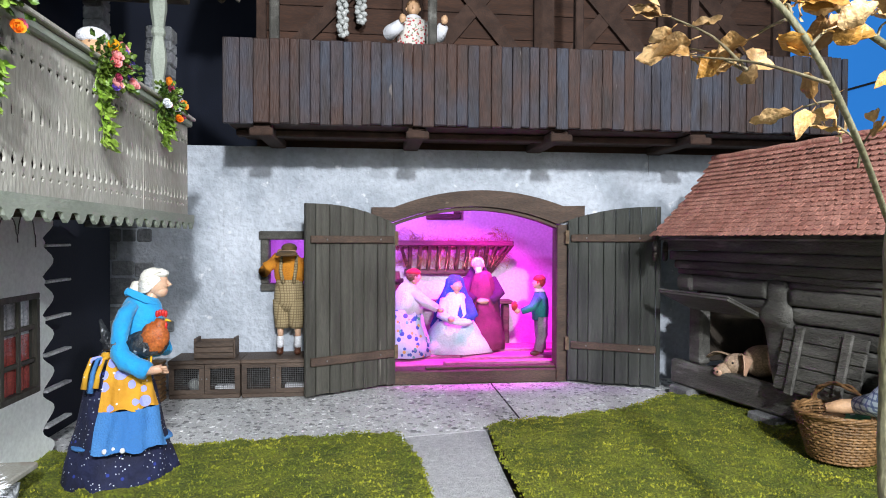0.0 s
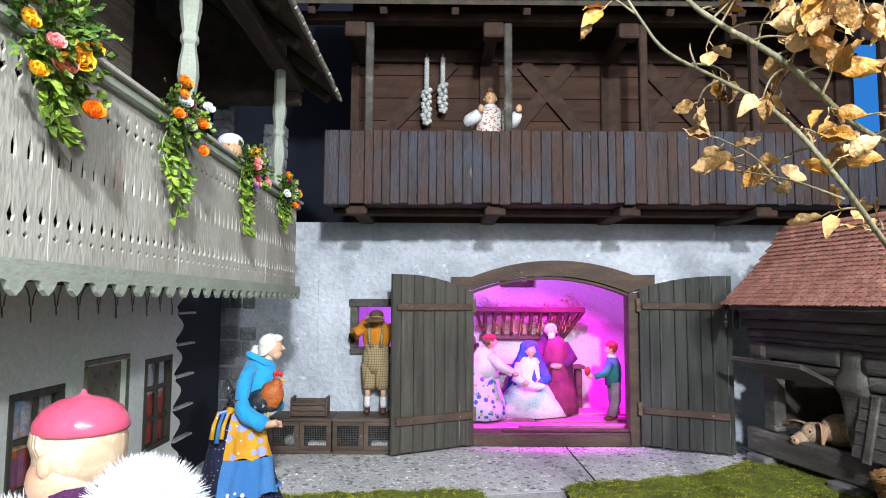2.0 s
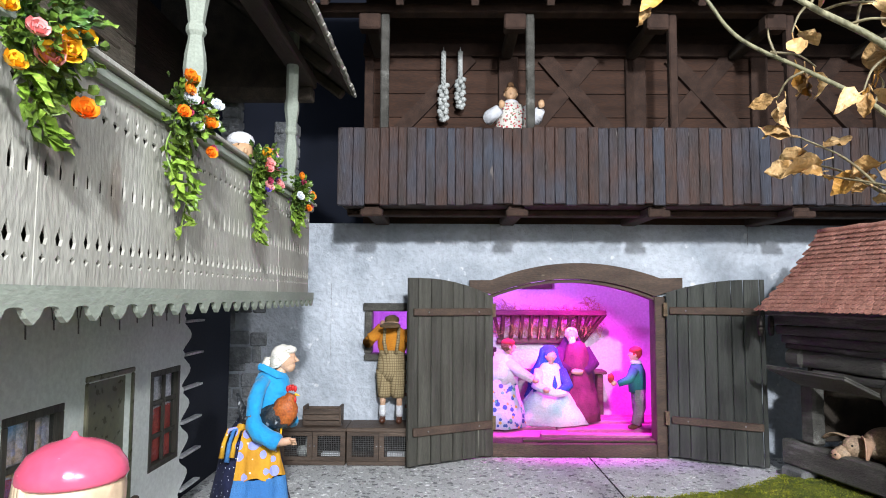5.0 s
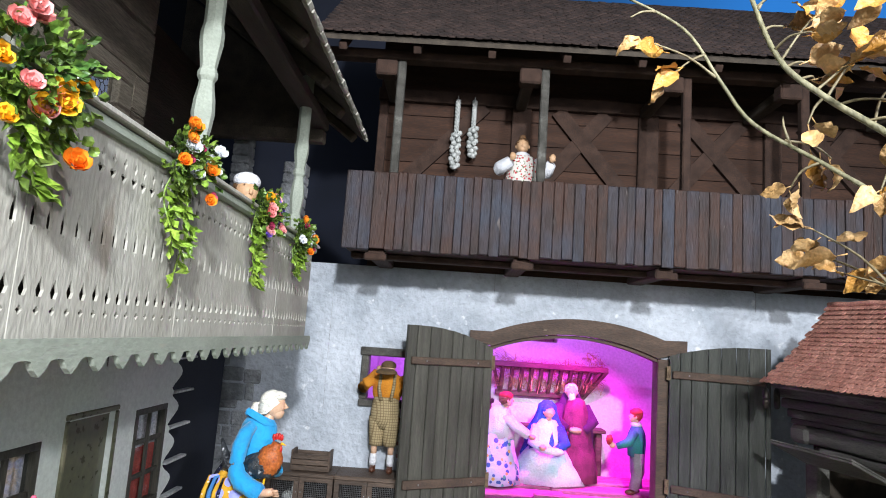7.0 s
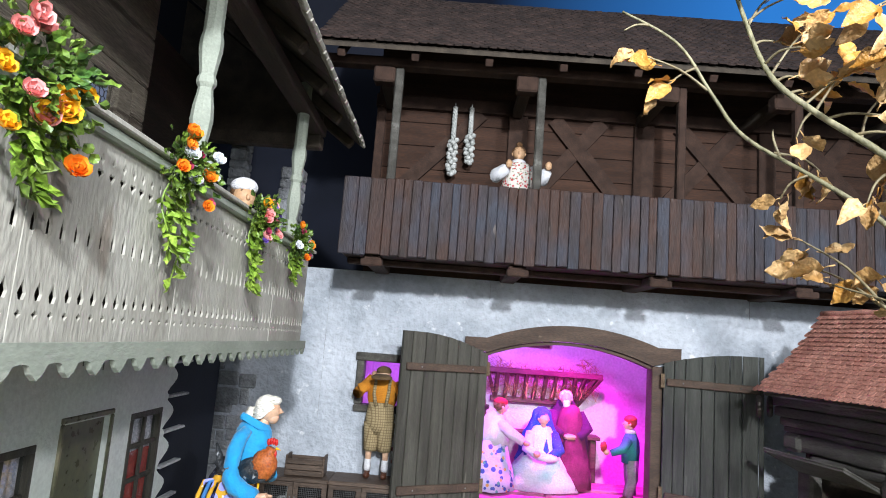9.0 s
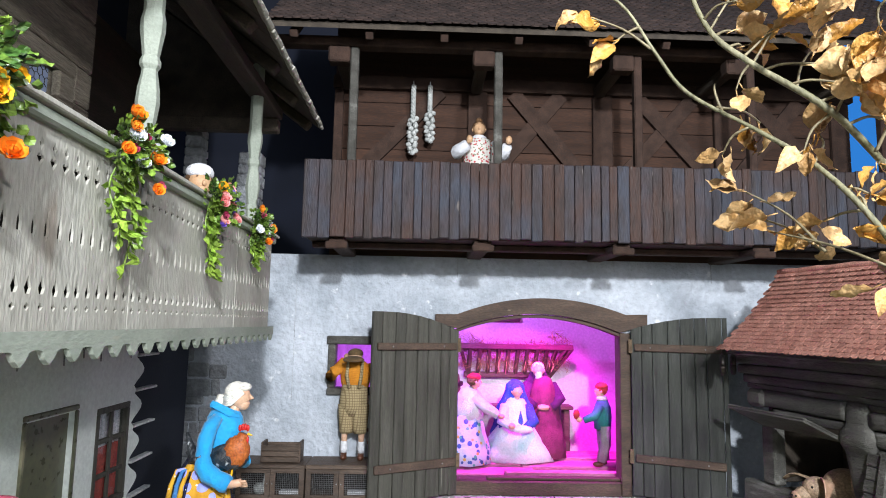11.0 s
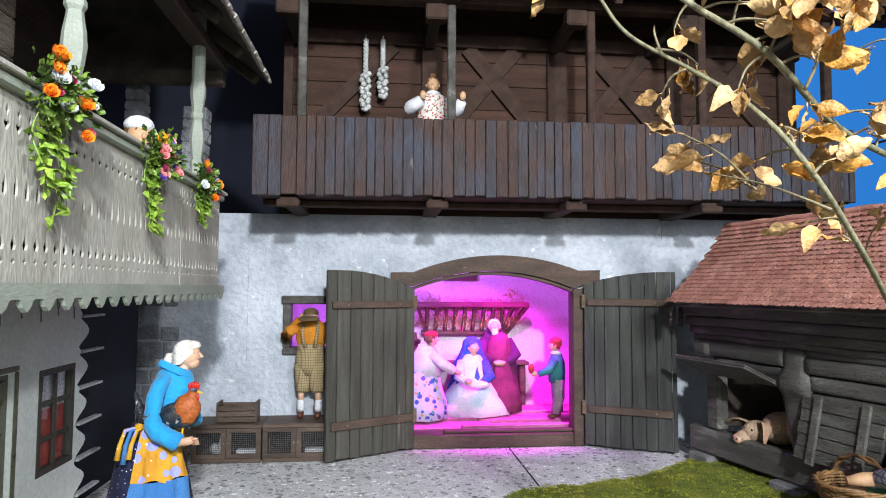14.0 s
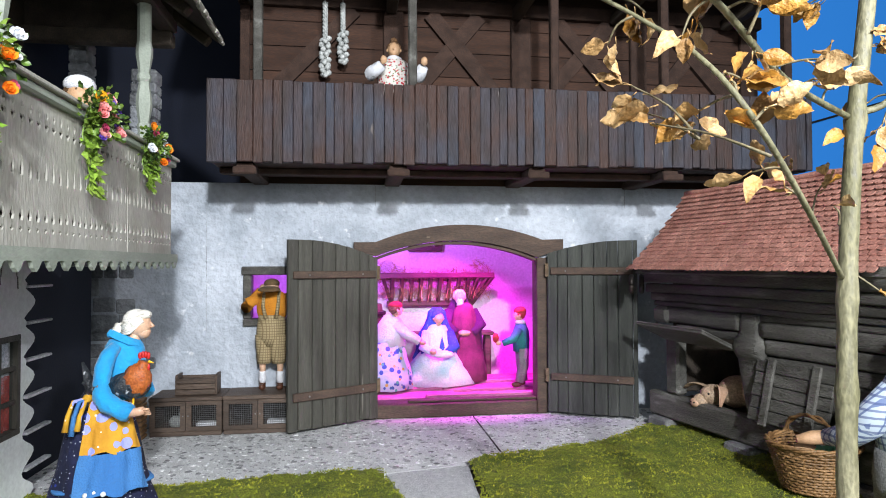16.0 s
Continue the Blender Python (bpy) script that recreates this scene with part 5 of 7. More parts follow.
for r in range(9):
    z0 = 0.003 + r * 0.0105
    part("slat", Geo().box((-0.472, 1.505, z0), (-0.434, 1.545, z0 + 0.008), ch=0.002), WICKER, wb)
part("core", Geo().box((-0.469, 1.508, 0.001), (-0.437, 1.542, 0.094)), HUTCH_WOOD, wb)

# ---- garlic braids ----
for xg, zt, zb in ((-0.029, 1.066, 0.880), (0.016, 1.066, 0.915)):
    gb = thing("garlic_braid", "hanging braid of pale garlic bulbs on a nail", "garlic", (xg, 1.62, zb), "garlic braids")
    part("nail", Geo().tube([(xg, 1.6295, zt + 0.012), (xg, 1.605, zt + 0.012), (xg, 1.604, zt + 0.018)], 0.0013, 6), WIRE, gb)
    g = Geo()
    for s in (0, 2.1, 4.2):
        g.tube([(xg + 0.0042 * np.cos(i * 0.9 + s), 1.612 + 0.003 * np.sin(i * 0.9 + s), zt + 0.010 - (zt - zb) * 0.55 * i / 24) for i in range(25)], 0.0035, 6)
    part("plait", g, GARLIC, gb, smooth=True)
    nb = int((zt - zb) * 130)
    for k in range(nb):
        z = zt - (zt - zb) * 0.46 - (zt - zb) * 0.54 * (k / nb)
        a = k * 2.4
        rr = 0.0085 if k < nb - 2 else 0.004
        c = (xg + rr * 1.1 * np.cos(a), 1.608 + 0.006 * np.sin(a), z)
        part("bulb", Geo().ball(c, (0.0078, 0.0078, 0.0072), seg=9, rings=6, rough=0.25), GARLIC, gb, smooth=True)

# ---- figures ----
def head(g, c, r, face, skin, hair, hat=None):
    """A carved head at c, looking along the angle face."""
    f = Vector((np.cos(face), np.sin(face), 0))
    s = Vector((-f.y, f.x, 0))
    c = Vector(c)
    g.ball(c, (r * 0.86, r * 0.86, r), skin, rough=0.05)
    g.ball(c + f * r * 0.34 - Vector((0, 0, r * 0.45)), (r * 0.50, r * 0.50, r * 0.50), skin)
    g.ball(c + f * r * 0.90 - Vector((0, 0, r * 0.10)), (r * 0.16, r * 0.16, r * 0.24), skin, 8, 6)
    for q in (-1, 1):
        g.ball(c + s * q * r * 0.84 - Vector((0, 0, r * 0.1)), (r * 0.16, r * 0.16, r * 0.25), skin, 8, 6)
    g.ball(c - f * r * 0.26 + Vector((0, 0, r * 0.20)), (r * 0.98, r * 0.98, r * 0.96), hair, rough=0.14)
    g.tube([c - Vector((0, 0, r * 0.6)), c - Vector((0, 0, r * 1.5))], r * 0.42, 8, skin)
    return f, s


def doll(name, label, g, mats):
    return thing(name, label, "figure", geo=g, mats=mats, smooth=True)


# woman with the rooster
mats = [SKIN_PINK, HAIR_WHITE, TURQUOISE, NAVY_PRINT, APRON_TOP, APRON_BLUE, WHITE_CLOTH]
g = Geo()
hx, hy, hz = -0.292, 1.045, 0.309
g.ball((hx, hy, hz), (0.0170, 0.0150, 0.0205), 0, 18, 14)
g.ball((hx + 0.006, hy, hz - 0.012), (0.0105, 0.0110, 0.0110), 0)
g.tube([(hx + 0.0145, hy, hz + 0.004), (hx + 0.0205, hy, hz - 0.003), (hx + 0.0150, hy, hz - 0.005)], [0.0020, 0.0030, 0.0022], 8, 0)
g.ball((hx + 0.0135, hy, hz - 0.0115), (0.0035, 0.0055, 0.0028), 0, 8, 6)
g.tube([(hx - 0.004, hy, hz - 0.012), (hx - 0.012, hy, hz - 0.030)], 0.0095, 10, 0)
g.ball((hx - 0.006, hy, hz + 0.006), (0.0195, 0.0180, 0.0185), 1, 20, 14, rough=0.07)
g.ball((hx + 0.004, hy, hz + 0.015), (0.0140, 0.0155, 0.0085), 1, 14, 10, rough=0.08)
g.ball((hx - 0.029, hy - 0.002, hz - 0.008), (0.0105, 0.0110, 0.0115), 1, 14, 10, rough=0.3)
for k in range(7):
    g.tube([(hx + 0.010 * np.cos(k), hy - 0.0135, hz + 0.019 - k * 0.002), (hx - 0.010, hy - 0.0178 + 0.0006 * k, hz + 0.012 - k * 0.004), (hx - 0.024, hy - 0.010, hz - 0.002 - k * 0.0022)], 0.0022, 6, 1)
tx = -0.314
g.lathe([(0.012, 0.291), (0.021, 0.287), (0.0275, 0.276), (0.0300, 0.258), (0.0290, 0.236), (0.0275, 0.216), (0.0290, 0.205), (0.0320, 0.196)], 28, 2, pose(tx, 1.045, 0), 1.02, 0.95, 0.035, 6)
for q in (-1, 1):
    g.add([(tx - 0.013, 1.045 + q * 0.013, 0.302), (tx + 0.008, 1.045 + q * 0.016, 0.293), (tx + 0.027, 1.045 + q * 0.010, 0.276), (tx + 0.014, 1.045 + q * 0.026, 0.280), (tx - 0.006, 1.045 + q * 0.024, 0.289), (tx - 0.018, 1.045 + q * 0.018, 0.294)],
          [(0, 1, 4, 5), (1, 2, 3, 4)], 2)
g.tube([(tx - 0.016, 1.030, 0.295), (tx - 0.020, 1.045, 0.297), (tx - 0.016, 1.060, 0.295)], 0.0055, 8, 2)
g.lathe([(0.026, 0.210), (0.034, 0.196), (0.044, 0.175), (0.054, 0.140), (0.065, 0.095), (0.073, 0.062), (0.0735, 0.056), (0.079, 0.038), (0.089, 0.010), (0.087, 0.003)], 56, 3, pose(-0.346, 1.045, 0), 0.94, 0.86, 0.055, 7)
g.lathe([(0.0735, 0.0), (0.0765, 0.0022), (0.0755, 0.0048)], 56, 5, pose(-0.346, 1.045, 0.062), 0.94, 0.86, 0.055, 7)
for z0, z1, r0, r1, mi in ((0.204, 0.124, 0.036, 0.060, 4), (0.124, 0.066, 0.060, 0.076, 5)):
    n, vs = 20, []
    for j in range(7):
        t = j / 6
        for i in range(n + 1):
            a = -1.85 + (1.55 if mi == 4 else 1.50) * i / n
            rr = (r0 + (r1 - r0) * t) * (1 + 0.035 * np.sin(i * 1.1 + 2 * t) + 0.02 * np.sin(i * 2.3 + 5 * t))
            vs.append((-0.338 + rr * np.cos(a), 1.040 + rr * np.sin(a), z0 + (z1 - z0) * t - 0.003 * np.sin(i * 0.7) * t))
    g.add(vs, [(j * (n + 1) + i, (j + 1) * (n + 1) + i, (j + 1) * (n + 1) + i + 1, j * (n + 1) + i + 1) for j in range(6) for i in range(n)], mi)
g.tube([(-0.318, 1.020, 0.278), (-0.325, 1.009, 0.266), (-0.329, 1.001, 0.248), (-0.330, 0.996, 0.228), (-0.327, 0.992, 0.208), (-0.317, 0.989, 0.196), (-0.304, 0.987, 0.190), (-0.291, 0.986, 0.184), (-0.285, 0.986, 0.181)],
       [0.0090, 0.0115, 0.0125, 0.0118, 0.0142, 0.0150, 0.0132, 0.0146, 0.0125], 18, 2)
g.tube([(-0.288, 0.986, 0.182), (-0.274, 0.986, 0.184), (-0.266, 0.986, 0.186)], [0.0070, 0.0065, 0.0060], 10, 0)
for k in range(4):
    g.tube([(-0.268, 0.983 + k * 0.003, 0.188 - k * 0.003), (-0.258, 0.983 + k * 0.003, 0.188 - k * 0.003)], [0.0026, 0.0020], 6, 0)
g.tube([(-0.312, 1.070, 0.272), (-0.306, 1.078, 0.244), (-0.292, 1.062, 0.216), (-0.274, 1.030, 0.206)], [0.013, 0.0135, 0.0125, 0.010], 12, 2)
for x0, z1, mi in ((-0.378, 0.156, 4), (-0.369, 0.150, 5), (-0.361, 0.157, 4)):
    g.tube([(-0.345, 1.000, 0.205), (x0 + 0.008, 0.998, 0.199), (x0 + 0.002, 0.994, 0.178), (x0, 0.990, z1)], [0.0025, 0.0032, 0.0036, 0.0046], 6, mi)
g.ball((-0.350, 1.000, 0.204), (0.007, 0.005, 0.006), 4, rough=0.3)
for k in range(3):
    g.ball((-0.340 + k * 0.012, 0.9665 + 0.001 * k, 0.070 + 0.003 * (k % 2)), 0.0040, 6, 8, 6)
doll("old_woman_figure", "white-haired woman figure in turquoise jacket, apron and navy skirt", g, mats)
# rooster
g = Geo()
g.ball((-0.297, 0.972, 0.222), (0.030, 0.016, 0.020), 1, rough=0.15)
g.ball((-0.285, 0.968, 0.232), (0.020, 0.015, 0.024), 0, rough=0.15, m=None)
g.tube([(-0.287, 0.968, 0.235), (-0.279, 0.967, 0.250), (-0.276, 0.967, 0.258)], [0.013, 0.009, 0.008], 10, 0)
for k in range(4):
    g.ball((-0.282 + k * 0.004, 0.967, 0.2665 + 0.002 * np.sin(k)), (0.003, 0.0022, 0.0055), 2, 8, 6)
g.ball((-0.270, 0.967, 0.249), (0.0028, 0.0022, 0.0062), 2, 8, 6)
g.tube([(-0.270, 0.967, 0.258), (-0.262, 0.967, 0.2555)], [0.0026, 0.0006], 6, 3)
for k in range(8):
    a = 2.2 + k * 0.14
    g.tube([(-0.335, 0.968 + 0.003 * k, 0.222), (-0.352, 0.972 + 0.003 * k, 0.228 + 0.010 * np.sin(a * 2)), (-0.366 + 0.004 * (k % 3), 0.975, 0.258 - k * 0.010)], [0.011, 0.010, 0.002], 8, 1)
g.tube([(-0.292, 0.972, 0.205), (-0.292, 0.966, 0.186), (-0.302, 0.962, 0.182)], 0.0017, 6, 3)
g.tube([(-0.292, 0.966, 0.186), (-0.280, 0.962, 0.183)], 0.0015, 6, 3)
g.v = [(x + 0.008, y + 0.024, z) for x, y, z in g.v]
thing("rooster_figure", "brown and black rooster figure with a red comb", "figurine", geo=g, mats=[FEATHER_RED, FEATHER_DARK, COMB_RED, YELLOW_P], smooth=True)

# boy on the hutch, seen from behind
mats = [SKIN_PINK, HAT_BROWN, ORANGE, SHORTS, WHITE_CLOTH, LEATHER]
g = Geo()
for x0, yy in ((-0.181, 1.600), (-0.138, 1.595)):
    g.ball((x0, yy - 0.004, 0.1005), (0.0088, 0.0135, 0.0085), 5)
    g.lathe([(0.0075, 0.098), (0.0078, 0.112)], 10, 5, pose(x0, yy + 0.002, 0))
    g.lathe([(0.0078, 0.110), (0.0092, 0.118), (0.0088, 0.132), (0.0085, 0.138)], 12, 4, pose(x0, yy + 0.002, 0))
    g.lathe([(0.0070, 0.134), (0.0080, 0.150), (0.0085, 0.168)], 12, 0, pose(x0, yy + 0.003, 0))
    g.lathe([(0.0165, 0.158), (0.0180, 0.170), (0.0205, 0.200), (0.0225, 0.228)], 14, 3, pose(x0 + (0.004 if x0 < -0.15 else -0.004), yy + 0.003, 0), 1, 0.9, 0.03, 5)
g.lathe([(0.024, 0.200), (0.036, 0.222), (0.037, 0.240), (0.033, 0.268), (0.030, 0.278)], 20, 3, pose(-0.159, 1.600, 0), 1.0, 0.66, 0.02, 6)
g.lathe([(0.031, 0.268), (0.036, 0.285), (0.038, 0.310), (0.030, 0.330), (0.014, 0.340)], 18, 2, pose(-0.158, 1.603, 0), 1.02, 0.62, 0.03, 6)
g.tube([(-0.187, 1.605, 0.322), (-0.214, 1.598, 0.308), (-0.222, 1.607, 0.296), (-0.205, 1.628, 0.318), (-0.192, 1.636, 0.338)], [0.013, 0.0145, 0.0145, 0.012, 0.009], 10, 2)
g.tube([(-0.130, 1.605, 0.322), (-0.108, 1.598, 0.306), (-0.104, 1.607, 0.295), (-0.115, 1.628, 0.318)], [0.013, 0.0145, 0.0145, 0.012], 10, 2)
g.ball((-0.186, 1.637, 0.345), 0.008, 0)
for x0, xb in ((-0.176, -0.170), (-0.140, -0.146)):
    g.tube([(xb, 1.578, 0.270), (x0 - 0.001, 1.577, 0.300), (x0, 1.585, 0.328), (x0, 1.602, 0.336)], [0.0048, 0.0046, 0.0042, 0.004], 6, 3)
g.ball((-0.160, 1.606, 0.345), (0.018, 0.018, 0.017), 0)
g.ball((-0.160, 1.608, 0.355), (0.0195, 0.020, 0.013), 1)
g.lathe([(0.0255, 0.344), (0.0265, 0.346), (0.019, 0.351)], 18, 1, pose(-0.160, 1.604, 0) @ pose(0, 0, 0, 8, 0, 0))
doll("boy_figure", "boy figure in orange shirt and checked shorts, seen from behind", g, mats)

# woman on the barn balcony
mats = [SKIN, HAIR_BROWN, WHITE_CLOTH, FLORAL]
g = Geo()
cx, cy = 0.140, 1.500
head(g, (cx, cy, 0.922), 0.0185, -1.65, 0, 1)
g.ball((cx, cy + 0.004, 0.944), (0.009, 0.009, 0.009), 1)
g.lathe([(0.034, 0.70), (0.036, 0.80), (0.040, 0.845), (0.040, 0.872), (0.030, 0.892), (0.013, 0.900)], 18, 3, pose(cx, cy, 0), 1.0, 0.72, 0.03, 6)
g.lathe([(0.016, 0.893), (0.019, 0.900), (0.012, 0.905)], 14, 2, pose(cx, cy, 0))
for q in (-1, 1):
    g.tube([(cx + q * 0.032, cy, 0.883), (cx + q * 0.054, cy - 0.010, 0.862), (cx + q * 0.058, cy - 0.03, 0.850), (cx + q * (0.030 if q < 0 else 0.066), cy - 0.048, 0.868)], [0.012, 0.016, 0.016, 0.012], 10, 2)
    g.ball((cx + q * (0.027 if q < 0 else 0.068), cy - 0.052, 0.880), (0.008, 0.007, 0.010), 0, rough=0.3)
doll("balcony_woman_figure", "woman figure with brown bun in floral vest behind the balcony planks", g, mats)

# capped head behind the house balcony
g = Geo()
head(g, (-0.375, 0.985, 0.646), 0.022, -0.9, 0, 1)
g.ball((-0.377, 0.988, 0.664), (0.0225, 0.0225, 0.0155), 2)
g.lathe([(0.030, 0.44), (0.034, 0.52), (0.036, 0.57), (0.026, 0.60), (0.012, 0.61)], 16, 3, pose(-0.378, 0.988, 0.012))
g.v = [(x + 0.016, y, z + 0.008) for x, y, z in g.v]
doll("gallery_figure", "figure with brown curls and a white cap on the gallery", g, [SKIN, HAIR_BROWN, WHITE_CLOTH, MAROON])

# the group in the stable
def robe(g, x, y, z0, prof, mi, ripple=0.07, sx=1, sy=1, seg=26, folds=8):
    g.lathe([(r, z) for r, z in prof], seg, mi, pose(x, y, z0), sx, sy, ripple, folds)


F = 0.0465
g = Geo()
head(g, (0.386, 1.925, 0.315), 0.0225, -1.7, 0, 1)
g.ball((0.384, 1.906, 0.298), (0.012, 0.008, 0.015), 1, rough=0.3)
robe(g, 0.400, 1.918, F, [(0.074, 0.0), (0.072, 0.03), (0.064, 0.08), (0.053, 0.12), (0.046, 0.17), (0.040, 0.21), (0.028, 0.242), (0.014, 0.25)], 3, 0.11)
robe(g, 0.390, 1.945, F, [(0.052, 0.055), (0.064, 0.10), (0.066, 0.15), (0.058, 0.19), (0.044, 0.222), (0.030, 0.248), (0.024, 0.262), (0.016, 0.272)], 2, 0.12, 1.08, 0.72, 40, 6)
for q in (-1, 1):
    g.tube([(0.392 + q * 0.040, 1.93, 0.268), (0.392 + q * 0.060, 1.905, 0.225), (0.392 + q * 0.026, 1.882, 0.200)], [0.018, 0.022, 0.017], 10, 2)
g.ball((0.392, 1.873, 0.202), (0.020, 0.010, 0.010), 0, rough=0.3)
g.ball((0.388, 1.876, 0.178), (0.016, 0.011, 0.020), 3, rough=0.2)
g.v = [(0.375 + (x - 0.392) * 0.92, y, F + (z - F) * 0.94) for x, y, z in g.v]
doll("bearded_man_figure", "white-bearded man figure in wine-coloured cloak, kneeling", g, [SKIN_PINK, HAIR_WHITE, PURPLE, MAROON])
g = Geo()
head(g, (0.294, 1.868, 0.262), 0.019, -1.3, 0, 1)
robe(g, 0.292, 1.880, F - 0.002, [(0.086, 0.0), (0.080, 0.03), (0.062, 0.07), (0.046, 0.11), (0.040, 0.16), (0.026, 0.19), (0.012, 0.20)], 2, 0.08, 1.0, 0.8)
robe(g, 0.293, 1.901, F, [(0.050, 0.045), (0.056, 0.08), (0.057, 0.12), (0.050, 0.16), (0.036, 0.19), (0.029, 0.215), (0.026, 0.235), (0.012, 0.249)], 1, 0.09, 1.05, 0.95, 36, 6)
for q in (-1, 1):
    g.tube([(0.293 + q * 0.034, 1.875, 0.215), (0.293 + q * 0.045, 1.84, 0.170), (0.293 + q * 0.014, 1.815, 0.150)], [0.014, 0.016, 0.011], 10, 2 if q < 0 else 1)
g.ball((0.300, 1.812, 0.150), (0.030, 0.013, 0.012), 2, rough=0.2)
g.ball((0.272, 1.808, 0.160), 0.010, 0)
g.v = [(0.293 + (x - 0.293) * (1 + 0.35 * max(0.0, 1 - (z - F) / 0.13)), y - 0.01, F + (z - F) * 0.90) for x, y, z in g.v]
doll("kneeling_woman_figure", "woman figure in a blue shawl holding a wrapped bundle, kneeling", g, [SKIN_PINK, BLUE_SHAWL, surface("pale_dress", (0.42, 0.66, 0.68), (0.78, 0.78, 0.80), 0.85, 16, 200, bump=0.4, depth=0.003, contrast=0.12), RED_CLOTH])
g = Geo()
head(g, (0.172, 1.838, 0.284), 0.020, 0.1, 0, 2)
g.ball((0.168, 1.840, 0.296), (0.021, 0.021, 0.014), 3)
robe(g, 0.150, 1.850, F - 0.002, [(0.082, 0.0), (0.074, 0.04), (0.060, 0.09), (0.046, 0.14)], 4, 0.07)
robe(g, 0.158, 1.848, F, [(0.046, 0.125), (0.042, 0.16), (0.038, 0.19), (0.026, 0.212), (0.010, 0.222)], 1, 0.05)
for yy in (1.818, 1.862):
    g.tube([(0.170, yy + 0.006, 0.238), (0.205, yy - 0.01, 0.208), (0.240, yy - 0.022, 0.188)], [0.016, 0.016, 0.012], 10, 1)
g.ball((0.250, 1.800, 0.184), (0.010, 0.008, 0.008), 0)
g.v = [(x - 0.012 + 0.05 * max(0.0, z - 0.15), y - 0.01, F + (z - F) * 0.94) for x, y, z in g.v]
doll("helper_woman_figure", "woman figure in white blouse and floral skirt, reaching forward", g, [SKIN_PINK, WHITE_CLOTH, HAIR_BROWN, RED_CLOTH, spotted("floral_skirt", (0.45, 0.50, 0.62), [((0.05, 0.10, 0.35), 48, 0.34), ((0.6, 0.35, 0.1), 44, 0.2), ((0.1, 0.35, 0.3), 40, 0.2)])])
g = Geo()
bx, by = 0.532, 1.800
head(g, (bx - 0.006, by, 0.252), 0.0175, 3.1, 0, 3)
g.ball((bx - 0.002, by, 0.263), (0.0185, 0.0185, 0.013), 3)
g.lathe([(0.013, 0.224), (0.017, 0.230), (0.012, 0.236)], 12, 4, pose(bx - 0.002, by, 0))
g.lathe([(0.026, 0.145), (0.028, 0.18), (0.026, 0.205), (0.016, 0.226)], 16, 1, pose(bx, by, 0), 0.9, 1.0, 0.03)
g.tube([(bx - 0.012, by - 0.020, 0.210), (bx - 0.032, by - 0.034, 0.184), (bx - 0.062, by - 0.030, 0.172)], [0.013, 0.013, 0.009], 10, 1)
g.ball((bx - 0.075, by - 0.030, 0.174), (0.009, 0.007, 0.008), 0)
g.ball((bx - 0.083, by - 0.030, 0.188), (0.009, 0.008, 0.014), 3, rough=0.3)
for q, yy in ((-1, -0.013), (1, 0.013)):
    g.tube([(bx + 0.002, by + yy, 0.155), (bx + 0.004, by + yy, 0.105), (bx + q * 0.010, by + yy, 0.056)], [0.0175, 0.016, 0.013], 10, 2)
    g.ball((bx - 0.008 + q * 0.010, by + yy, 0.049), (0.015, 0.008, 0.008), 5)
doll("shepherd_boy_figure", "boy figure in teal jacket and red cap, holding out a gift", g, [SKIN_PINK, TEAL, GREY_CLOTH, RED_CLOTH, WHITE_CLOTH, LEATHER])

# manger rack with hay, bench and barrel in the stable
rack = thing("hay_rack", "wooden wall hay rack with upright bars, filled with hay", "hay rack", (0.30, 2.08, 0.28))
part("top_rail", Geo().box((0.11, 2.005, 0.356), (0.50, 2.020, 0.374), ch=0.003), GATE_TRIM, rack)
part("bottom_rail", Geo().box((0.15, 2.070, 0.262), (0.44, 2.085, 0.280), ch=0.003), GATE_TRIM, rack)
for k in range(12):
    a = 0.135 + k * 0.031
    b = min(max(a, 0.165), 0.428)
    part("bar", Geo().tube([(a, 2.012, 0.358), (b, 2.078, 0.272)], 0.0075, 4), GATE_TRIM, rack)
part("end_bar", Geo().tube([(0.495, 2.012, 0.362), (0.435, 2.080, 0.268)], 0.009, 6), GATE_TRIM, rack)
part("top_bar_back", Geo().box((0.11, 2.085, 0.350), (0.50, 2.098, 0.368), ch=0.003), GATE_TRIM, rack)
g = Geo()
for k in range(1700):
    x0 = rng.uniform(0.112, 0.492)
    t = rng.random()
    mound = 0.036 * np.exp(-((x0 - 0.455) / 0.026) ** 2) + 0.028 * np.exp(-((x0 - 0.15) / 0.04) ** 2) + 0.006
    c = Vector((x0, 2.022 + 0.05 * rng.random(), 0.29 + 0.088 * t + mound * t))
    dv = Vector((rng.uniform(-1, 1), rng.uniform(-0.4, 0.4), rng.uniform(-0.6, 0.6))).normalized() * rng.uniform(0.010, 0.022)
    sv = Vector((0, 0.3, 1)).cross(dv).normalized() * 0.0008
    g.add([c - dv - sv, c - dv + sv, c + dv + sv, c + dv - sv], [(0, 1, 2, 3)])
part("hay", g, STRAW, rack, "loose dry hay", kind="stuff")
sb = thing("stable_bench", "low wooden bench against the stable wall", "bench", (0.35, 2.04, 0.02))
part("seat", Geo().box((0.14, 2.01, 0.168), (0.50, 2.075, 0.180), ch=0.003), GATE_TRIM, sb)
for x0 in (0.15, 0.47):
    part("leg", Geo().box((x0, 2.02, 0.0205), (x0 + 0.02, 2.065, 0.1675), ch=0.003), GATE_TRIM, sb)
bar = thing("barrel", "wooden barrel standing in the stable corner", "barrel", (0.085, 2.02, 0.02))
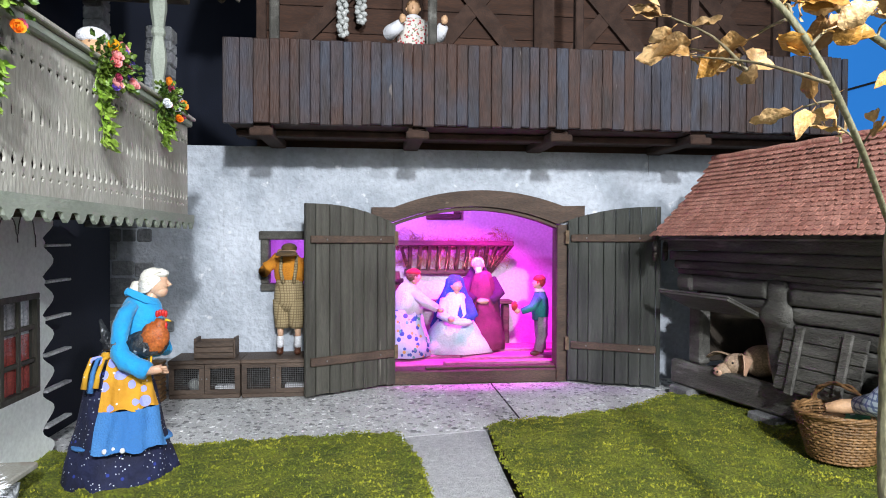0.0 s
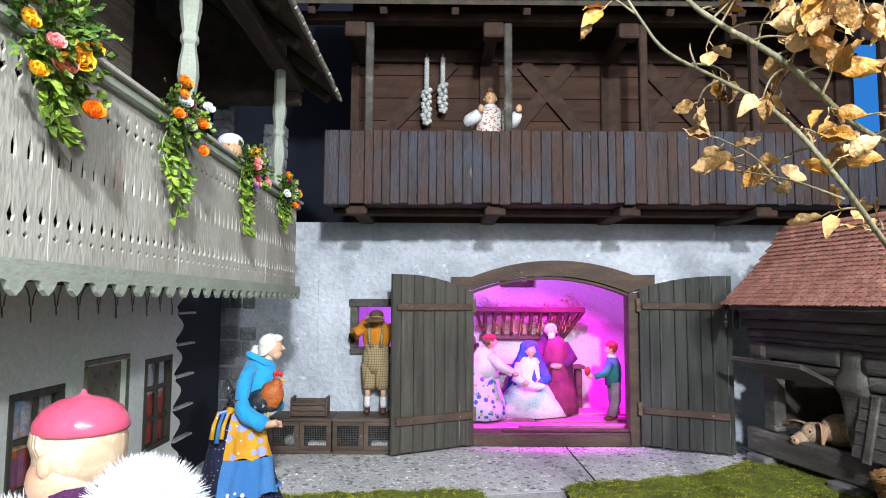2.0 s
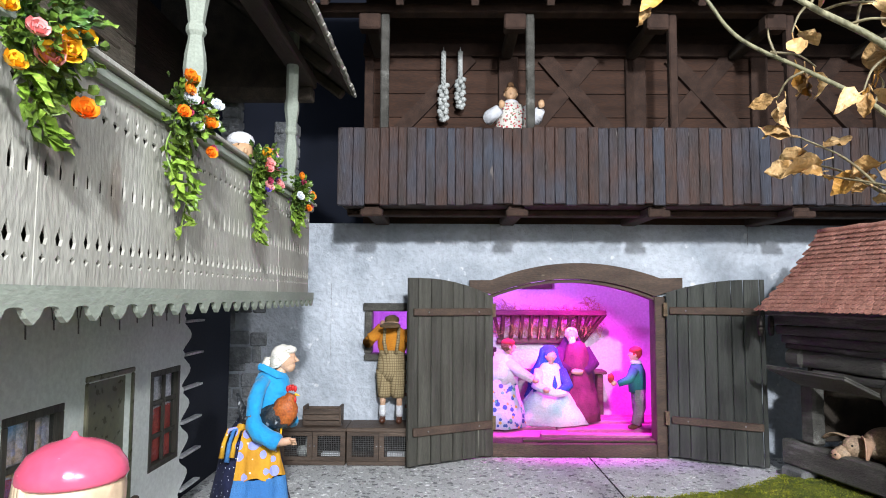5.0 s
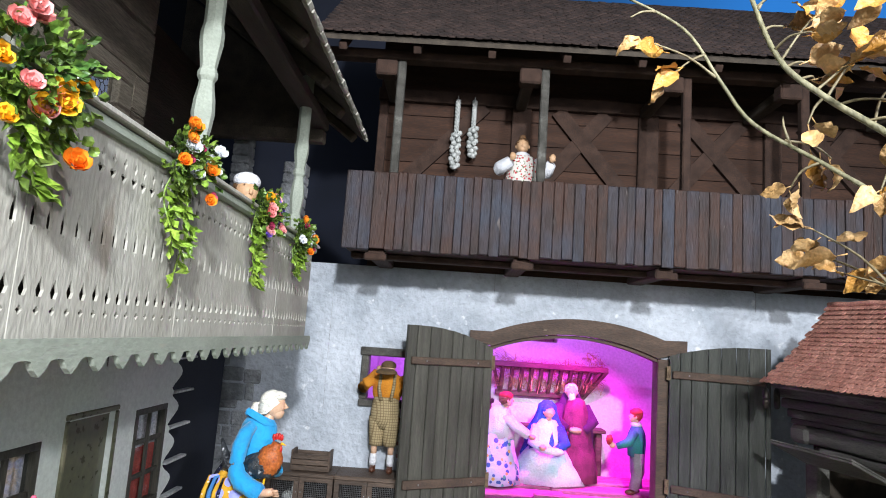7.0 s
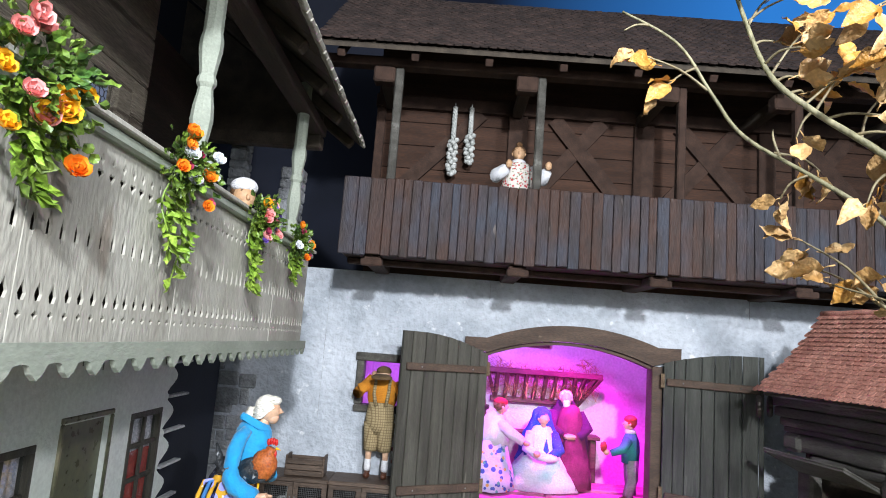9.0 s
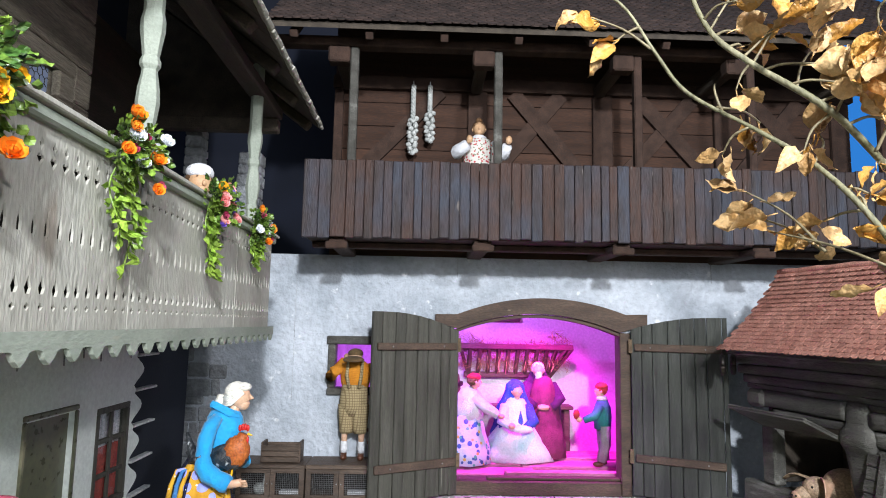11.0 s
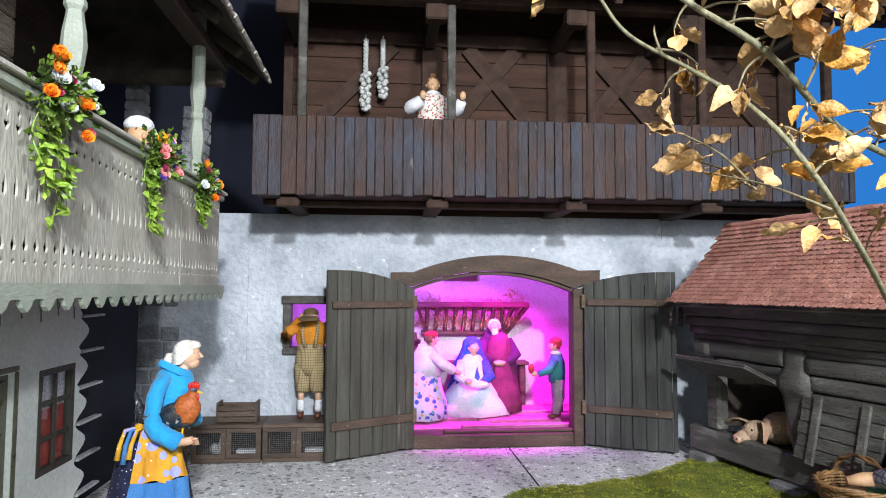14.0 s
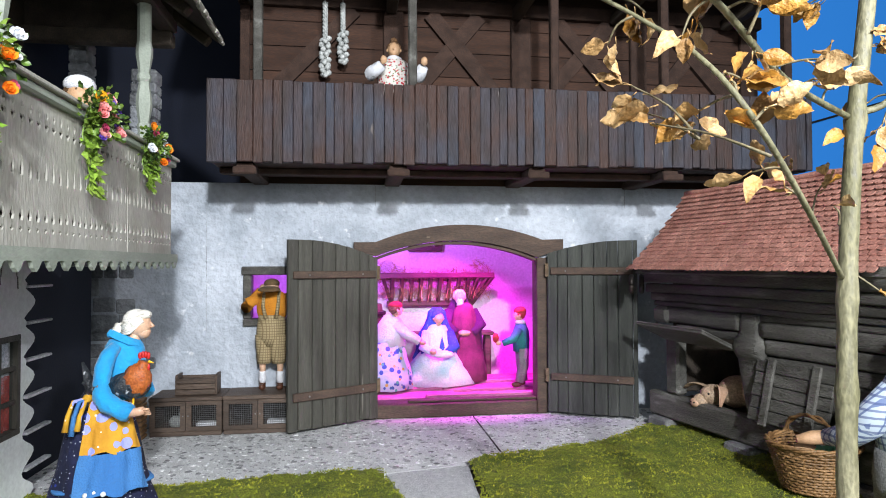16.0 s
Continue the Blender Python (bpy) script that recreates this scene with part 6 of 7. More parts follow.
part("staves", Geo().lathe([(0.045, 0.0205), (0.055, 0.09), (0.058, 0.15), (0.055, 0.21), (0.047, 0.275)], 18, 0, pose(0.085, 2.02, 0)), GATE_TRIM, bar)
for z in (0.06, 0.12, 0.18, 0.24):
    part("hoop", Geo().lathe([(0.0595, z), (0.0605, z + 0.006), (0.0595, z + 0.012)], 18, 0, pose(0.085, 2.02, 0)), IRON, bar)

# foreground figure with pink cap and white fur collar
px, py = -0.272, 0.40
g = Geo()
g.ball((px, py, 0.290), (0.0335, 0.0335, 0.036), 4, 24, 16, rough=0.05)
g.ball((px - 0.006, py - 0.004, 0.268), (0.0290, 0.0300, 0.026), 0, 18, 12)
g.ball((px - 0.009, py - 0.0315, 0.283), (0.0055, 0.0045, 0.0095), 0, 10, 8)
for k in range(6):
    a = -2.75 + k * 0.13
    g.tube([(px + 0.0318 * np.cos(a), py + 0.0318 * np.sin(a), 0.304), (px + 0.0328 * np.cos(a + 0.05), py + 0.0328 * np.sin(a + 0.05), 0.296), (px + 0.0305 * np.cos(a + 0.16), py + 0.0305 * np.sin(a + 0.16), 0.284)], [0.003, 0.0032, 0.0018], 6, 4)
g.lathe([(0.0335, 0.303), (0.0348, 0.3055), (0.0335, 0.312), (0.028, 0.3205), (0.018, 0.3265), (0.007, 0.3292), (0.0028, 0.331), (0.0012, 0.3345)], 26, 1, pose(px, py, 0) @ pose(0, 0, 0, 0, 0, 20))
g.lathe([(0.030, 0.245), (0.034, 0.262), (0.031, 0.266)], 18, 2, pose(px + 0.004, py, 0))
g.lathe([(0.075, 0.01), (0.070, 0.10), (0.066, 0.19), (0.052, 0.235), (0.030, 0.248)], 24, 5, pose(px + 0.012, py, 0), 1, 1, 0.04)
g.ball((px + 0.054, py - 0.010, 0.236), (0.044, 0.042, 0.042), 3, 16, 10)
g.ball((px - 0.03, py - 0.02, 0.225), (0.045, 0.04, 0.028), 3, 16, 10)
for k in range(4200):
    a, b = rng.uniform(0, 6.283), rng.uniform(-0.3, 1.45)
    c0, q0 = (Vector((px + 0.054, py - 0.010, 0.236)), (0.043, 0.041, 0.041)) if k % 5 else (Vector((px - 0.03, py - 0.02, 0.225)), (0.044, 0.039, 0.027))
    nn = Vector((np.cos(a) * np.cos(b), np.sin(a) * np.cos(b), np.sin(b)))
    p = c0 + Vector((nn.x * q0[0], nn.y * q0[1], nn.z * q0[2]))
    t = (nn + Vector((rng.uniform(-0.6, 0.6), rng.uniform(-0.6, 0.6), rng.uniform(-0.5, 0.6)))).normalized() * rng.uniform(0.006, 0.014)
    s = t.cross(nn)
    s = s.normalized() * 0.0005 if s.length > 1e-6 else Vector((0.0005, 0, 0))
    g.add([p - s, p + s, p + t], [(0, 1, 2)], 3)
g.tube([(px + 0.02, py - 0.052, 0.240), (px + 0.05, py - 0.060, 0.226), (px + 0.075, py - 0.056, 0.205)], 0.006, 6, 6)
g.v = [(x, y, z - 0.011 * min(max(z, 0.0) / 0.2, 1)) for x, y, z in g.v]
doll("pink_cap_figure", "elderly figure with glossy pink skullcap and white fur collar", g, [SKIN_PINK, PINK_CAP, PURPLE, FUR, HAIR_BEIGE, MAROON, COMB_RED])

# seated figure with basket beside the tree
g = Geo()
qx, qy = 0.905, 0.86
g.lathe([(0.050, 0.0), (0.056, 0.05), (0.050, 0.10)], 18, 1, pose(qx, qy, 0.012), 1, 1, 0.04)
g.lathe([(0.046, 0.095), (0.054, 0.14), (0.050, 0.19), (0.034, 0.225), (0.014, 0.236)], 18, 0, pose(qx, qy, 0.0), 1, 0.9, 0.04)
g.tube([(qx - 0.035, qy - 0.01, 0.205), (qx - 0.066, qy + 0.01, 0.155), (qx - 0.070, qy + 0.05, 0.122), (qx - 0.078, qy + 0.085, 0.112)], [0.024, 0.026, 0.021, 0.014], 12, 0)
g.tube([(qx - 0.076, qy + 0.084, 0.112), (qx - 0.094, qy + 0.098, 0.108), (qx - 0.118, qy + 0.106, 0.104)], [0.0115, 0.0120, 0.0070], 12, 2)
head(g, (qx, qy, 0.268), 0.026, 2.4, 2, 3)
g.tube([(qx - 0.03, qy - 0.02, 0.05), (qx - 0.06, qy - 0.05, 0.045), (qx - 0.07, qy - 0.08, 0.020)], [0.026, 0.024, 0.018], 10, 1)
doll("seated_figure", "seated figure in blue plaid shirt and grey trousers", g, [PLAID, GREY_CLOTH, SKIN, surface("orange_hair", (0.40, 0.14, 0.02), (0.52, 0.22, 0.04), 0.7, 60, 240, bump=0.6)])

# pig in the sty
def flap(g, a, b, c, w, mi, m):
    """A drooping ear along the curve a, b, c, w wide, 2 mm thick."""
    a, b, c = Vector(a), Vector(b), Vector(c)
    n, vs = 8, []
    for i in range(n + 1):
        t = i / n
        p = a * (1 - t) ** 2 + b * 2 * t * (1 - t) + c * t * t
        d = ((b - a) * (1 - t) + (c - b) * t).normalized()
        side = Vector((0, 1, 0.25)).cross(d).cross(d).normalized()
        up = d.cross(side) * 0.001
        h = w * (0.55 + 0.45 * np.sin(np.pi * min(t * 1.3, 1) / 1.3)) * (1 - t ** 3 * 0.75)
        for q in (-1, -0.4, 0.4, 1):
            vs.append(p + side * h * q + up * (1 - abs(q) * 4))
        for q in (1, 0.4, -0.4, -1):
            vs.append(p + side * h * q - up * (1 + abs(q) * 4))
    g.add(vs, [(i * 8 + k, i * 8 + (k + 1) % 8, (i + 1) * 8 + (k + 1) % 8, (i + 1) * 8 + k) for i in range(n) for k in range(8)] + [tuple(range(8))[::-1], tuple(n * 8 + k for k in range(8))], mi, m)


g = Geo()
g.ball((0.196, -0.130, 0.116), (0.058, 0.082, 0.046), 0, 20, 14, SM, 0.06)
g.ball((0.160, -0.070, 0.112), (0.038, 0.045, 0.036), 0, 16, 12, SM)
g.ball((0.128, -0.030, 0.102), (0.026, 0.030, 0.024), 0, 16, 12, SM)
g.ball((0.118, -0.008, 0.090), (0.017, 0.022, 0.015), 0, 14, 10, SM)
g.ball((0.114, 0.010, 0.085), (0.0125, 0.006, 0.0105), 1, 14, 8, SM)
for q in (-1, 1):
    g.ball((0.114 + q * 0.005, 0.0155, 0.086), 0.0022, 2, 6, 5, SM)
    g.ball((0.125 + q * 0.016, -0.006, 0.108), 0.0026, 2, 6, 5, SM)
flap(g, (0.112, -0.036, 0.118), (0.078, -0.022, 0.134), (0.052, -0.014, 0.108), 0.013, 0, SM)
flap(g, (0.146, -0.034, 0.118), (0.178, -0.014, 0.138), (0.178, 0.000, 0.088), 0.014, 1, SM)
thing("pig_figure", "pinkish-brown pig figure with drooping ears lying in the open pigsty", "figurine", geo=g, mats=[PIG, SKIN_PINK, DARK_HOLE], smooth=True)

# wicker basket
bk_ = thing("wicker_basket", "brown wicker basket with handle, holding bread and cloth", "basket", (0.822, 0.985, 0.01))
BM = pose(0.832, 0.985, 0.014) @ Matrix.Scale(0.9, 4)
g = Geo()
nst = 26
for r in range(15):
    z = 0.002 + r * 0.0056
    rad = 0.050 + 0.024 * (z / 0.085)
    pts = []
    for i in range(nst * 2 + 1):
        a = 2 * np.pi * i / (nst * 2)
        q = rad + (0.0022 if (i + r) % 2 else -0.0022)
        pts.append((q * np.cos(a) * 1.06, q * np.sin(a), z))
    g.tube(pts, 0.0027, 5, m=BM)
part("weave", g, WICKER, bk_, smooth=True)
g = Geo()
for i in range(nst):
    a = 2 * np.pi * i / nst
    g.tube([(0.050 * np.cos(a) * 1.06, 0.050 * np.sin(a), 0), (0.074 * np.cos(a) * 1.06, 0.074 * np.sin(a), 0.086)], 0.0018, 5, m=BM)
part("stakes", g, WICKER, bk_)
g = Geo()
for s in (0, 2.1, 4.2):
    g.tube([((0.076 + 0.003 * np.cos(i * 0.8 + s)) * np.cos(i * 0.1257) * 1.06, (0.076 + 0.003 * np.cos(i * 0.8 + s)) * np.sin(i * 0.1257), 0.087 + 0.003 * np.sin(i * 0.8 + s)) for i in range(51)], 0.003, 5, m=BM)
part("rim", g, WICKER, bk_, smooth=True)
g = Geo()
for s in (0, 3.14):
    g.tube([(0.030 * np.cos(s) * 0.1 + 0.002 * np.cos(i + s), 0.076 * np.cos(np.pi * i / 24), 0.086 + 0.050 * np.sin(np.pi * i / 24) + 0.002 * np.sin(i + s)) for i in range(25)], 0.003, 6, m=BM)
part("handle", g, WICKER, bk_, smooth=True)
part("bottom", Geo().lathe([(0.052, 0.0), (0.052, 0.004)], 20, 0, BM), WICKER, bk_)
thing("bread_loaf", "golden bread loaf in the basket", "bread", geo=Geo().ball((0.812, 0.985, 0.076), (0.036, 0.016, 0.013), rough=0.15), mats=SKIN, smooth=True)
thing("green_cloth", "green and white cloth in the basket", "cloth", geo=Geo().ball((0.852, 0.968, 0.078), (0.028, 0.028, 0.014), rough=0.5), mats=[spotted("green_cloth", (0.10, 0.36, 0.20), [((0.7, 0.75, 0.7), 70, 0.3)])], smooth=True)

# ---- beech sapling with dry leaves ----
tree = thing("beech_sapling", "young beech with pale smooth bark and dry ochre leaves", "tree", (0.491, 0.490, 0))


def spline(pts, n=6):
    """A smooth line through the points."""
    pts = [Vector(p) for p in pts]
    out = []
    for i in range(len(pts) - 1):
        p0, p1, p2, p3 = pts[max(i - 1, 0)], pts[i], pts[i + 1], pts[min(i + 2, len(pts) - 1)]
        for k in range(n):
            t = k / n
            out.append(0.5 * ((2 * p1) + (p2 - p0) * t + (2 * p0 - 5 * p1 + 4 * p2 - p3) * t * t + (3 * p1 - p0 - 3 * p2 + p3) * t ** 3))
    return out + [pts[-1]]


def limb(name, pts, r0, r1, mat, seg=10, knots=()):
    q = spline(pts)
    n = len(q)
    rad = [(r0 + (r1 - r0) * i / (n - 1)) * (1 + 0.06 * noise.noise(p * 60)) for i, p in enumerate(q)]
    for kz, kr in knots:
        for i, p in enumerate(q):
            rad[i] += kr * np.exp(-((p.z - kz) / 0.008) ** 2)
    part(name, Geo().tube(q, rad, seg), mat, tree, smooth=True)
    return q


def outward(pts, k=1.6):
    """Points moved away from the walk, for the stem that stands farther off."""
    o = Vector((0.047, -0.012, 0.404))
    return [tuple(o + (Vector(p) - o) * k) for p in pts]


limb("trunk", [(0.491, 0.490, -0.01), (0.489, 0.492, 0.07)] + outward([(0.3205, 0.308, 0.26), (0.3215, 0.309, 0.33), (0.325, 0.31, 0.41), (0.331, 0.31, 0.485), (0.340, 0.312, 0.54), (0.352, 0.315, 0.62), (0.364, 0.318, 0.75)]), 0.0098, 0.0062, BARK, 14, ((0.285, 0.0018), (0.374, 0.0018), (0.536, 0.0026), (0.446, 0.0013)))
brA = limb("branch", outward([(0.320, 0.309, 0.395)]) + outward([(0.309, 0.325, 0.44)], 1.24) + [(0.299, 0.362, 0.503), (0.283, 0.398, 0.552), (0.257, 0.43, 0.588), (0.218, 0.458, 0.626), (0.196, 0.468, 0.664), (0.172, 0.485, 0.716), (0.128, 0.50, 0.750)], 0.0024, 0.0011, BARK)
brB = limb("branch", outward([(0.3265, 0.31, 0.487)]) + outward([(0.3126, 0.345, 0.519)], 1.24) + [(0.287, 0.382, 0.585), (0.2465, 0.41, 0.631), (0.224, 0.43, 0.667), (0.212, 0.45, 0.728), (0.20, 0.46, 0.79)], 0.0029, 0.0016, BARK)
brC = limb("branch", outward([(0.335, 0.312, 0.49), (0.352, 0.305, 0.50), (0.372, 0.30, 0.55), (0.38, 0.29, 0.62)]), 0.0034, 0.002, BARK)
brD = limb("branch", outward([(0.347, 0.314, 0.60)]) + [(0.318, 0.33, 0.63), (0.296, 0.345, 0.66), (0.28, 0.36, 0.70)], 0.0024, 0.0011, BARK)


def leaf_mesh(seed):
    """A dry beech leaf, about 34 mm, folded along its midrib, with wavy edges and a curled tip; base at 0, tip along +x."""
    r = random.Random(seed)
    n, L = 9, r.uniform(0.027, 0.035)
    fold, curl, twist = r.uniform(0.05, 0.6), r.uniform(-1.0, 1.0), r.uniform(-0.4, 0.4)
    vs, fs = [], []
    for i in range(n + 1):
        t = i / n
        w = 0.0122 * np.sin(np.pi * min(t * 1.02, 1) ** 0.85) ** 0.8 * (1 - 0.25 * t) + (0.0 if 0 < i < n else 0.0002)
        a = curl * t * t
        x, z = L * (t - 0.18 * curl * curl * t ** 3), L * 0.45 * a * t
        for s in (-1, -0.5, 0, 0.5, 1):
            wave = 0.0015 * np.sin(i * 1.7 + s * 2 + seed) * abs(s) + 0.0007 * np.sin(i * 3.1 + seed * 2)
            vs.append((x, s * w * np.cos(fold * abs(s)) + 0.2 * twist * z, z + abs(s) * w * np.sin(fold) * 0.9 + wave + s * twist * w * t + (0.0006 if s == 0 else 0)))
    for i in range(n):
        for k in range(4):
            fs.append((i * 5 + k, (i + 1) * 5 + k, (i + 1) * 5 + k + 1, i * 5 + k + 1))
    g = Geo().add(vs, fs)
    g.tube([(-0.008, 0, 0.001), (0, 0, 0)], 0.0006, 5)
    return g.mesh("leaf", [LEAF_A if seed % 3 else LEAF_B], True)


leaves = [leaf_mesh(k) for k in range(9)]
lr = random.Random(11)


def leaf(p, to, k=None, s=1.0):
    me = leaves[lr.randrange(9) if k is None else k]
    ob = new("leaf", me)
    d = Vector(to).normalized()
    q = d.to_track_quat("X", "Z") @ Euler((lr.uniform(-1.4, 1.4), 0, 0)).to_quaternion()
    ob.matrix_basis = Matrix.LocRotScale(Vector(p) + d * 0.006, q, (s, s, s))
    ob.parent = tree
    ob.matrix_parent_inverse = tree.matrix_basis.inverted()


def twig(p, tip, n=3, s=1.0):
    p, tip = Vector(p), Vector(tip)
    mid = (p + tip) / 2 + Vector((lr.uniform(-0.004, 0.004), lr.uniform(-0.004, 0.004), 0.003))
    q = spline([p, mid, tip], 4)
    part("twig", Geo().tube(q, [0.0013 - 0.0007 * i / (len(q) - 1) for i in range(len(q))], 5), TWIG, tree, smooth=True)
    for k in range(n):
        t = 1.0 if k == 0 else lr.uniform(0.55, 1)
        d = (tip - p).normalized() * 0.8 + Vector((lr.uniform(-0.9, 0.9), lr.uniform(-0.7, 0.7), lr.uniform(-0.6, 0.4)))
        leaf(p + (tip - p) * t, d, s=s * lr.uniform(0.62, 0.92))


twig((0.150, 0.493, 0.735), (0.128, 0.492, 0.728), 0)
for p, tip, n in (
        ((0.193, 0.470, 0.668), (0.142, 0.480, 0.700), 4), ((0.186, 0.475, 0.69), (0.160, 0.478, 0.672), 3),
        ((0.236, 0.446, 0.610), (0.268, 0.44, 0.596), 4), ((0.255, 0.432, 0.590), (0.240, 0.447, 0.572), 3), ((0.240, 0.445, 0.606), (0.236, 0.448, 0.63), 0),
        ((0.303, 0.345, 0.470), (0.270, 0.43, 0.508), 4), ((0.285, 0.395, 0.490), (0.262, 0.457, 0.545), 5), ((0.285, 0.400, 0.492), (0.272, 0.478, 0.53), 4),
        ((0.282, 0.40, 0.552), (0.288, 0.40, 0.575), 3), ((0.291, 0.380, 0.53), (0.302, 0.37, 0.525), 4), ((0.296, 0.372, 0.515), (0.292, 0.42, 0.512), 4),
        ((0.301, 0.358, 0.495), (0.306, 0.352, 0.502), 4), ((0.2819, 0.2958, 0.4409), (0.2765, 0.3003, 0.4499), 3), ((0.2855, 0.2886, 0.4274), (0.2909, 0.285, 0.4472), 3),
        ((0.300, 0.362, 0.552), (0.305, 0.355, 0.575), 4), ((0.288, 0.382, 0.583), (0.296, 0.37, 0.60), 5), ((0.287, 0.385, 0.585), (0.270, 0.39, 0.56), 4),
        ((0.270, 0.395, 0.606), (0.285, 0.39, 0.640), 5), ((0.247, 0.41, 0.631), (0.262, 0.40, 0.660), 5), ((0.246, 0.41, 0.632), (0.236, 0.415, 0.612), 2),
        ((0.225, 0.43, 0.666), (0.246, 0.42, 0.700), 5), ((0.215, 0.445, 0.715), (0.236, 0.44, 0.745), 4), ((0.206, 0.455, 0.76), (0.225, 0.44, 0.78), 3),
        ((0.312, 0.334, 0.637), (0.30, 0.35, 0.615), 5), ((0.296, 0.345, 0.66), (0.275, 0.36, 0.655), 5), ((0.282, 0.358, 0.695), (0.262, 0.37, 0.69), 4), ((0.305, 0.338, 0.645), (0.322, 0.34, 0.612), 4),
        ((0.2904, 0.2618, 0.5358), (0.276, 0.277, 0.5358), 4), ((0.2929, 0.2635, 0.5696), (0.2819, 0.277, 0.5569), 4), ((0.3047, 0.2559, 0.4851), (0.2988, 0.2601, 0.464), 3), ((0.3182, 0.2516, 0.5189), (0.3047, 0.2601, 0.5147), 4), ((0.325, 0.2474, 0.5527), (0.3115, 0.2516, 0.5612), 4),
        ((0.2764, 0.2592, 0.4217), (0.2701, 0.255, 0.4302), 1), ((0.2794, 0.2601, 0.4006), (0.2904, 0.2516, 0.3905), 2), ((0.2861, 0.2609, 0.502), (0.2988, 0.2601, 0.5105), 3)):
    if p[1] < 0.3:
        p, tip = outward([p, tip], 1.89)
    twig(p, tip, n)
for i in (5, 8, 10, 13):
    p = brA[i]
    twig(p, p + Vector((lr.uniform(-0.022, 0.004), lr.uniform(-0.02, 0.012), lr.uniform(-0.004, 0.026))), 3, 0.95)
for i in (3, 5):
    p = brB[i]
    twig(p, p + Vector((lr.uniform(-0.02, 0.01), lr.uniform(-0.02, 0.012), lr.uniform(-0.02, 0.02))), 3)
for i in range(7, 32, 2):
    p = brB[i]
    twig(p, p + Vector((lr.uniform(0.004, 0.03), lr.uniform(-0.03, 0.012), lr.uniform(-0.012, 0.022))), 3)
for i in range(4, 18, 3):
    p = brD[i]
    twig(p, p + Vector((lr.uniform(-0.02, 0.02), lr.uniform(-0.02, 0.02), lr.uniform(-0.03, 0.0))), 3)
for i in range(3, 18, 3):
    p = brC[i]
    twig(p, p + Vector((lr.uniform(-0.02, 0.01), lr.uniform(-0.01, 0.02), lr.uniform(-0.02, 0.01))), 2)

# ---- flowers on the house balcony ----
def rose_mesh(mat, seed, r0=0.0095):
    r = random.Random(seed)
    g = Geo()
    for ring, (cnt, rad, tilt, size) in enumerate(((5, 0.55, 1.05, 1.0), (5, 0.36, 0.65, 0.85), (4, 0.18, 0.25, 0.65))):
        for k in range(cnt):
            a = 2 * np.pi * k / cnt + ring * 0.7 + r.uniform(-0.2, 0.2)
            m = pose(0, 0, 0, 0, 0, np.degrees(a)) @ pose(rad * r0 * 0.35, 0, -0.001 + ring * r0 * 0.10, 0, -np.degrees(np.pi / 2 - tilt) * 0.9, 0)
            n = 4
            vs, fs = [], []
            for i in range(n + 1):
                t = i / n
                w = size * r0 * 0.62 * np.sin(np.pi * (0.12 + 0.76 * t)) ** 0.7
                for s in (-1, 0, 1):
                    vs.append((t * size * r0 * 1.0, s * w, 0.30 * r0 * size * (t * t + 0.5 * abs(s)) + (0.12 * r0 if i == n and s == 0 else 0)))
            for i in range(n):
                for s in range(2):
                    fs.append((i * 3 + s, (i + 1) * 3 + s, (i + 1) * 3 + s + 1, i * 3 + s + 1))
            g.add(vs, fs, 0, m)
    g.ball((0, 0, r0 * 0.28), (r0 * 0.24, r0 * 0.24, r0 * 0.32), 0, 7, 5)
    return g.mesh("bloom", [mat], True)


ROSES = {m: [rose_mesh(m, 3 + k, 0.0082) for k in range(2)] for m in PETALS}


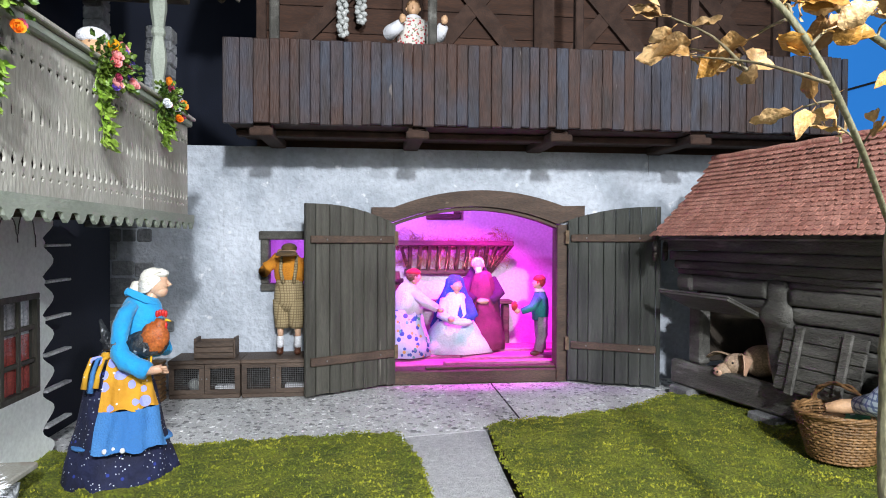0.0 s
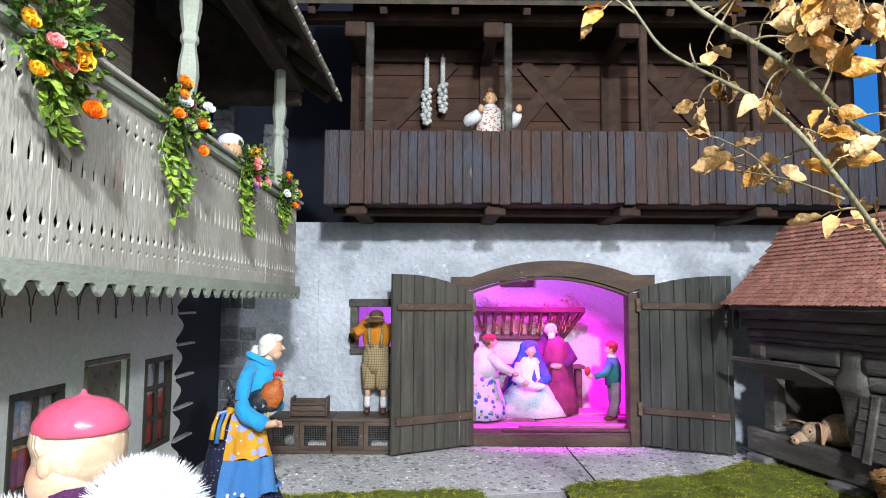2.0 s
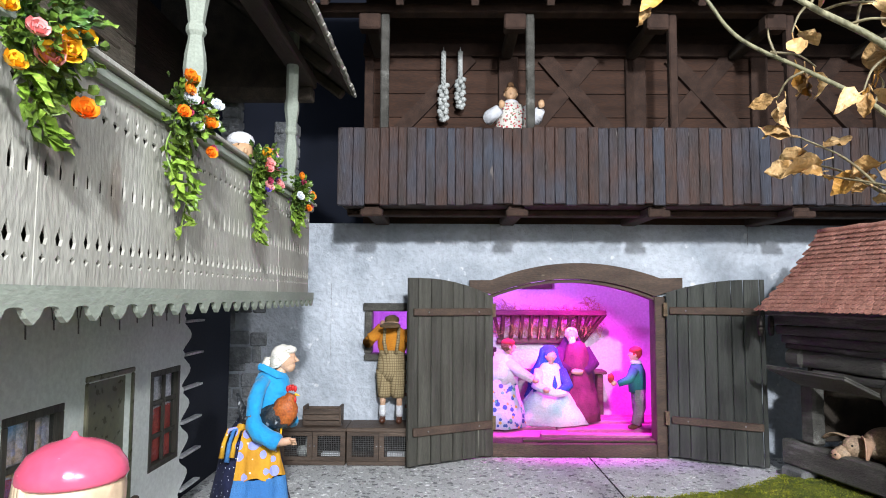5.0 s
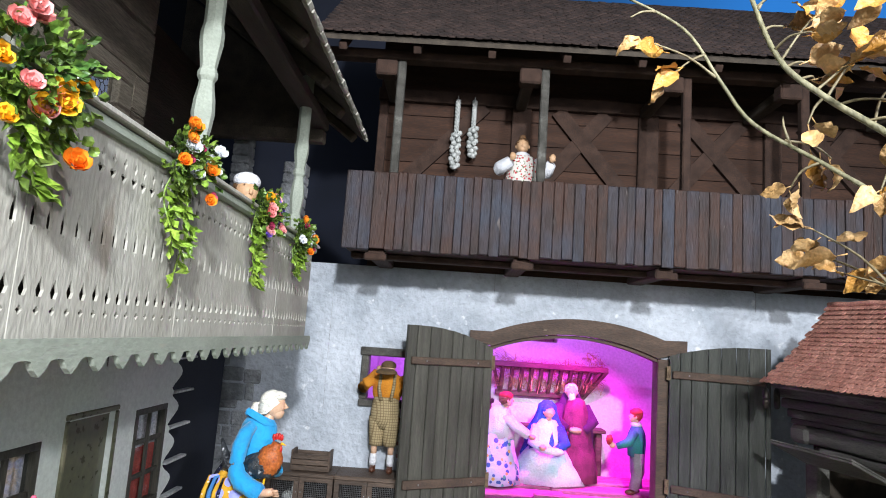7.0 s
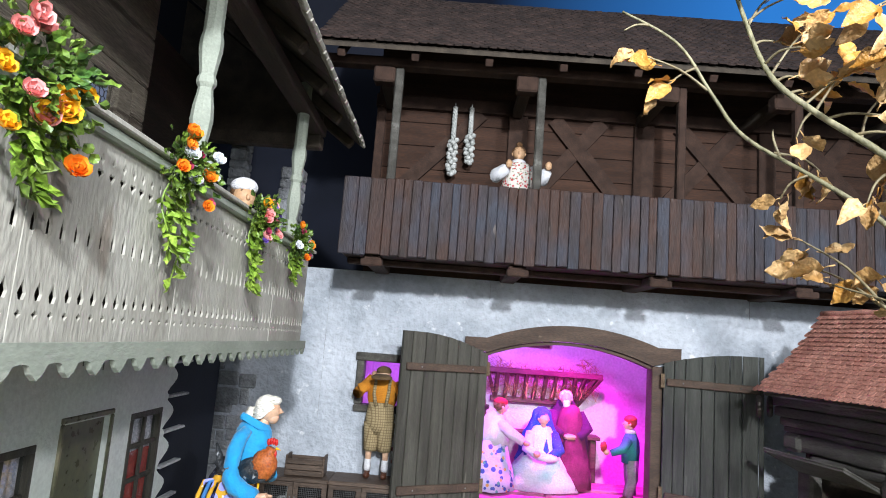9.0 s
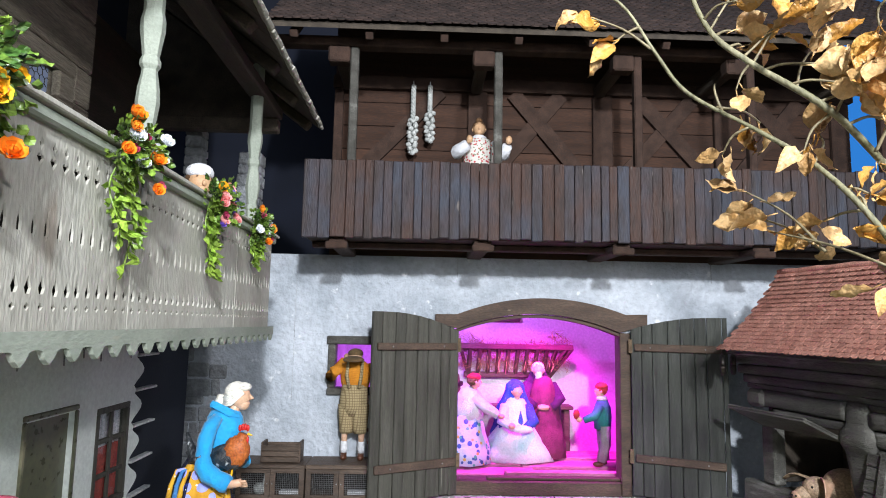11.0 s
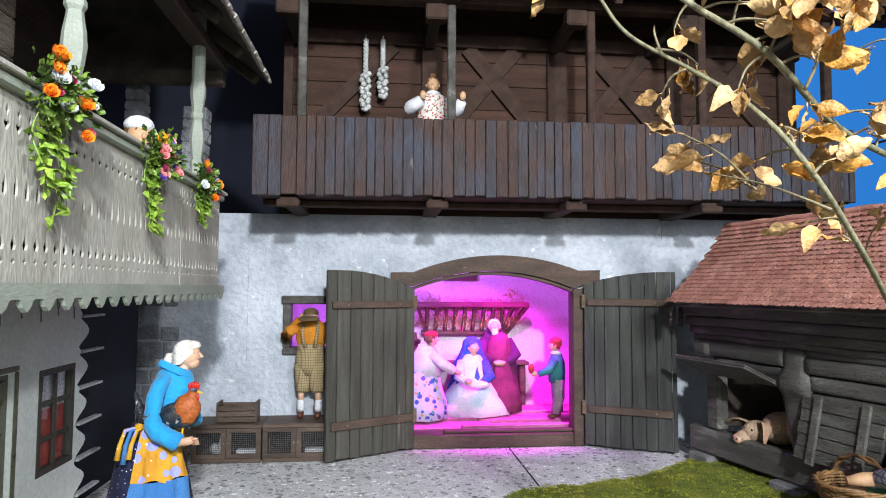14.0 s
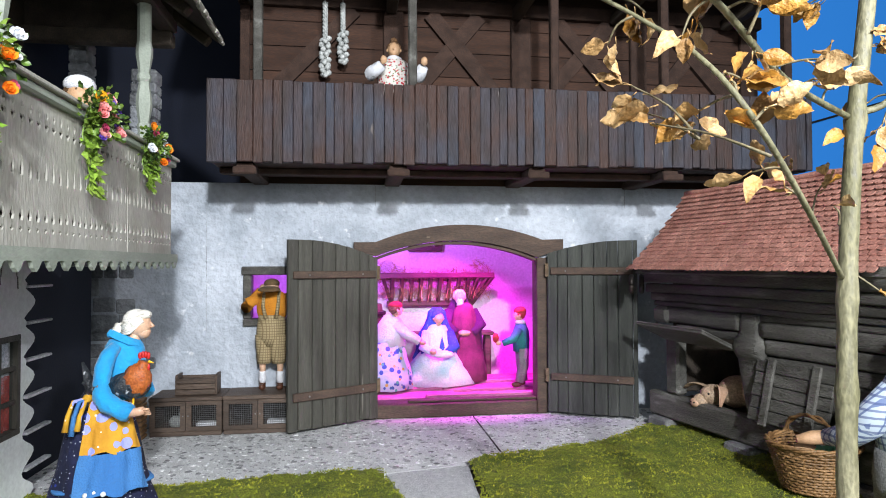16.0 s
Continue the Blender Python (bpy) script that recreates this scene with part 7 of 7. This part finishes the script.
def bouquet(y, w, h, trail, colours, label, s=1.0, seed=1):
    r = random.Random(seed)
    top = 0.606
    low = 0.024 if y < 0.5 else 0.013
    b = thing("flower_bouquet", label, "flowers", (BX + 0.005, y, top), "balcony flowers")
    leaves_g, vine_g = Geo(), Geo()

    def small_leaf(g, p, d, L, wd):
        d = d.normalized()
        sd_ = d.cross(Vector((r.uniform(-1, 1), r.uniform(-1, 1), r.uniform(-1, 1))))
        sd_ = sd_.normalized() if sd_.length > 1e-5 else Vector((1, 0, 0))
        up = d.cross(sd_) * 0.25 * L
        g.add([p, p + d * L * 0.4 + sd_ * wd - up, p + d * L * 0.8 + sd_ * wd * 0.7, p + d * L - up * 0.5, p + d * L * 0.8 - sd_ * wd * 0.7, p + d * L * 0.4 - sd_ * wd - up, p + d * L * 0.5 + up * 0.3],
              [(0, 1, 6), (1, 2, 6), (2, 3, 6), (3, 4, 6), (4, 5, 6), (5, 0, 6)])
    c = Vector((BX + 0.014, y, top + 0.002 - low * 0.6))
    for k in range(int(200 * s * s + 40)):
        d = Vector((min(abs(r.gauss(0.25, 0.5)), 1.0), max(-1.15, min(1.15, r.gauss(0, 0.7))), max(-1.2, min(0.95, r.gauss(-0.1, 0.6)))))
        p = c + Vector((abs(d.x) * 0.024 * s, d.y * w * 0.42, d.z * h * 0.38))
        if p.z < top + 0.002 and p.x < BX + 0.012:
            p.x = BX + 0.012 + abs(d.x) * 0.008
        small_leaf(leaves_g, p, d, r.uniform(0.007, 0.012) * s, r.uniform(0.0025, 0.0045) * s)
    part("foliage", leaves_g, FOLIAGE, b, "small dark and yellow-green leaves", kind="stuff")
    for k in range(4):
        y0 = y + r.uniform(-0.3, 0.35) * w
        L = trail * r.uniform(0.55, 1.0)
        pts = [Vector((BX + 0.014 + 0.004 * np.sin(i * 0.8 + k), y0 + 0.006 * np.sin(i * 0.6 + k) + (0.010 * i / 10 if k % 2 else 0), top - 0.002 - L * i / 10)) for i in range(11)]
        vine_g.tube(pts, 0.0010, 5)
        for i in range(1, 11):
            for q in range(2):
                small_leaf(vine_g, pts[i] + Vector((0, 0, r.uniform(-0.004, 0.004))), Vector((r.uniform(0.0, 0.9), r.uniform(-1, 1), r.uniform(-1.2, 0.1))), r.uniform(0.014, 0.024) * s, r.uniform(0.0024, 0.0036) * s)
    part("trailing_vines", vine_g, VINE, b, "bright green hanging vines", kind="stuff")
    for k, col in enumerate(colours):
        a = r.uniform(-1, 1)
        z = top - low + h * 0.38 - h * 0.80 * (k / max(len(colours) - 1, 1)) + r.uniform(-0.15, 0.15) * h
        ob = new("bloom", ROSES[col][k % 2])
        face = Vector((1.0, -0.5 + r.uniform(-0.5, 0.3), 0.3 + r.uniform(-0.3, 0.5)))
        sc = s * r.uniform(0.85, 1.2) * (0.72 if col in (VIOLET_P, CRIMSON_P) else 1)
        ob.matrix_basis = Matrix.LocRotScale(Vector((BX + 0.031 + r.uniform(-0.003, 0.007) * s, y + a * w * 0.5, z)), face.to_track_quat("Z", "Y"), (sc, sc, sc))
        ob.parent = b
        ob.matrix_parent_inverse = b.matrix_basis.inverted()


O_, K_, I_, Y_, V_, C_ = ORANGE_P, PINK_P, WHITE_P, YELLOW_P, VIOLET_P, CRIMSON_P
bouquet(0.348, 0.085, 0.085, 0.085, [K_, K_, Y_, K_, Y_, Y_, Y_, K_, Y_, K_, K_, Y_, O_], "full bouquet of pink and yellow roses with trailing vines", 1.05, 5)
bouquet(0.578, 0.080, 0.062, 0.125, [O_, C_, I_, O_, I_, I_, C_, I_, O_, O_, I_, C_, O_], "bouquet of orange and white roses with trailing vines", 0.95, 8)
bouquet(0.842, 0.075, 0.060, 0.110, [V_, Y_, K_, Y_, V_, K_, V_, K_, K_, V_, K_, C_, V_, K_], "bouquet of pink, yellow and violet blooms with trailing vines", 1.0, 21)
bouquet(1.058, 0.080, 0.055, 0.085, [O_, C_, I_, O_, I_, O_, I_, C_, O_, C_], "small bouquet of orange, white and crimson blooms with vines", 0.95, 33)

# ---- tiles of the pigsty roof, nearest as pieces ----
w_t, p_t = 0.0155, 0.0115
tv, tf = tile_shape(w_t - 0.0012, 0.019, 0.0021)
tile_me = Geo().add(tv, tf).mesh("tile", [TILE_RED])
far = Geo()
cells = []
for r in range(int(sl / p_t)):
    s0 = r * p_t - 0.004
    u = verge(s0) + 0.006 + (w_t / 2 if r % 2 else 0)
    while u < U1 - 0.004:
        cells.append((u + rng.uniform(-0.0007, 0.0007), s0 + rng.uniform(-0.0008, 0.0008), roof_lift(s0), rng.uniform(-1.6, 1.6), rng.uniform(0, 0.0007)))
        u += w_t
cells.sort(key=lambda c: -c[0])
for k, (u, s0, lift, rot, dz) in enumerate(cells):
    m = RM @ pose(u, s0, lift + dz + 0.0024, -17, 0, rot)
    if k < 300:
        ob = new("tile", tile_me)
        ob.matrix_basis = m
        ob.parent = sty
        ob.matrix_parent_inverse = sty.matrix_basis.inverted()
    else:
        far.add(tv, tf, 0, m)
part("tiles", far, TILE_RED_I, sty, "rounded red clay roof tiles", kind="stuff")
